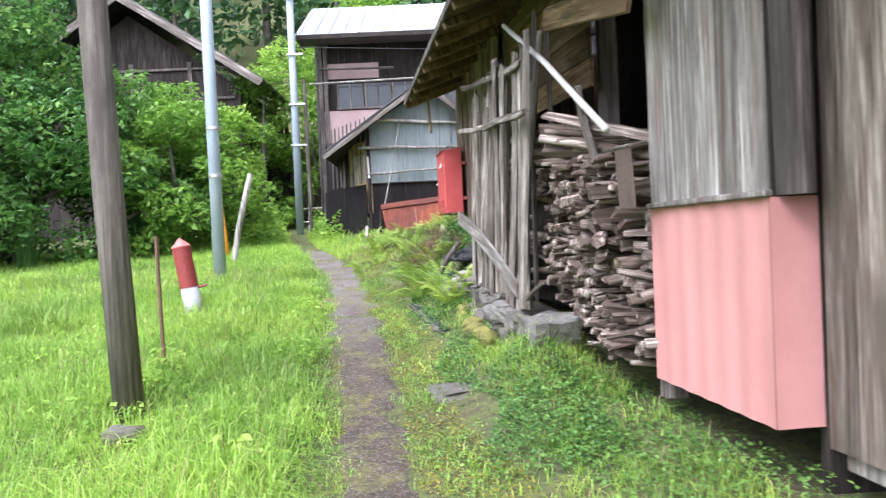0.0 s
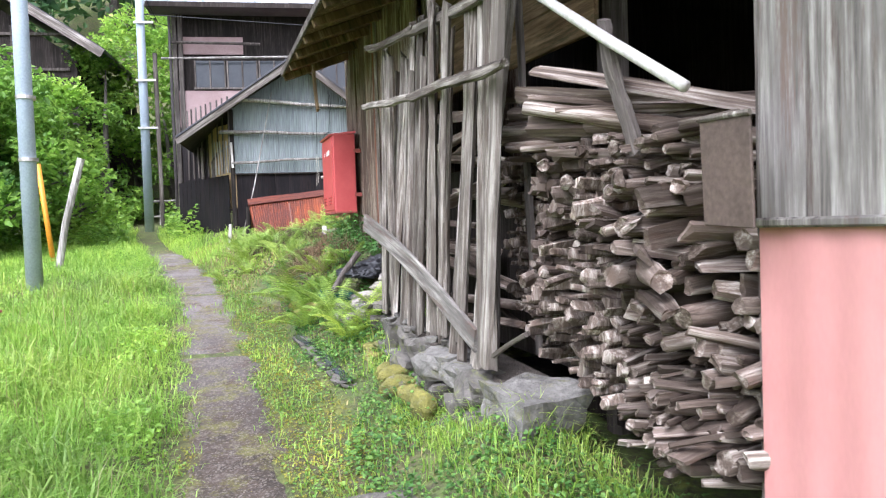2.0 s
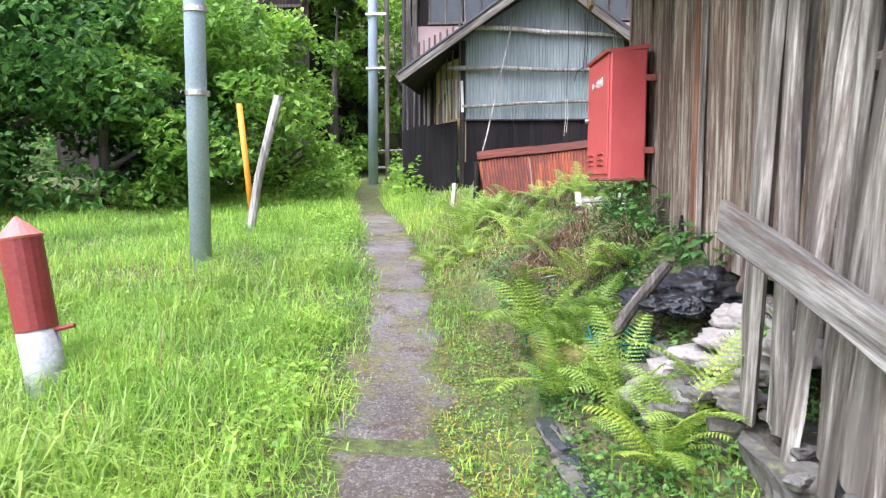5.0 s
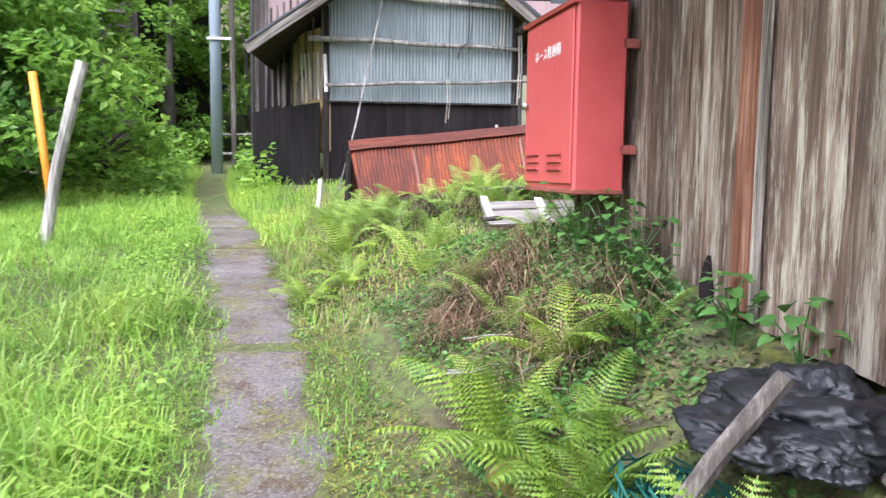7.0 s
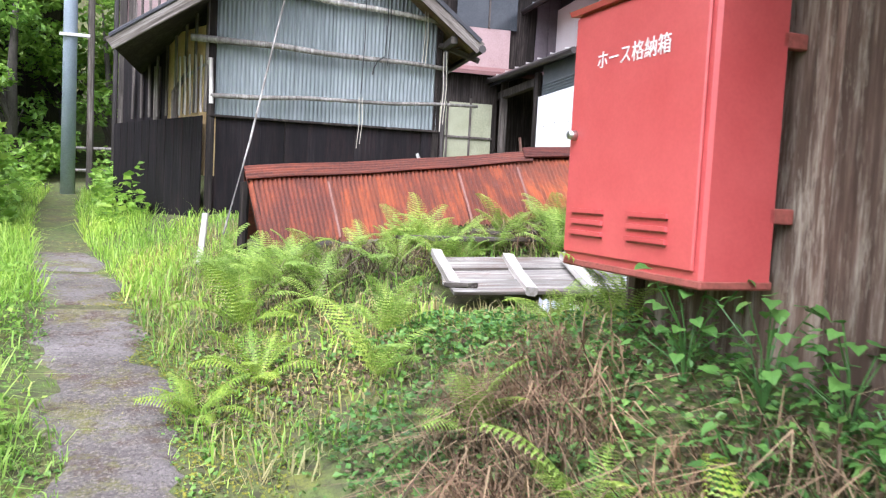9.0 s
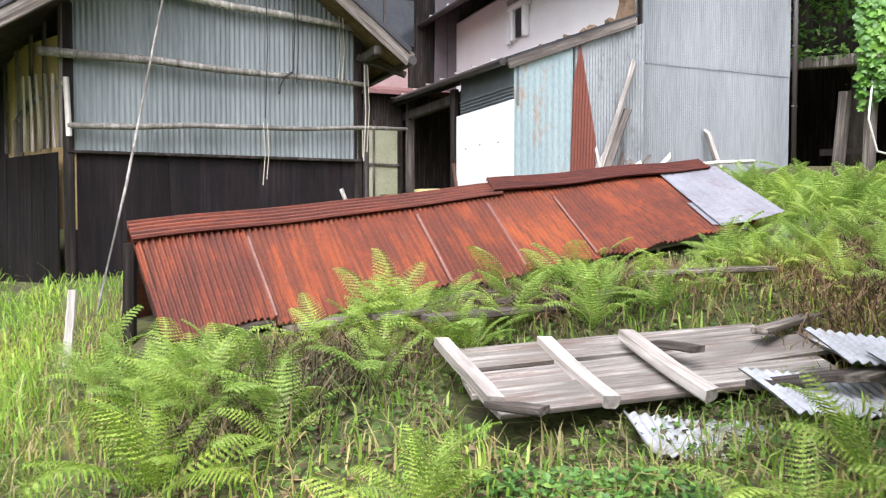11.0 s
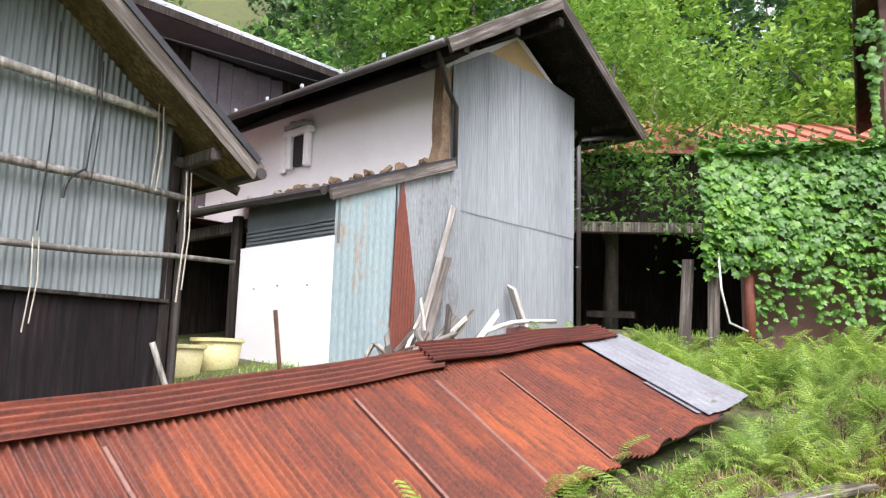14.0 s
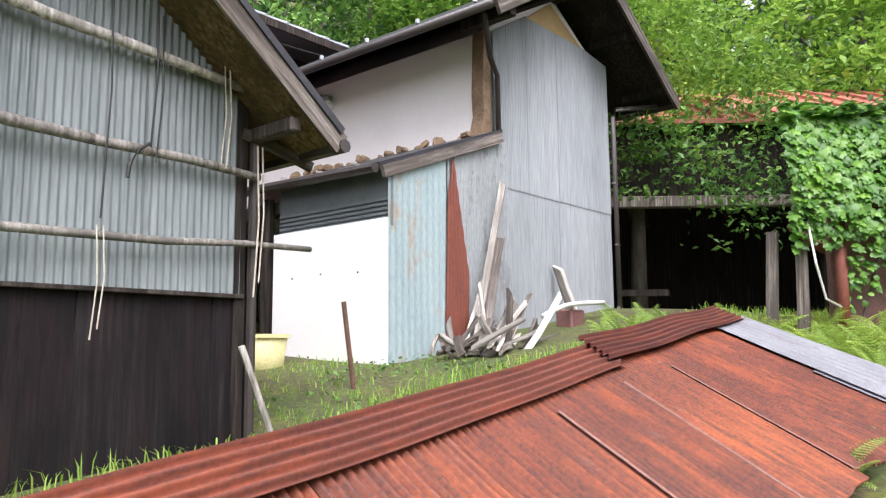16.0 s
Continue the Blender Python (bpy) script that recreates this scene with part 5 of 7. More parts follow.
for x in (-13.4, -11.15, -9.0):
    part("post", box(0.16, 0.1, 7, x, 28.36, 1.3, 0.01), M_BEAM, gable)
for z in (4.6, 5.7, 6.9, 8.0):
    part("rail", box(7.6, 0.08, 0.09, -11.2, 28.36, z, 0.01), M_BEAM, gable)

# ---------- open shed, vine wall and brown house beyond the yard ----------
open_shed = thing("open_shed", "dark open-fronted shed with a faded red tin roof", "shed", Matrix.Translation((10.5, 21.9, 0)) @ pose(0, 0, 0, 0, 0, -50.7))
# walls, floor and rail nearly black: inside shade put into their colour
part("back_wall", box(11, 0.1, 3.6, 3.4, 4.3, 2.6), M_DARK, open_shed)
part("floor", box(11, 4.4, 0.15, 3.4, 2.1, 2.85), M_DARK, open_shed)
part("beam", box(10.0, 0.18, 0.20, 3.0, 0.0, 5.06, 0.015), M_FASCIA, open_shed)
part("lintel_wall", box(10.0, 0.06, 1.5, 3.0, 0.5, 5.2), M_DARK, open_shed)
# posts darkened in colour to sit in the shade of the bay
for x in (3.4, 5.6):
    part("post", worn_plank(0.14, 0.14, 2.3, int(x + 5)), M_DARK, open_shed, m=pose(x, 0.05, 2.85))
part("roof", slab([(-2.4, 0.2, 6.75), (9.0, 0.2, 6.75), (9.0, 4.6, 8.7), (-2.4, 4.6, 8.7)], 0.08), M_ROOFRED, open_shed)
for k in range(20):
    part("roof_seam", box(0.05, 4.8, 0.05, 0, 2.4, 0), M_ROOFRED, open_shed, m=pose(-2.3 + 0.58 * k, 0.2, 6.76, 24))
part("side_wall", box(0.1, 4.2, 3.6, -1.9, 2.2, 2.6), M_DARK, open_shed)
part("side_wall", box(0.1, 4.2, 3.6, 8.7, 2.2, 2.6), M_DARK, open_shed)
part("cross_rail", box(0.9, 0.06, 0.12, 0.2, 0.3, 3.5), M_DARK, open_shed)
part("fallen_tin", slab([(2.6, -0.3, 4.7), (3.3, -0.5, 4.2), (3.5, 0.1, 4.1), (2.8, 0.2, 4.7)], 0.02), M_ROOFRED, open_shed)
# broken posts beside the vine
for k, (x, y) in enumerate(((6.45, 18.05), (6.25, 18.3))):
    tagged(part("old_post", worn_plank(0.12, 0.1, 1.15 + 0.15 * k, 980 + k, 0.05), M_BEAM, None, m=pose(x, y, 2.5, 2, 3 * k)), "rough old wooden post at the vine wall", "post", "posts at the vine")

ivy_wall = tagged(part("vine_wall", box(5.6, 0.12, 2.45, 9.6, 17.95, 2.4, m=None), M_BROWNTIN, None, m=Matrix.Translation((6.75, 17.85, 0)) @ pose(0, 0, 0, 0, 0, -55) @ Matrix.Translation((-6.75, -17.85, 0))),
                  "brown tin wall overgrown with vine", "wall", kind="structure")
tagged(part("pipe_post", tube([(6.62, 17.7, 2.55), (6.60, 17.68, 3.9)], 0.06, 10), M_RUSTTIN, None, smooth=True), "rusty iron pipe post at the vine wall", "post")
tagged(part("hose", tube([(6.3, 17.9, 3.85), (6.12, 17.8, 3.4), (6.2, 17.75, 3.05), (6.55, 17.7, 2.98)], 0.012, 6), M_PIPE, None), "thin white hose hanging beside the iron post", "hose")

brown = thing("brown_house", "house with brown corrugated walls hung with vine", "house", Matrix.Translation((8.58, 17.05, 0)) @ pose(0, 0, 0, 0, 0, -75.7))
for k in range(6):
    v, f = corrugated(0.9, 5, 0.08, 0.02, rows=1)
    raw("corrugated_sheet", v, f, M_BROWNTIN, brown, pose(0.9 * k + 0.5, 0, 2.6), True)
part("side_wall", box(0.12, 6, 5.2, 0.42, 3.05, 2.4), M_BROWNTIN, brown)
part("core", box(5.4, 5.8, 5.0, 3.2, 3.05, 2.4), M_DARK, brown)
part("roof", slab([(0.1, -0.6, 7.5), (2.9, -0.6, 8.9), (2.9, 6.5, 8.9), (0.1, 6.5, 7.5)], 0.08), M_ROOFDARK, brown)
part("roof", slab([(6.4, -0.6, 7.3), (2.9, -0.6, 8.9), (2.9, 6.5, 8.9), (6.4, 6.5, 7.3)], 0.08), M_ROOFDARK, brown)
part("eave_board", box(0.05, 7.1, 0.18, 0.08, 2.95, 7.32, 0.01), M_FASCIA, brown)
part("eave_soffit", slab([(0.12, -0.55, 7.42), (0.4, -0.55, 7.56), (0.4, 6.4, 7.56), (0.12, 6.4, 7.42)], 0.03), M_SOFFIT, brown)

# ---------- posts and poles along the path ----------
tagged(part("wooden_pole", tube([(-2.42, 5.8, 0.2), (-2.50, 5.8, 1.9), (-2.62, 5.8, 5.5), (-2.7, 5.8, 8)], [0.115, 0.11, 0.10, 0.09], 18, None, 0.02), M_PILLAR, None, smooth=True), "old round wooden utility pole leaning in the grass", "pole")
steel = thing("steel_pole", "slim blue-grey steel pole standing in the grass", "pole", pose(-4.0, 13.75, 0.82))
part("shaft", tube([(0, 0, -0.2), (-0.02, 0, 4), (-0.04, 0, 9)], [0.112, 0.105, 0.095], 18), M_BLUEPOLE, steel, smooth=True)
for z in (1.9, 2.75):
    part("band", tube([(0, 0, z), (0, 0, z + 0.05)], 0.128, 18), M_STEEL, steel)
far = thing("concrete_pole", "far grey concrete utility pole with brackets", "pole", pose(-4.88, 26.5, 1.6))
part("shaft", tube([(0, 0, -0.2), (0, 0, 11)], [0.135, 0.11], 14), M_BLUEPOLE, far, smooth=True)
part("stay_pole", tube([(0.36, 0.2, -0.2), (0.33, 0.2, 5.5)], 0.065, 8), M_PILLAR, far)
for z in (3.2, 4.6, 6.3, 8.2):
    part("bracket", box(0.55, 0.06, 0.06, 0.12, -0.15, z), M_STEEL, far)
part("transformer", tube([(0.45, 0, 8.3), (0.45, 0, 9.3)], 0.25, 14), M_BLUEPOLE, far, smooth=True)
marker = thing("hydrant_marker", "red and white concrete marker post leaning in the grass", "marker post", pose(-3.28, 10.1, 0.52, 0, -9, 0))
part("white_foot", tube([(0, 0, -0.1), (0, 0, 0.46)], 0.115, 18), M_CONCRETE, marker, smooth=True)
part("red_shaft", tube([(0, 0, 0.46), (0, 0, 1.0)], 0.12, 18), M_MARKRED, marker)
part("pointed_cap", tube([(0, 0, 0.99), (0, 0, 1.005), (0, 0, 1.12)], [0.122, 0.128, 0.01], 18), M_MARKTOP, marker)
part("spigot", tube([(0.1, 0, 0.44), (0.24, 0, 0.45)], 0.014, 8), M_MARKRED, marker)
tagged(part("iron_rod", tube([(-2.66, 7.2, 0.35), (-2.68, 7.2, 1.62)], 0.018, 7), M_ROD, None), "thin rusty iron rod standing in the grass", "rod")
tagged(part("orange_stake", tube([(-4.95, 17.8, 1.0), (-5.16, 17.8, 3.05)], 0.05, 8), M_ORANGE, None, smooth=True), "orange painted stake at the edge of the trees", "stake")
tagged(part("leaning_stake", tube([(-4.48, 16.3, 0.9), (-4.30, 16.3, 1.9), (-4.0, 16.3, 3.0)], [0.065, 0.06, 0.065], 9, None, 0.06), M_POLE_WOOD, None), "grey wooden stake leaning beside the path", "stake")
tagged(part("small_stake", worn_plank(0.06, 0.04, 0.5, 990), M_PALE_WOOD, None, m=pose(-1.75, 17.6, 1.3, 0, 3)), "short pale stake by the path", "stake")
tagged(part("stone", rock(0.26, 0.2, 0.12, 991), M_STONE, None, m=pose(-2.2, 5.15, 0.26), smooth=True), "pale flat stone in the grass", "stone")
tagged(part("flat_stone", ledge_stone(0.62, 0.46, 0.09, 992), M_STONE, None, m=pose(0.15, 6.1, 0.27, 2, -3, 12)), "flat grey stone across the drain", "stone")
tagged(part("timber", worn_plank(0.12, 0.1, 3.6, 993), M_SILVER, None, m=between((1.66, 4.3, 0.14), (1.52, 7.0, 0.22), 0)), "weathered timber lying along the foot of the shed", "timber")
tagged(part("timber", worn_plank(0.10, 0.07, 2.6, 994), M_SILVER, None, m=between((1.60, 2.4, 0.10), (1.36, 4.9, 0.17), 0)), "grey timber lying along the foot of the shed", "timber")
for k in range(34):
    p = (rnd.uniform(3.7, 5.3), rnd.uniform(20.4, 21.0), rnd.uniform(2.48, 2.62))
    q = (p[0] + rnd.uniform(-0.2, 0.8), p[1] + rnd.uniform(-0.1, 0.15), p[2] + rnd.uniform(0.02, 0.45) * (1.5 if p[0] > 4.6 else 0.7))
    tagged(part("lumber", worn_plank(rnd.uniform(0.04, 0.09), 0.035, (Vector(q) - Vector(p)).length + 0.1, 880 + k, 0.06, 0.02), (M_BEAM, M_POLE_WOOD, M_PALE_WOOD, M_SLAT)[k % 4], None, m=between(p, q, 37 * k)),
           "split grey timber leaning in a heap on the storehouse", "timber", "timber heap")
fence = thing("fence", "low pale pole fence at the end of the lane", "fence")
for x in (-5.0, -4.4, -3.7):
    part("post", tube([(x, 29.0, 1.6), (x + 0.05, 29.0, 2.9)], 0.045, 7), M_POLE_WOOD, fence)
for z in (2.25, 2.75):
    part("rail", tube([(-5.3, 28.95, z), (-3.3, 28.95, z + 0.05)], 0.035, 7), M_POLE_WOOD, fence)
# wires
for k, (p, q) in enumerate((((-4.8, 26.5, 8.9), (-4.2, 28, 8.2)), ((-4.8, 26.5, 8.2), (8, 27, 8.4)), ((-4.9, 26.5, 10.3), (-14, 2, 9.5)))):
    mid = (Vector(p) + Vector(q)) / 2 - Vector((0, 0, 0.4))
    tagged(part("wire", tube([p, mid, q], 0.014, 5), M_CABLE, None), "thin black overhead wire", "wire", "overhead wires")

# ---------- heaps at the foot of the board wall ----------
def crumpled(sx, sy, sz, seed, fine=5, deep=1.0, run=(5, 2.2, 3)):
    """A slumped heap of cloth or film with creases that run across it."""
    b = bmesh.new()
    bmesh.ops.create_icosphere(b, subdivisions=fine, radius=0.5)
    off_ = Vector((seed * 2.3, seed * 1.1, seed * 0.7))
    for v_ in b.verts:
        c = v_.co.normalized()
        warp_ = c + 0.35 * Vector((noise.noise(c * 2 + off_), noise.noise(c * 2.3 - off_), noise.noise(c * 1.9 + off_ * 2)))
        big = noise.noise(c * 1.7 + off_)
        crease = 1 - abs(noise.noise(Vector((warp_.x * run[0], warp_.y * run[1], warp_.z * run[2])) + off_)) * 2.6
        small = 1 - abs(noise.noise(Vector((warp_.x * run[0] * 2.6, warp_.y * run[1] * 2.6, warp_.z * run[2] * 2)) - off_)) * 2.4
        v_.co = c * 0.5 * (1 + 0.34 * big + deep * (0.10 * crease + 0.05 * small))
        v_.co = Vector((v_.co.x * sx, v_.co.y * sy, max(v_.co.z, -0.22) * sz))
    return b


bag = thing("plastic_bundle", "crumpled black plastic bundle tied at the board wall", "bundle", MA @ pose(-5.45, -0.29, 1.20) @ Matrix.Diagonal((0.85, 0.74, 0.62, 1)))
for k, (x, y, z, sx, sy, sz) in enumerate(((0, 0.06, 0.03, 0.66, 0.62, 0.34), (0.05, -0.24, 0.0, 0.52, 0.42, 0.22), (-0.06, 0.16, 0.10, 0.36, 0.40, 0.36), (0.16, -0.08, -0.02, 0.36, 0.5, 0.22), (-0.3, 0.06, 0.02, 0.42, 0.4, 0.26))):
    part("fold", crumpled(sx, sy, sz, 7 + k, 5, 1.3, (3, 7, 3) if k % 2 == 0 else (6, 2.5, 3)), M_BLACKBAG, bag, m=pose(x, y, z, 0, 0, 25 * k), smooth=True)
part("cord", tube([(0.05, -0.32, -0.03), (0.07, -0.24, 0.11), (0.06, -0.05, 0.17), (0.05, 0.2, 0.16)], 0.008, 6), M_CABLE, bag)
net = thing("green_net", "tangled green plastic netting on the ground", "net", MA @ pose(-5.45, -0.66, 0.93) @ Matrix.Scale(0.8, 4))
for k in range(46):
    a, r_ = rnd.uniform(0, 6.28), rnd.uniform(0.05, 0.34)
    pts = [(r_ * math.cos(a + j * 0.7) * 1.3, r_ * 0.7 * math.sin(a + j * 0.7), rnd.uniform(0.0, 0.14)) for j in range(5)]
    part("strand", tube(pts, 0.006, 3), M_NET, net)
part("mass", rock(0.6, 0.32, 0.1, 996, 0.9), M_NET, net)
for k, (x, y, z, sx, sy, sz) in enumerate(((-5.0, -0.10, 1.15, 0.36, 0.38, 0.18), (-4.84, -0.2, 1.07, 0.42, 0.36, 0.13), (-4.92, -0.36, 1.0, 0.32, 0.28, 0.10), (-4.66, -0.26, 1.0, 0.40, 0.34, 0.13), (-4.58, -0.06, 1.10, 0.42, 0.38, 0.16), (-4.52, -0.40, 0.93, 0.30, 0.28, 0.10))):
    tagged(part("sack", crumpled(sx, sy, sz, 40 + k, 4, 1.2), M_SACK, None, m=MA @ pose(x, y, z, 4 * k - 8, 6, 40 * k), smooth=True), "crumpled dirty white sacking on the stones", "sack", "sacks")
for k, (x, y, z, s_) in enumerate(((-5.0, -0.48, 0.92, 0.34), (-4.72, -0.50, 0.89, 0.38), (-5.2, -0.44, 0.95, 0.28), (-4.86, -0.62, 0.84, 0.3), (-5.12, -0.64, 0.87, 0.22), (-4.6, -0.64, 0.82, 0.26))):
    tagged(part("stone", ledge_stone(s_, s_ * 0.8, 0.12, 1005 + k), M_SACK if k % 3 == 0 else M_BOULDER, None, m=MA @ pose(x, y, z, 3, 4 * k - 9, 35 * k)), "flat grey stone below the sacking", "stone", "stones under the sacks")
for k, (x, y, s_) in enumerate(((-5.62, -0.86, 0.24), (-5.78, -0.98, 0.17), (-6.1, -1.0, 0.2))):
    q = MA @ Vector((x, y, 0))
    tagged(part("stone", rock(s_, s_ * 0.9, s_ * 0.8, 1015 + k, 0.8, 3), M_MOSSY, None, m=pose(q.x, q.y, gz(q.x, q.y) + 0.05, 0, 0, 40 * k), smooth=True), "round stone thick with yellow moss", "stone", "mossy stones")
for k, (p, q, r_) in enumerate((((-5.36, -0.80, 0.90), (-5.27, -0.46, 1.42), 0.036), ((-5.4, -0.2, 1.1), (-5.0, -0.12, 1.16), 0.035), ((-5.35, -0.12, 1.14), (-4.9, -0.1, 1.2), 0.035), ((-5.3, -0.1, 1.15), (-5.22, -0.05, 1.40), 0.035))):
    tagged(part("branch", tube([p, (Vector(p) + Vector(q)) / 2 + Vector((0, 0, 0.02)), q], [r_, r_ * 0.9, r_ * 0.8], 8, None, 0.12, k), M_LOG if k else M_BEAM, None, m=MA), "weathered grey branch lying on the heap", "branch", "branches on the heap")

# ---------- ruined planks and tin on the mound ----------
for k, (p, q, w) in enumerate((((0.02, 15.30, 1.69), (0.0, 14.72, 1.52), 0.07), ((0.5, 15.17, 1.69), (0.48, 14.55, 1.52), 0.075), ((0.86, 14.98, 1.72), (0.84, 14.36, 1.56), 0.08))):
    tagged(part("batten", worn_plank(w, 0.06, (Vector(p) - Vector(q)).length, 1010 + k, 0.02), M_PALE_WOOD, None, m=between(p, q, 0)), "pale batten lying across fallen boards", "batten", "battens on the fallen boards")
for k in range(3):
    tagged(part("fallen_board", worn_plank(0.215, 0.025, 1.75 + 0.12 * (k % 2), 1020 + k, 0.05, 0.01), M_SILVER, None, m=between((0.02 - 0.03 * k, 15.13 - 0.208 * k, 1.615 - 0.056 * k), (1.7 - 0.03 * k, 14.95 - 0.208 * k, 1.70 - 0.056 * k), 15)), "grey fallen board lying on the mound", "board", "fallen boards")
for k, (x, y, lift, rz, tilt) in enumerate(((0.35, 14.12, 0.10, -22, -84), (0.85, 13.95, 0.13, -16, -80), (1.25, 13.75, 0.17, -28, -86), (1.3, 14.1, 0.27, -24, -80), (1.75, 14.5, 0.14, -12, -82))):
    v, f = corrugated(0.8, 0.45, 0.048, 0.016, rows=3, bend=0.035, seed=k)
    tagged(raw("tin_sheet", v, f, M_TINPALE, None, pose(x, y, gz(x, y) + lift, tilt, 4, rz), True), "bent silvery corrugated sheet fallen on the mound", "sheet", "fallen sheets")
for k, (x, y, a, l) in enumerate(((1.0, 14.25, 70, 0.7), (1.3, 14.05, 95, 0.9), (0.95, 14.85, 20, 0.22), (1.5, 14.75, 110, 0.6), (-0.02, 14.6, 8, 0.3))):
    tagged(part("board_piece", worn_plank(0.09, 0.03, l, 1035 + k, 0.06), M_SLAT if k % 2 else M_BEAM, None, m=pose(x, y, gz(x, y) + 0.2, 86, 0, a)), "splintered board end on the fallen boards", "board", "board pieces")
tagged(part("fallen_beam", worn_plank(0.14, 0.12, 2.2, 1030), M_BEAM, None, m=between((3.9, 16.4, 2.2), (5.2, 15.2, 2.1), 10)), "split pale beam lying among ferns", "beam")

# ---------- plants ----------
def quads(name, verts, mat, parent=None, m=None):
    n = len(verts) // 4
    return raw(name, verts, np.arange(4 * n).reshape(-1, 4), mat, parent, m)


def leaf_quads(centres, size, rng, flat=0.5, aspect=0.55):
    """Pointed leaves as four-cornered kites at those centres."""
    n = len(centres)
    nrm = rng.normal(size=(n, 3))
    nrm[:, 2] = np.abs(nrm[:, 2]) + flat
    nrm /= np.linalg.norm(nrm, axis=1)[:, None]
    d = np.cross(nrm, rng.normal(size=(n, 3)))
    d /= np.linalg.norm(d, axis=1)[:, None] + 1e-9
    s = np.cross(nrm, d)
    L = (size * rng.uniform(0.6, 1.35, n))[:, None]
    w = L * aspect / 2
    base, tip = centres - d * L / 2, centres + d * L / 2 - nrm * L * 0.12
    mid = centres + nrm * L * 0.05 - d * L * 0.08
    return np.stack((base, mid + s * w, tip, mid - s * w), 1).reshape(-1, 3)


def crown_points(blobs, per, rng, hollow=0.55):
    out = []
    for x, y, z, rx, ry, rz in blobs:
        k = max(20, int(per * (rx * ry + ry * rz + rx * rz)))
        d = rng.normal(size=(k, 3))
        d /= np.linalg.norm(d, axis=1)[:, None]
        r = rng.uniform(hollow, 1.0, k) ** 0.6 * (1 + 0.25 * np.sin(d[:, 0] * 7 + x) * np.sin(d[:, 2] * 6 + y))
        out.append(np.array((x, y, z)) + d * r[:, None] * np.array((rx, ry, rz)))
    return np.concatenate(out)


def tree(name, x, y, height, spread_, seed, leaf=0.16, per=260, mat=None, low=0.25, label="", n_blob=16, parts_limit=9):
    rng = np.random.default_rng(seed)
    g = random.Random(seed)
    t = thing("tree", label, "tree", pose(x, y, gz(x, y) - 0.05))
    part("trunk", tube([(0, 0, 0), (g.uniform(-0.1, 0.1), g.uniform(-0.1, 0.1), height * 0.4), (g.uniform(-0.3, 0.3), g.uniform(-0.2, 0.2), height * 0.85)],
                       [0.035 * height ** 0.8, 0.026 * height ** 0.8, 0.02], 9, None, 0.08, seed), M_BARK, t, smooth=True)
    blobs = []
    for i in range(n_blob):
        a, k = g.uniform(0, 6.28), g.uniform(0.1, 1.0)
        h = height * (low + (1 - low) * (i + 0.5) / n_blob)
        out = spread_ * math.sin(math.pi * (0.18 + 0.75 * (i + 0.5) / n_blob)) * k ** 0.5 * 0.85
        s = spread_ * g.uniform(0.24, 0.42)
        blobs.append((out * math.cos(a), out * math.sin(a), h, s * 1.15, s * 1.15, s * 0.7))
        if i < parts_limit:
            part("limb", tube([(0, 0, h * 0.55), (out * 0.5 * math.cos(a), out * 0.5 * math.sin(a), h * 0.85), (out * math.cos(a), out * math.sin(a), h)], [0.012 * height, 0.008 * height, 0.01], 6), M_BARK, t)
    quads("crown", leaf_quads(crown_points(blobs, per, rng), leaf, rng), mat or M_LEAF, t)
    return t


# thicket at the left edge of the meadow
for k, (x, y, h, s, mt) in enumerate(((-13.5, 19.5, 6.5, 3.4, 0), (-10.6, 19.0, 6.2, 3.0, 0), (-8.5, 19.6, 4.6, 2.2, 0), (-6.7, 19.8, 3.7, 1.8, 1), (-16.5, 17.5, 7.5, 3.6, 0), (-7.7, 22.5, 4.6, 2.0, 1), (-6.2, 22.8, 4.0, 1.4, 1), (-12.2, 17.2, 4.6, 2.4, 0), (-6.6, 29.0, 6.0, 1.7, 1))):
    tree("tree", x, y, h, s, 40 + k, 0.17, 330, (M_LEAF, M_LEAFLIGHT)[mt], 0.06, "dense broad-leaved tree with leaves down to the grass" if mt == 0 else "light green young maple with layered branches", 20)
# trees behind the yard
for k, (x, y, h, s, mt, lf) in enumerate(((11.6, 22.4, 6.6, 2.6, 1, 0.15), (13.5, 27.5, 12, 4.0, 1, 0.22), (17.5, 24.5, 12, 4.2, 1, 0.22), (12.8, 31, 13, 4.0, 0, 0.24), (-3.0, 37, 9, 3.2, 1, 0.25), (-4.9, 31, 5.0, 1.6, 1, 0.2), (-6.4, 33, 7.5, 2.8, 1, 0.22), (21, 20, 12, 4.0, 1, 0.25))):
    tree("tree", x, y, h, s, 70 + k, lf, 170 if lf < 0.2 else 110, (M_LEAF, M_LEAFLIGHT)[mt], 0.46 if k == 0 else 0.3, "tall light-leaved tree behind the sheds" if mt else "dark broad-leaved tree behind the houses", 22)

# forest on the hillside
rng = np.random.default_rng(99)
pts, trunks = [], bmesh.new()
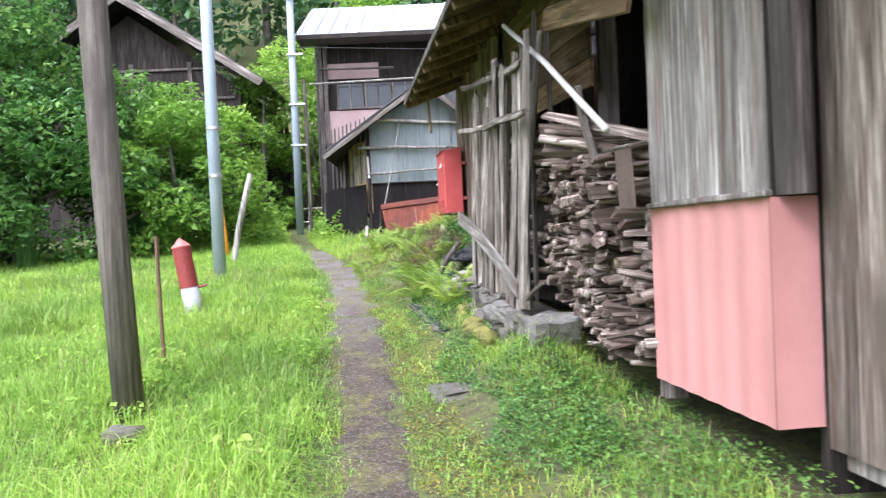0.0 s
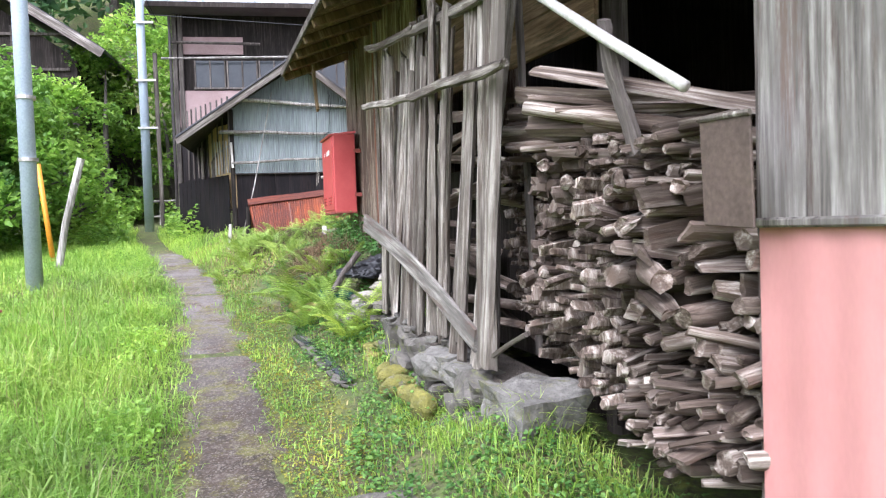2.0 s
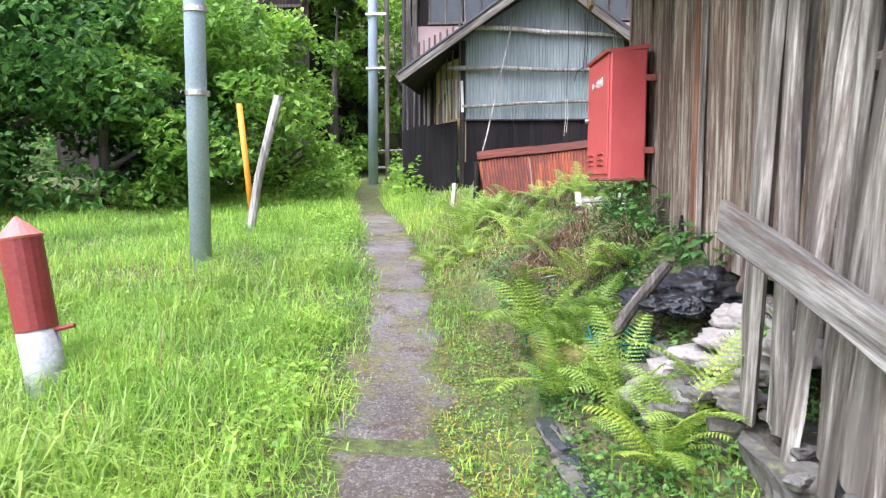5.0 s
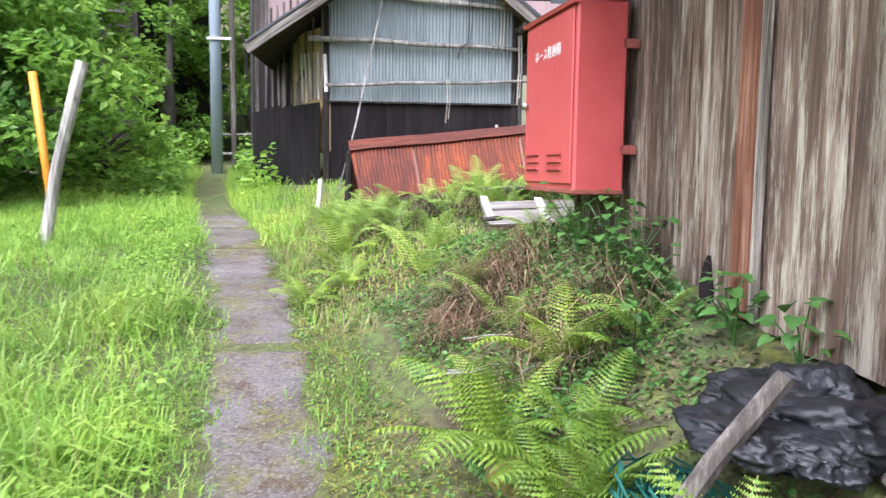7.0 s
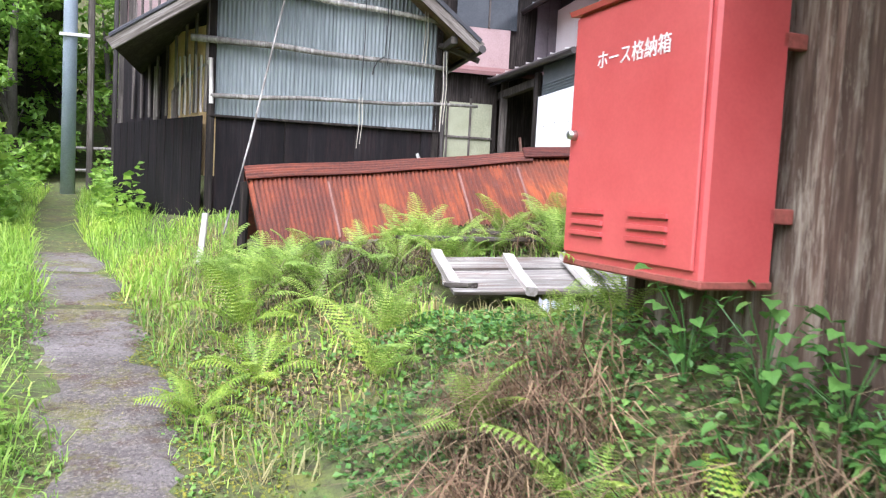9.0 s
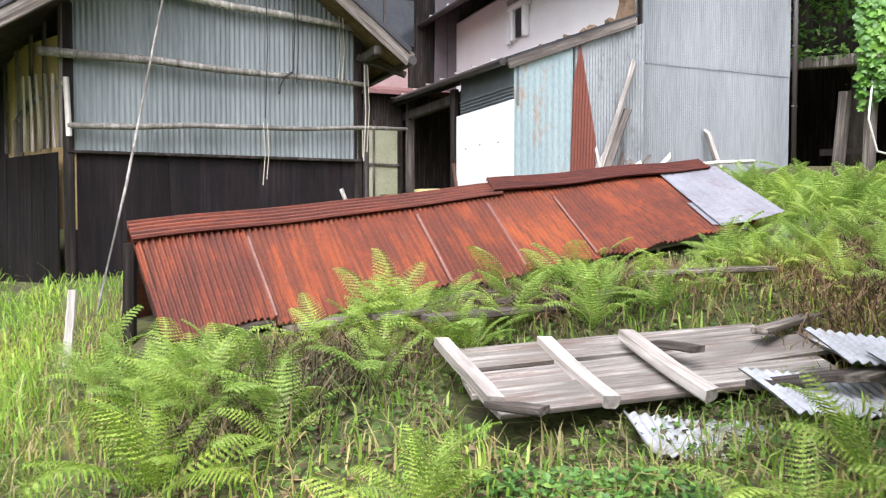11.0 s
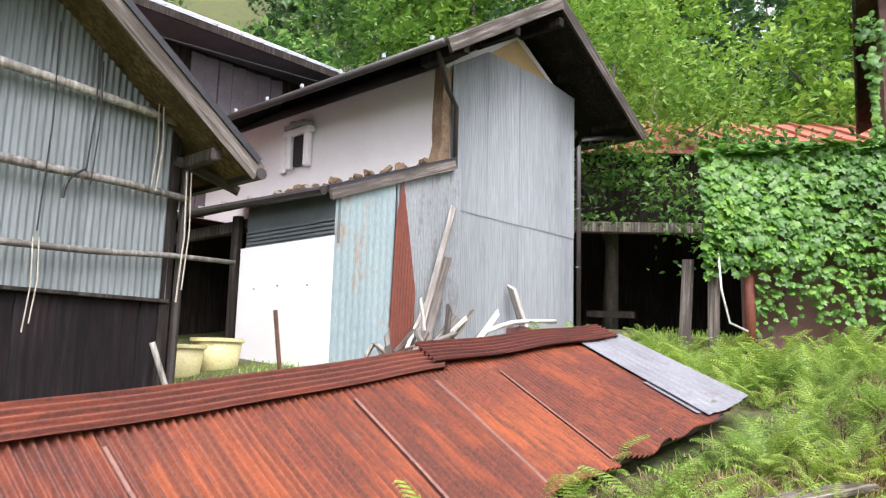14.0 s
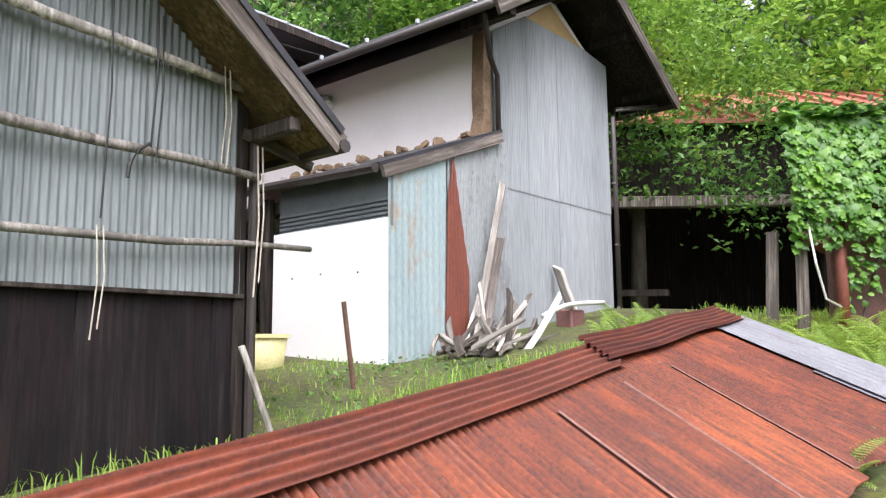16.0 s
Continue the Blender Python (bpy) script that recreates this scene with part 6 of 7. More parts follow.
for k in range(330):
    a = rng.uniform(-75, 62)
    dist = rng.uniform(38, 95)
    x, y = -dist * math.sin(radians(a)), 6 + dist * math.cos(radians(a))
    if y < 36 and -18 < x < 22:
        continue
    if -31 < a < -23 and rng.random() < 0.6:
        continue
    if 25 < math.degrees(math.atan2(x + 2, y - 15)) < 33.5:
        continue
    h = rng.uniform(10, 17)
    z0 = gz(x, y)
    n = int(42000 / dist / 1.3)
    q = rng.uniform(0.08, 1, n)
    r = (1 - q) ** 0.75 * h * 0.24 * rng.uniform(0.35, 1, n) ** 0.5 + 0.2
    th = rng.uniform(0, 6.283, n)
    pts.append(np.stack((x + r * np.cos(th), y + r * np.sin(th), z0 + q * h + 0.4 * np.sin(th * 3 + q * 30)), 1))
    tube([(x, y, z0 - 0.5), (x, y, z0 + h * 0.9)], [0.22, 0.04], 5, trunks)
pts = np.concatenate(pts)
tagged(quads("hill_forest", leaf_quads(pts, 0.62, rng, 0.3, 0.6), M_LEAFDARK), "dark wooded hillside behind the hamlet", "forest", kind="stuff")
tagged(part("hill_trunks", trunks, M_BARK), "trunks of the hillside wood", "forest", kind="stuff")
# undergrowth at the foot of the hill
pts = np.stack((rng.uniform(-26, 26, 16000), rng.uniform(30.5, 37, 16000), np.zeros(16000)), 1)
pts[:, 2] = ground_z(pts[:, 0], pts[:, 1]) + rng.uniform(0, 2.4, 16000) ** 1.2
keep = ~((pts[:, 0] > -16.5) & (pts[:, 0] < 9) & (pts[:, 1] < 36.6))
tagged(quads("undergrowth", leaf_quads(pts[keep], 0.3, rng), M_LEAF), "bushy undergrowth at the foot of the hill", "bushes", kind="stuff")


# meadow grass
def blades(n, xs, ys, h, seed, mask, w=0.006, bend=0.5):
    rng = np.random.default_rng(seed)
    x, y = rng.uniform(*xs, n), rng.uniform(*ys, n)
    k = mask(x, y, rng)
    x, y = x[k > 0], y[k > 0]
    s = k[k > 0]
    n = len(x)
    z = ground_z(x, y) - 0.01
    a = rng.uniform(0, 6.283, n)
    L = h * rng.uniform(0.45, 1.25, n) * s
    lean = bend * rng.uniform(0.1, 1.1, n)
    d = np.stack((np.cos(a), np.sin(a), np.zeros(n)), 1)
    sd = np.stack((-np.sin(a), np.cos(a), np.zeros(n)), 1) * (w * rng.uniform(0.6, 1.4, n))[:, None]
    p0 = np.stack((x, y, z), 1)
    up = np.array((0, 0, 1.0))
    p1 = p0 + (d * (lean * 0.35)[:, None] + up * 0.62) * L[:, None]
    p2 = p0 + (d * lean[:, None] + up * (1.0 - 0.35 * lean)[:, None]) * L[:, None]
    v = np.stack((p0 - sd, p0 + sd, p1 + sd * 0.8, p1 - sd * 0.8, p2), 1).reshape(-1, 3)
    i = np.arange(n) * 5
    f = [tuple(q) for q in np.stack((i, i + 1, i + 2, i + 3), 1).tolist()] + [tuple(q) for q in np.stack((i + 3, i + 2, i + 4), 1).tolist()]
    return v, f


def patchy(x, y, k=0.8):
    return np.sin(x * 1.9 + 1.3 * np.sin(y * 0.9)) * np.cos(y * 1.4 + 0.7 * np.sin(x * 1.1)) * k


def clumps(x, y):
    """Uneven growth at three scales, about -1 to 1."""
    a = np.sin(2.1 * x + 1.7 * np.sin(1.3 * y)) * np.cos(1.8 * y + 1.1 * np.sin(1.7 * x))
    b = np.sin(5.3 * x + 2 * np.sin(3.1 * y + 1)) * np.cos(4.7 * y - 1.6 * np.sin(4.1 * x))
    c = np.sin(11 * x + 3 * np.sin(7 * y)) * np.cos(10 * y + 2.5 * np.sin(8 * x))
    return 0.45 * a + 0.35 * b + 0.25 * c


def fringe(x, y):
    """Fades the grass out far from the path, unevenly."""
    return ease((19 + 2.5 * np.sin(0.7 * y) + x) / 5) * ease((y + 5 + 1.5 * np.sin(1.1 * x)) / 4)


def meadow(x, y, rng):
    dx = x - path_x(y)
    edge = ease((-dx - 0.24 - 0.10 * np.sin(y * 3.3) * np.sin(1.7 * y)) / 0.4)
    c = clumps(x, y)
    keep = rng.uniform(0, 1, len(x)) < (0.18 + 0.82 * edge) * (0.72 + 0.5 * c) * fringe(x, y)
    return np.where(keep, np.maximum(0.22, 0.32 + 0.5 * edge + 0.55 * c * (0.3 + 0.7 * edge)), 0) * (dx < -0.2)


def tufted(x, y, rng):
    k = clumps(0.8 * x + 5, 0.8 * y + 2)
    return np.where((k > 0.34) & (x - path_x(y) < -0.55), 0.7 + 0.5 * k, 0)


def verge(x, y, rng):
    dx = x - path_x(y)
    return np.where((dx > 0.28) & (dx < np.where(y > 9.3, 0.95, 1.9)) & (rng.uniform(0, 1, len(x)) < 0.22 + 0.5 * clumps(x, y) + 0.25 * ease((dx - 0.7) / 0.5)), 0.42 + 0.45 * clumps(y, x) + 0.25 * ease((dx - 0.7) / 0.5), 0)


v, f = blades(190000, (-9, -0.2), (-1.5, 12), 0.29, 1, meadow, 0.0038, 1.7)
tagged(raw("meadow_grass", v, f, M_GRASS), "lush bright green uncut meadow grass", "grass", kind="stuff")
v, f = blades(125000, (-18, -1.2), (11, 23), 0.24, 2, meadow, 0.0048, 1.8)
tagged(raw("meadow_grass", v, f, M_GRASS), "lush bright green uncut meadow grass", "grass", kind="stuff")
v, f = blades(36000, (-19, -9), (-5, 12), 0.30, 12, meadow, 0.009, 0.9)
tagged(raw("meadow_grass", v, f, M_GRASS), "lush bright green uncut meadow grass", "grass", kind="stuff")
v, f = blades(60000, (-8, -0.5), (1.5, 14), 0.36, 13, tufted, 0.0065, 1.7)
tagged(raw("grass_tufts", v, f, M_FERN), "arching tufts of broad-bladed grass in the meadow", "grass", kind="stuff")
v, f = blades(9000, (-9, -0.3), (1.4, 14), 0.42, 3, meadow, 0.0025, 1.2)
tagged(raw("seeding_grass", v, f, M_STRAW), "pale seeding grass stems in the meadow", "grass", kind="stuff")
v, f = blades(46000, (-3, 2.2), (1.2, 13.5), 0.15, 4, verge, 0.004, 1.0)
tagged(raw("verge_grass", v, f, M_GRASS), "short grass on the verge of the path", "grass", kind="stuff")
v, f = blades(15000, (0.0, 1.9), (1.5, 8.4), 0.24, 41, lambda x, y, r: np.where((x > 0.45 - 0.1 * (y - 5)) & (x < 1.3 - 0.127 * (y - 4.9)) & (clumps(x, y) > -0.15), 0.6 + 0.6 * clumps(2 * x, 2 * y), 0), 0.003, 1.5)
tagged(raw("verge_grass", v, f, M_FERN), "fine grass below the stacked firewood", "grass", kind="stuff")
v, f = blades(20000, (-2.4, 0.3), (1.5, 14), 0.17, 42, lambda x, y, r: np.where((np.abs(x - path_x(y)) > 0.2 + 0.14 * np.sin(3.1 * y) * np.sin(1.3 * y + x)) & (np.abs(x - path_x(y)) < 0.6) & (clumps(1.4 * x, 1.4 * y) > -0.1), 0.45 + 0.6 * clumps(2.2 * y, 2 * x), 0), 0.003, 1.5)
tagged(raw("path_edge_grass", v, f, M_GRASS), "short grass creeping over the path edges", "grass", kind="stuff")
v, f = blades(9000, (-3, 2.2), (1.2, 17), 0.2, 5, verge, 0.004, 1.0)
tagged(raw("verge_straw", v, f, M_STRAW), "dry straw-coloured grass on the verge", "grass", kind="stuff")


def mound(x, y, rng):
    dx = x - path_x(y)
    ok = (dx > 0.35) & ~((x > -1.35) & (x < 4.1) & (y > 16.5) & (y < 18.7))
    return np.where(ok & ~((y > 20.1) & (x > -2.4) & (x < 9)) & ~((x > -0.1) & (x < 1.6) & (y > 14.6) & (y < 15.2)), 0.8 + 0.3 * patchy(x, y), 0)


v, f = blades(26000, (-2.8, 9), (13.2, 21), 0.17, 6, mound, 0.005, 1.0)
tagged(raw("mound_grass", v, f, M_GRASS), "grass between the ferns on the mound", "grass", kind="stuff")
v, f = blades(16000, (-2.5, 8), (13.0, 19), 0.22, 7, mound, 0.004, 1.6)
tagged(raw("mound_straw", v, f, M_STRAW), "dead straw and stalks on the mound", "grass", kind="stuff")
v, f = blades(1600, (0.8, 4.2), (17.9, 22.5), 0.10, 8, lambda x, y, r: np.where(y < 22.5, 0.8, 0), 0.006, 0.8)
tagged(raw("yard_grass", v, f, M_GRASS), "short grass in the yard", "grass", kind="stuff")
v, f = blades(16000, (-6, -1.9), (16.5, 27), 0.3, 9, lambda x, y, r: np.where((np.abs(x - path_x(y)) > 0.3) & ((x < -2.6) | (y < 20)), 0.8 + 0.5 * clumps(x, y), 0), 0.005, 1.6)
tagged(raw("lane_grass", v, f, M_GRASS), "tall grass closing over the lane", "grass", kind="stuff")

# small round-leaved weeds
rng = np.random.default_rng(5)


def weeds(name, n, xs, ys, hmax, size, mask, mat, seed):
    rng = np.random.default_rng(seed)
    x, y = rng.uniform(*xs, n), rng.uniform(*ys, n)
    k = mask(x, y, rng) > 0
    x, y = x[k], y[k]
    p = np.stack((x, y, ground_z(x, y) + rng.uniform(0.01, hmax, len(x)) * (0.6 + 0.4 * np.sin(x * 3) * np.cos(y * 2.6))), 1)
    return tagged(quads(name, leaf_quads(p, size, rng, 1.6, 0.75), mat), "low leafy weeds", "weeds", kind="stuff")


weeds("low_weeds", 15000, (-0.3, 1.9), (1.5, 13), 0.13, 0.026, verge, M_WEEDLIGHT, 21)


def wall_foot(x, y, r):
    u = y - 4.9
    bare = (u > 4.9) & (u < 6.2) & (x > 0.3)
    return np.where((x - path_x(y) > 0.8) & (x < 1.25 - 0.127 * u) & ~bare & (patchy(1.9 * x + 2, 2.1 * y) + r.uniform(-0.4, 0.4, len(x)) > -0.1), 1.0, 0)


weeds("low_weeds", 46000, (-1.6, 1.1), (9.0, 14.2), 0.16, 0.034, wall_foot, M_WEED, 22)
weeds("low_weeds", 8000, (-8, -0.8), (2, 16), 0.2, 0.032, meadow, M_FERN, 23)
weeds("low_weeds", 9000, (0.0, 1.7), (1.8, 8.2), 0.2, 0.03, lambda x, y, r: np.where((x > 0.55 - 0.1 * (y - 5)) & (x < 1.25 - 0.127 * (y - 4.9)), 1.0, 0), M_WEEDLIGHT, 25)
weeds("mound_weeds", 16000, (-1.6, 7), (13.2, 17.2), 0.12, 0.034, mound, M_WEEDLIGHT, 61)
weeds("lane_weeds", 9000, (-7.5, -2.7), (20.5, 32), 0.9, 0.13, lambda x, y, r: np.where(np.abs(x - path_x(y)) > 0.5, 1.0, 0), M_LEAFLIGHT, 26)
weeds("path_litter", 9000, (-4, 0.3), (2, 20), 0.02, 0.016, lambda x, y, r: np.where(np.abs(x - path_x(y)) < 0.42, 1.0, 0), M_STRAW, 27)
def mossy(x, y, r):
    dx = x - path_x(y) - 0.05 * np.sin(2.3 * y)
    strip = (dx > 0.24) & (dx < 0.74 + 0.12 * np.sin(1.9 * y)) & (clumps(x + 3, y) + r.uniform(-0.5, 0.5, len(x)) > -0.6)
    return np.where(strip | ((np.abs(dx) < 0.5) & (clumps(1.3 * x, 1.1 * y) > 0.32)), 1.0, 0)


def bank(x, y, r):
    """The weedy slope between the path and the footing."""
    return np.where((x - path_x(y) > 0.75 + 0.15 * np.sin(2.6 * y)) & (x < 0.98 - 0.127 * (y - 4.9)) & (clumps(1.2 * x, 1.2 * y + 4) + r.uniform(-0.5, 0.5, len(x)) > -0.15), 1.0, 0)


def heap(x, y, r):
    return np.where((x - path_x(y) > 0.85) & (x < 1.2 - 0.127 * (y - 4.9)) & (clumps(1.7 * x, 1.7 * y) + r.uniform(-0.5, 0.5, len(x)) > -0.1), 1.0, 0)


weeds("moss", 170000, (-2.6, 1.2), (2, 17.5), 0.018, 0.016, mossy, M_MOSS, 24)
weeds("path_edge_weeds", 60000, (-3.2, 0.6), (2, 17), 0.05, 0.024, lambda x, y, r: np.where((np.abs(x - path_x(y)) > 0.27 + 0.1 * np.sin(2.7 * y) * np.sin(y)) & (np.abs(x - path_x(y)) < 0.75) & (clumps(1.5 * x, 1.2 * y + 7) + r.uniform(-0.6, 0.6, len(x)) > -0.3), 1.0, 0), M_WEEDLIGHT, 35)
weeds("shed_foot_weeds", 12000, (0.5, 2.4), (1.4, 5.6), 0.14, 0.028, lambda x, y, r: np.where((x > 0.7) & (x < 1.6 - 0.127 * (y - 4.9)) & (clumps(1.3 * x, 1.3 * y) + r.uniform(-0.6, 0.6, len(x)) > -0.2), 1.0, 0), M_WEEDLIGHT, 36)
weeds("bank_weeds", 20000, (-0.6, 1.2), (4.2, 9.6), 0.17, 0.03, bank, M_WEED, 28)
weeds("bank_weeds", 12000, (-0.6, 1.2), (4.2, 9.6), 0.2, 0.028, bank, M_WEEDLIGHT, 29)
weeds("leaf_litter", 26000, (-1.2, 1.0), (9.0, 14.2), 0.05, 0.026, heap, M_LITTER, 30)
weeds("leaf_litter", 16000, (-1.6, 6), (13.6, 17.0), 0.1, 0.035, mound, M_LITTER, 31)
weeds("meadow_weeds", 50000, (-4.5, -0.5), (2, 18), 0.27, 0.045, lambda x, y, r: np.where((clumps(0.9 * x + 1, 0.9 * y) + 0.35 * np.exp(-((x - path_x(y) + 0.75) / 0.35) ** 2) > 0.3) & (x - path_x(y) < -0.42), 1.0, 0), M_LEAFLIGHT, 32)
weeds("yard_weeds", 1600, (0.8, 5.4), (18.6, 21.2), 0.16, 0.05, lambda x, y, r: np.where(clumps(x, y) > 0.1, 1.0, 0), M_WEED, 33)


# ferns: fronds on a crown, each frond a mesh of leaflets
def frond_mesh(length, seed, mat, pinnae=15, fine=5, droop=0.9, plump=1.0, rise=1.0):
    g = random.Random(seed)
    out = []
    d, s, up = Vector((1, 0, 0)), Vector((0, 1, 0)), Vector((0, 0, 1))
    pos, ang = Vector((0, 0, 0)), rise
    step = length / (pinnae + 4)
    for j in range(pinnae + 4):
        t_ = d * math.cos(ang) + up * math.sin(ang)
        nrm = t_.cross(s)
        nxt = pos + t_ * step
        w = 0.0035
        out += [pos - s * w, pos + s * w, nxt + s * w * 0.8, nxt - s * w * 0.8]
        if j >= 3:
            k = (j - 3) / pinnae
            pl = length * 0.25 * math.sin(math.pi * (0.22 + 0.78 * (1 - k)) * 0.9) * (1.0 - 0.45 * k)
            for sg in (-1, 1):
                pd = (s * sg + t_ * 0.45 + up * -0.15).normalized()
                side = pd.cross(nrm).normalized()
                for q in range(fine):
                    c0, c1 = pos + pd * pl * q / fine, pos + pd * pl * (q + 1.25) / fine
                    ww = step * 0.56 * plump * (1 - 0.8 * q / fine) * g.uniform(0.75, 1.15)
                    m0 = (c0 + c1) / 2
                    out += [c0, m0 + side * ww, c1 - up * 0.004 * q, m0 - side * ww]
        pos = nxt
        ang -= droop * 1.7 / (pinnae + 4) * (0.4 + j / (pinnae + 4)) * g.uniform(0.7, 1.3)
    me = bpy.data.meshes.new("frond")
    me.from_pydata([tuple(v_) for v_ in out], [], np.arange(len(out)).reshape(-1, 4).tolist())
    me.materials.append(mat)
    return me


def fern(name, label, group, fronds, meshes, seed, low=0.0):
    g = random.Random(seed)
    t = thing(name, label, "fern", None, group)
    for i in range(fronds):
        place(new("frond", meshes[i % len(meshes)]), t, pose(0, 0, 0, g.uniform(-14, 14), g.uniform(-16, 22) + low, 360 * i / fronds + g.uniform(-22, 22)) @ Matrix.Scale(g.uniform(0.7, 1.12), 4))
    return t


GREEN = [frond_mesh(0.75, 1, M_FERN, 19, 6, 0.75, 0.9, 1.2), frond_mesh(0.66, 2, M_FERN, 18, 6, 0.55, 0.85, 1.3), frond_mesh(0.7, 3, M_FERN, 17, 5, 1.0, 0.95, 1.05)]
GOLD = [frond_mesh(0.8, 4, M_FERNYEL, 20, 6, 0.7, 0.9), frond_mesh(0.7, 5, M_FERNYEL, 18, 6, 1.0, 0.9)]
DRY = [frond_mesh(0.42, 6, M_DRYFERN, 14, 3, 2.4, 0.11, 0.9), frond_mesh(0.36, 7, M_DRYFERN, 12, 3, 3.2, 0.1, 1.2), frond_mesh(0.5, 8, M_DRYFERN, 12, 2, 1.9, 0.1, 0.5)]
KINDS = [fern("fern", "bushy green fern with arching fronds", "ferns on the mound", 9, GREEN, 1), fern("fern", "bushy green fern with arching fronds", "ferns on the mound", 7, GREEN, 2),
         fern("fern", "small green fern with spreading fronds", "ferns on the mound", 6, GREEN[1:], 3, 12), fern("fern", "yellow-green fern with arching feathery fronds", "ferns by the path", 10, GOLD, 4)]
SPOTS = [(0, 0.2, 9.3, 0.75), (1, 0.32, 9.5, 0.6), (0, -0.05, 9.85, 0.7), (3, 0.05, 9.1, 0.6), (3, -0.32, 10.05, 0.75), (3, -0.42, 11.0, 0.95), (3, -0.18, 10.5, 0.7), (3, -0.3, 10.6, 0.7), (0, -0.05, 9.6, 0.7), (3, -1.3, 15.3, 0.9), (3, -0.1, 11.4, 0.7), (3, -0.15, 10.9, 0.6), (2, 0.2, 11.2, 0.6),
         (1, -0.25, 12.0, 0.6), (2, 0.1, 9.2, 0.5), (1, -2.3, 7.8, 0.45), (2, -2.6, 6.7, 0.5), (2, -1.6, 8.8, 0.35), (0, -0.4, 12.7, 0.6), (1, 0.25, 12.9, 0.6), (0, -1.4, 16.3, 0.7), (0, -1.55, 16.8, 0.8), (1, -1.0, 16.2, 0.6), (3, -1.5, 13.9, 0.5)]
g = random.Random(77)
while len(SPOTS) < 290:
    x, y = g.uniform(-1.5, 8.8), g.uniform(13.2, 20.6)
    if x - float(path_x(y)) < 0.9 or (-0.2 < x < 1.7 and 13.9 < y < 15.35):
        continue
    front = 16.5 + 0.13 * (x + 1.2)
    if y > front - 0.1 and x < 5.0:
        continue
    if y > 17.6 - 1.43 * (x - 6.7) and x > 6.4:
        continue
    if x < 5.6 and y > 19.5:
        continue
    if (x < 0.4 and y < 15.2 and g.random() < 0.8) or (-0.3 < x < 2.3 and 13.5 < y < 15.4):
        continue
    s = g.uniform(0.42, 0.78)
    if x > 1.2 and y > 15.3 and x < 5.2:
        s *= 0.68
    SPOTS.append((g.choice((0, 1, 2, 0, 1)), x, y, s))
while len(SPOTS) < 385:
    x = g.uniform(-1.2, 8.2)
    y = 16.25 - 0.1 * g.random() * x - 1.1 * g.random() ** 1.6 if x < 4.4 and g.random() < 0.7 else g.uniform(14.0, 18.2)
    if -0.7 < x < 0.9 and 15.55 < y < 16.3 and g.random() < 0.7:
        continue
    if (x < 4.4 and not 15.25 < y < 16.5) or (-0.3 < x < 2.3 and y < 15.4) or (y > 17.4 - 1.43 * (x - 6.7) and x > 6.4):
        continue
    SPOTS.append((g.choice((0, 1, 0)), x, y, g.uniform(0.42, 0.74) if x < 4.4 else g.uniform(0.55, 0.9)))
SPOTS.sort(key=lambda q: abs(q[1] + 0.6) + 0.35 * abs(q[2] - 14.5))
mass_v, mass_f, n_v = [], [], 0
for i, (k, x, y, s) in enumerate(SPOTS):
    m = pose(x, y, gz(x, y) - 0.01, g.uniform(-8, 8), g.uniform(-8, 8), g.uniform(0, 360)) @ Matrix.Scale(s, 4)
    if i < 280:
        copy_thing(KINDS[k], m)
        continue
    for o in KINDS[k].children:
        q = np.array(m @ o.matrix_basis)
        co = np.empty(len(o.data.vertices) * 3)
        o.data.vertices.foreach_get("co", co)
        co = co.reshape(-1, 3) @ q[:3, :3].T + q[:3, 3]
        mass_v.append(co)
        mass_f.append(np.arange(n_v, n_v + len(co)).reshape(-1, 4))
        n_v += len(co)
tagged(raw("fern_mass", np.concatenate(mass_v), np.concatenate(mass_f), M_FERN), "thick green ferns filling the far side of the mound", "ferns", kind="stuff")
for o, (x, y) in zip(KINDS, ((2.6, 15.2), (4.8, 15.6), (5.5, 15.2), (-1.2, 14.3))):
    o.matrix_basis = pose(x, y, gz(x, y)) @ Matrix.Scale(0.6, 4)
dead = tagged(fern("dead_fern", "dead brown fern fronds collapsed on the ground", "dead ferns", 20, DRY, 9), category="dead fern")
dead.matrix_basis = pose(-0.55, 12.4, gz(-0.55, 12.4) + 0.05)
for k, (x, y) in enumerate(((-0.2, 12.6), (-0.45, 12.3), (-0.3, 13.0), (1.0, 16.0), (1.6, 15.9), (0.3, 15.8), (3.4, 15.6), (2.6, 15.3), (-0.4, 15.8), (2.0, 15.6), (4.5, 15.4), (3.0, 14.8), (1.9, 14.9), (0.6, 16.15), (1.3, 16.1), (2.0, 16.0), (2.6, 15.9), (0.0, 16.2), (1.7, 15.5), (3.1, 15.9), (0.8, 15.6), (5.2, 15.9), (5.8, 16.4))):
    copy_thing(dead, pose(x, y, gz(x, y) + 0.04, 0, 0, 70 * k) @ Matrix.Scale(0.9, 4))
for k in range(4):
    x, y = g.gauss(-0.3, 0.18), g.gauss(12.5, 0.22)
    copy_thing(dead, pose(x, y, gz(x, y) + 0.06 + 0.16 * g.random(), g.uniform(-20, 20), g.uniform(-20, 20), 67 * k) @ Matrix.Scale(g.uniform(0.5, 0.75), 4))
def tangle(cx, cy, sx, sy):
    return lambda x, y, r: np.where(((x - cx) / sx) ** 2 + ((y - cy) / sy) ** 2 < r.uniform(0.2, 1.0, len(x)), 1.0, 0)


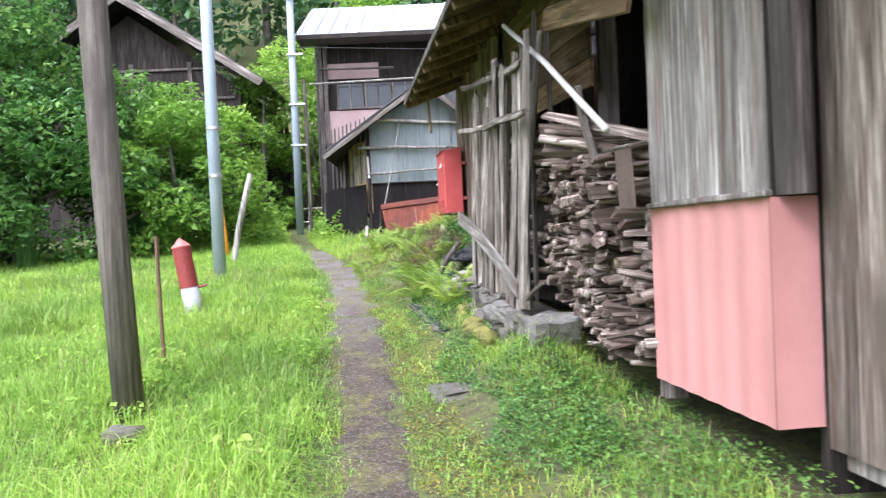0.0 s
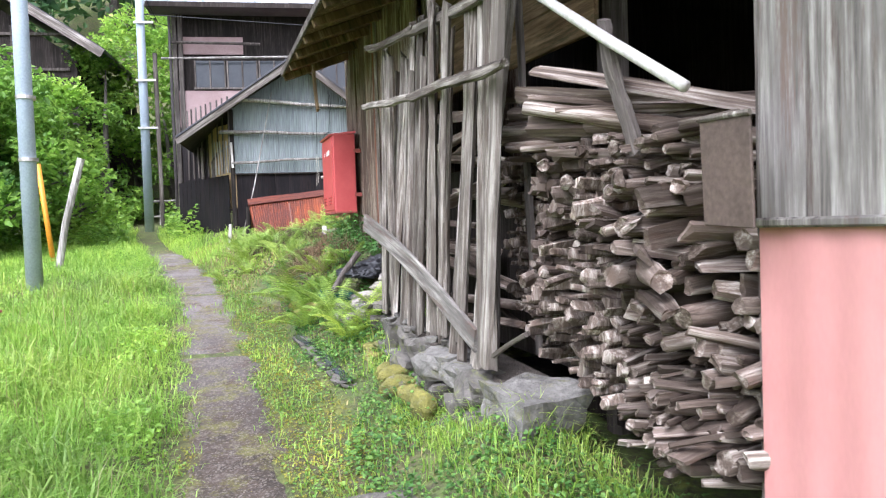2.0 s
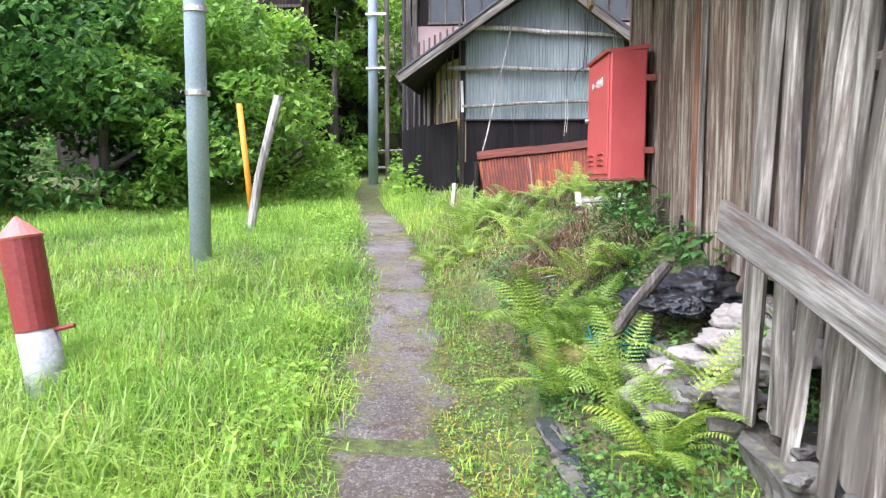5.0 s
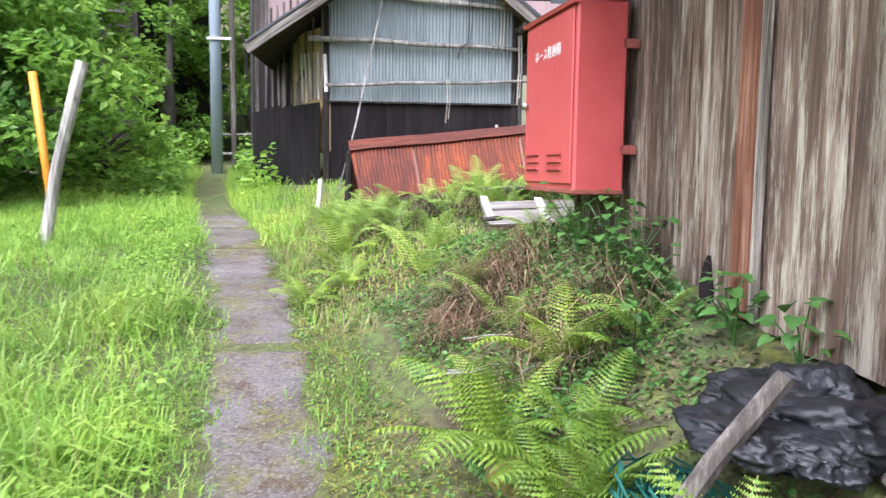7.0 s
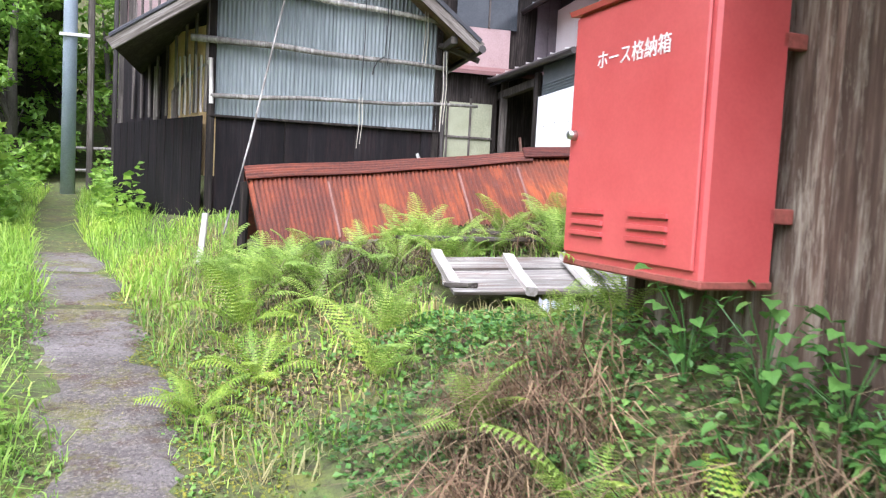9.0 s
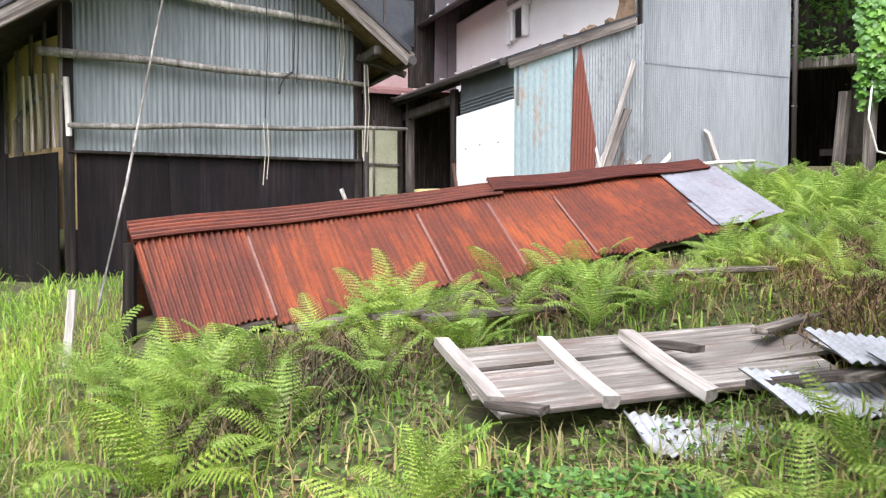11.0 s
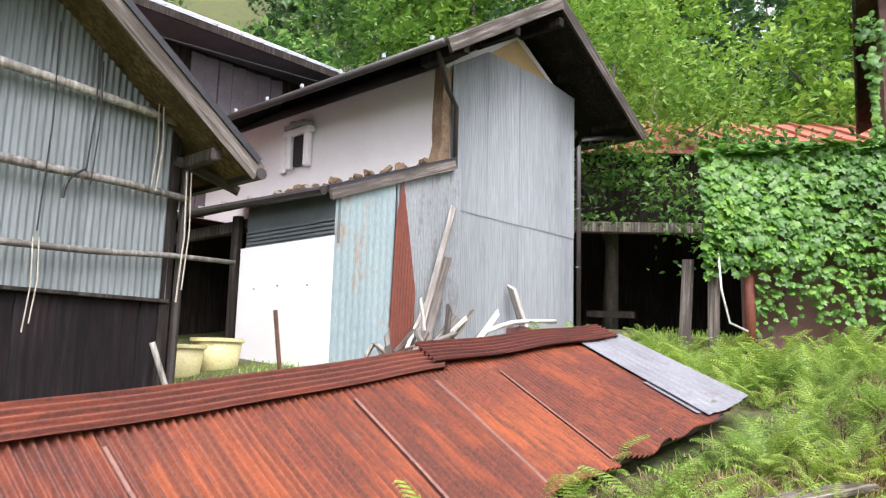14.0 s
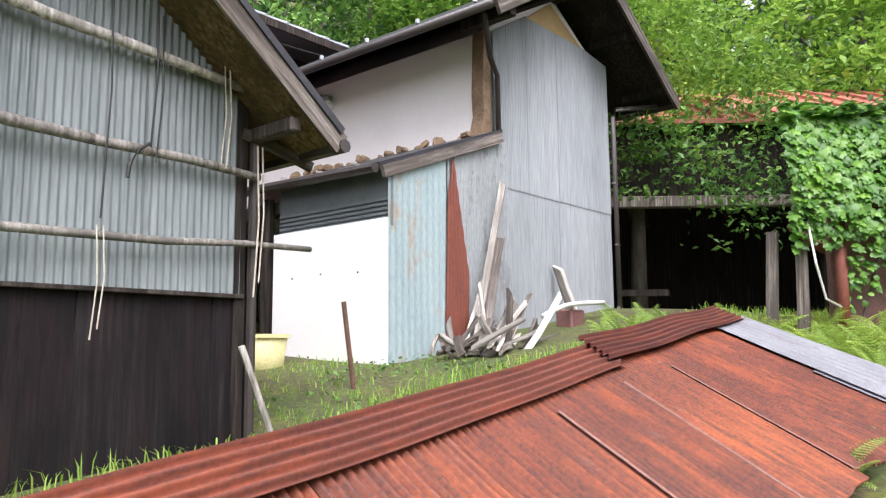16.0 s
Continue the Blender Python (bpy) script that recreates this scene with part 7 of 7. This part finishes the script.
for cx, cy, sx, sy, n, sd in ((-0.3, 12.55, 0.42, 0.5, 2200, 91), (1.1, 16.0, 1.0, 0.4, 3600, 92), (3.4, 15.6, 1.3, 0.6, 4200, 93), (-0.6, 15.6, 0.7, 0.6, 2600, 94), (2.6, 14.9, 0.9, 0.5, 2600, 95), (0.0, 11.6, 0.35, 0.5, 1600, 96)):
    v, f = blades(n, (cx - sx, cx + sx), (cy - sy, cy + sy), 0.24, sd, tangle(cx, cy, sx, sy), 0.0035, 2.4)
    tagged(raw("dead_fronds", v, f, M_LITTER), "tangled brown stalks of last year's ferns", "dead stalks", kind="stuff")
# rotten boards showing under the ferns before the fallen roof
for k, (x, y, a) in enumerate(((0.2, 16.1, 8), (0.6, 15.8, -6), (-0.2, 15.9, 14), (1.0, 16.2, 4), (1.5, 15.7, -10), (0.1, 15.6, 3), (-0.5, 16.2, 20), (3.0, 16.1, 12))):
    tagged(part("rotten_board", worn_plank(0.15, 0.03, 0.9, 1100 + k, 0.08, 0.02), M_BEAM if k % 2 else M_SLAT, None, m=pose(x, y, gz(x, y) + 0.12 + 0.03 * (k % 3), 0, 84 + 3 * (k % 3), a) @ pose(0, 0, 0, 0, 0, 90)), "rotten board half hidden under ferns", "board", "rotten boards")

# leaves hanging over the front of the open shed
rng = np.random.default_rng(61)
n = 5200
q = np.stack((rng.uniform(-2.2, 4.6, n), rng.uniform(-0.7, 0.3, n), 5.15 + 1.9 * rng.uniform(0, 1, n)), 1)
low_ = rng.uniform(0, 1, n) < 0.06
q[low_, 2] = 5.1 - rng.uniform(0, 1, low_.sum()) ** 2 * 0.9
q[low_, 0] = 1.8 + 0.5 * rng.normal(size=low_.sum())
q = q[(np.sin(q[:, 0] * 2.3 + q[:, 2] * 3) + rng.uniform(-1, 1, len(q))) > -0.5]
tagged(quads("overhanging_foliage", leaf_quads(q, 0.14, rng, 0.4), M_LEAF, None, open_shed.matrix_basis), "leafy branches hanging over the front of the shed", "foliage", kind="stuff")

# vine on the brown wall
vine = thing("vine", "dense broad-leaved vine hanging over the brown wall", "vine", Matrix.Translation((6.75, 17.85, 0)) @ pose(0, 0, 0, 0, 0, -55))


def vine_leaf(seed):
    b = bmesh.new()
    g_ = random.Random(seed)
    lobes = [(0, -0.45), (0.28, -0.5), (0.52, -0.22), (0.36, -0.02), (0.46, 0.26), (0.2, 0.24), (0, 0.62), (-0.2, 0.24), (-0.46, 0.26), (-0.36, -0.02), (-0.52, -0.22), (-0.28, -0.5)]
    c = b.verts.new((0, -0.05, 0.04))
    ring = [b.verts.new((x * g_.uniform(0.9, 1.1), y * g_.uniform(0.9, 1.1), -0.05 * (x * x + y * y) * 4)) for x, y in lobes]
    for i in range(len(ring)):
        b.faces.new((c, ring[i], ring[(i + 1) % len(ring)]))
    return b


LEAVES = [part("leaf", vine_leaf(s), M_IVY, vine, m=pose(0, 0, -9)) for s in range(4)]
g = random.Random(31)
rest_v, rest_f = [], []
base = [np.array([tuple(v_.co) for v_ in o.data.vertices]) for o in LEAVES]
basef = [[tuple(p.vertices) for p in o.data.polygons] for o in LEAVES]
for k in range(6400):
    x = g.uniform(-0.45, 5.4)
    z = g.uniform(0, 1)
    low = 2.85 + 0.25 * math.sin(x * 2.1) if x > 0.1 else 3.55
    zz = low + (5.06 - low) * z ** 0.75
    bulge = 0.16 + 0.22 * math.sin(math.pi * min(1, max(0, (zz - 3.2) / 1.9))) * (0.7 + 0.3 * math.sin(x * 3 + zz * 2))
    top = g.random() < 0.22
    m = pose(x, -bulge - g.uniform(0, 0.08) if not top else g.uniform(-0.35, 0.25), zz if not top else 5.04 + g.uniform(-0.06, 0.1), (62 if not top else 15) + g.uniform(-25, 25), g.uniform(-25, 25), g.uniform(-25, 25) + 180 * 0) @ pose(0, 0, 0, 0, 0, 180 + g.uniform(-40, 40)) @ Matrix.Scale(g.uniform(0.07, 0.15) * (0.72 if zz < 3.7 else 1.0), 4)
    s = k % 4
    if k < 4:
        LEAVES[s].matrix_basis = m
    elif k < 296:
        again("leaf", LEAVES[s], vine, m)
    else:
        M3 = np.array(m)
        o = len(rest_v)
        rest_v.extend((base[s] @ M3[:3, :3].T + M3[:3, 3]).tolist())
        rest_f.extend([tuple(i + o for i in q) for q in basef[s]])
tagged(raw("leaf_mass", rest_v, rest_f, M_IVY, vine), kind="stuff")
for k in range(5):
    part("stem", tube([(0.2 + 1.3 * k, -0.08, 2.6), (0.5 + 1.2 * k, -0.1, 3.6), (0.1 + 1.4 * k, -0.1, 4.7)], 0.015, 5), M_BARK, vine)
hang = thing("hanging_vine", "vine trailing from the eave of the brown house", "vine", Matrix.Translation((8.58, 17.05, 0)) @ pose(0, 0, 0, 0, 0, -75.7))
hv, hf = [], []
for k in range(420):
    z = g.uniform(4.6, 7.1)
    x = g.choice((0.25, 0.75)) + g.uniform(-0.16, 0.16) * (0.5 + 0.5 * math.sin(z * 4))
    m = pose(x, -0.12 - g.uniform(0, 0.2), z, 70 + g.uniform(-25, 25), g.uniform(-25, 25), 0) @ pose(0, 0, 0, 0, 0, 180 + g.uniform(-40, 40)) @ Matrix.Scale(g.uniform(0.06, 0.12), 4)
    M3 = np.array(m)
    o = len(hv)
    hv.extend((base[k % 4] @ M3[:3, :3].T + M3[:3, 3]).tolist())
    hf.extend([tuple(i + o for i in q) for q in basef[k % 4]])
tagged(raw("leaf_mass", hv, hf, M_IVY, hang), kind="stuff")


# heart-leaved plants at the foot of the board wall, and small plants in the meadow
def leafy_plant(name, label, x, y, z, h, n, size, mat, seed):
    g = random.Random(seed)
    t = thing(name, label, "plant", pose(x, y, z))
    for i in range(n):
        a, k = 2.4 * i + g.uniform(-0.4, 0.4), (i + 1) / n
        reach = h * g.uniform(0.12, 0.5)
        p = Vector((reach * math.cos(a), reach * math.sin(a), h * (0.25 + 0.75 * k) * g.uniform(0.85, 1.1)))
        if i % 3 == 0:
            part("stem", tube([(0, 0, 0), (p.x * 0.3, p.y * 0.3, p.z * 0.6), p], 0.003, 4), mat, t)
        s = size * g.uniform(0.6, 1.15)
        b = bmesh.new()
        c = [b.verts.new(q) for q in ((0, 0, 0), (0.35 * s, -0.12 * s, 0.05 * s), (0.5 * s, 0.25 * s, 0.09 * s), (0.3 * s, 0.65 * s, 0.04 * s), (0, 1.0 * s, -0.16 * s), (0, 0.45 * s, 0),
                                      (-0.3 * s, 0.65 * s, 0.04 * s), (-0.5 * s, 0.25 * s, 0.09 * s), (-0.35 * s, -0.12 * s, 0.05 * s))]
        for q in ((0, 1, 2, 5), (5, 2, 3, 4), (5, 4, 6, 7), (0, 5, 7, 8)):
            b.faces.new([c[e] for e in q])
        part("leaf", b, mat, t, m=Matrix.Translation(p) @ pose(0, 0, 0, g.uniform(-35, 10), g.uniform(-20, 20), math.degrees(a) - 90))
    return t


def at_wall(u, off):
    q = MA @ Vector((-u, -off, 0))
    return q.x, q.y, gz(q.x, q.y)


for k, (u, off, h, n, sz) in enumerate(((6.12, 0.12, 0.24, 12, 0.085), (6.0, 0.16, 0.2, 8, 0.08), (5.70, 0.10, 0.26, 8, 0.09), (6.85, 0.14, 0.34, 18, 0.07), (7.1, 0.2, 0.38, 20, 0.07), (6.95, 0.42, 0.26, 16, 0.07),
                                        (6.5, 0.35, 0.16, 12, 0.07), (6.3, 0.5, 0.15, 10, 0.06), (7.4, 0.25, 0.4, 22, 0.06), (6.65, 0.2, 0.22, 14, 0.06))):
    leafy_plant("heart_leaved_plant", "green heart-leaved weed at the foot of the board wall", *at_wall(u, off), h, 2 * n, 0.78 * sz, M_WEED, 1200 + k)["group"] = "weeds at the wall"
leafy_plant("leafy_plant", "small bright leafy plant beside the wooden pole", -2.43, 6.75, gz(-2.43, 6.75), 0.34, 26, 0.1, M_FERN, 1230)
leafy_plant("leafy_plant", "small leafy plant in the grass by the path", -1.3, 4.6, gz(-1.3, 4.6), 0.2, 14, 0.08, M_FERN, 1231)
# dry twigs in the litter
for k in range(14):
    u, off, a = rnd.uniform(6.3, 7.3), rnd.uniform(0.45, 1.0), rnd.uniform(-60, 60)
    x, y, z = at_wall(u, off)
    tagged(part("twig", tube([(-0.15, 0, 0.03), (0, 0.02, 0.05), (0.18, -0.01, 0.06)], [0.006, 0.005, 0.003], 5), M_BEAM if k % 2 else M_POLE_WOOD, None, m=pose(x, y, z, 0, rnd.uniform(-8, 8), a)), "dry twig in the leaf litter", "twig", "twigs")
# a tussock of rushes far out in the meadow
v, f = blades(260, (-9.75, -9.35), (17.5, 17.9), 0.85, 51, lambda x, y, r: np.where((x + 9.55) ** 2 + (y - 17.7) ** 2 < 0.04, 1.0, 0), 0.012, 0.6)
tagged(raw("rush_tussock", v, f, M_WEED), "dark green rush tussock in the meadow", "grass tussock")
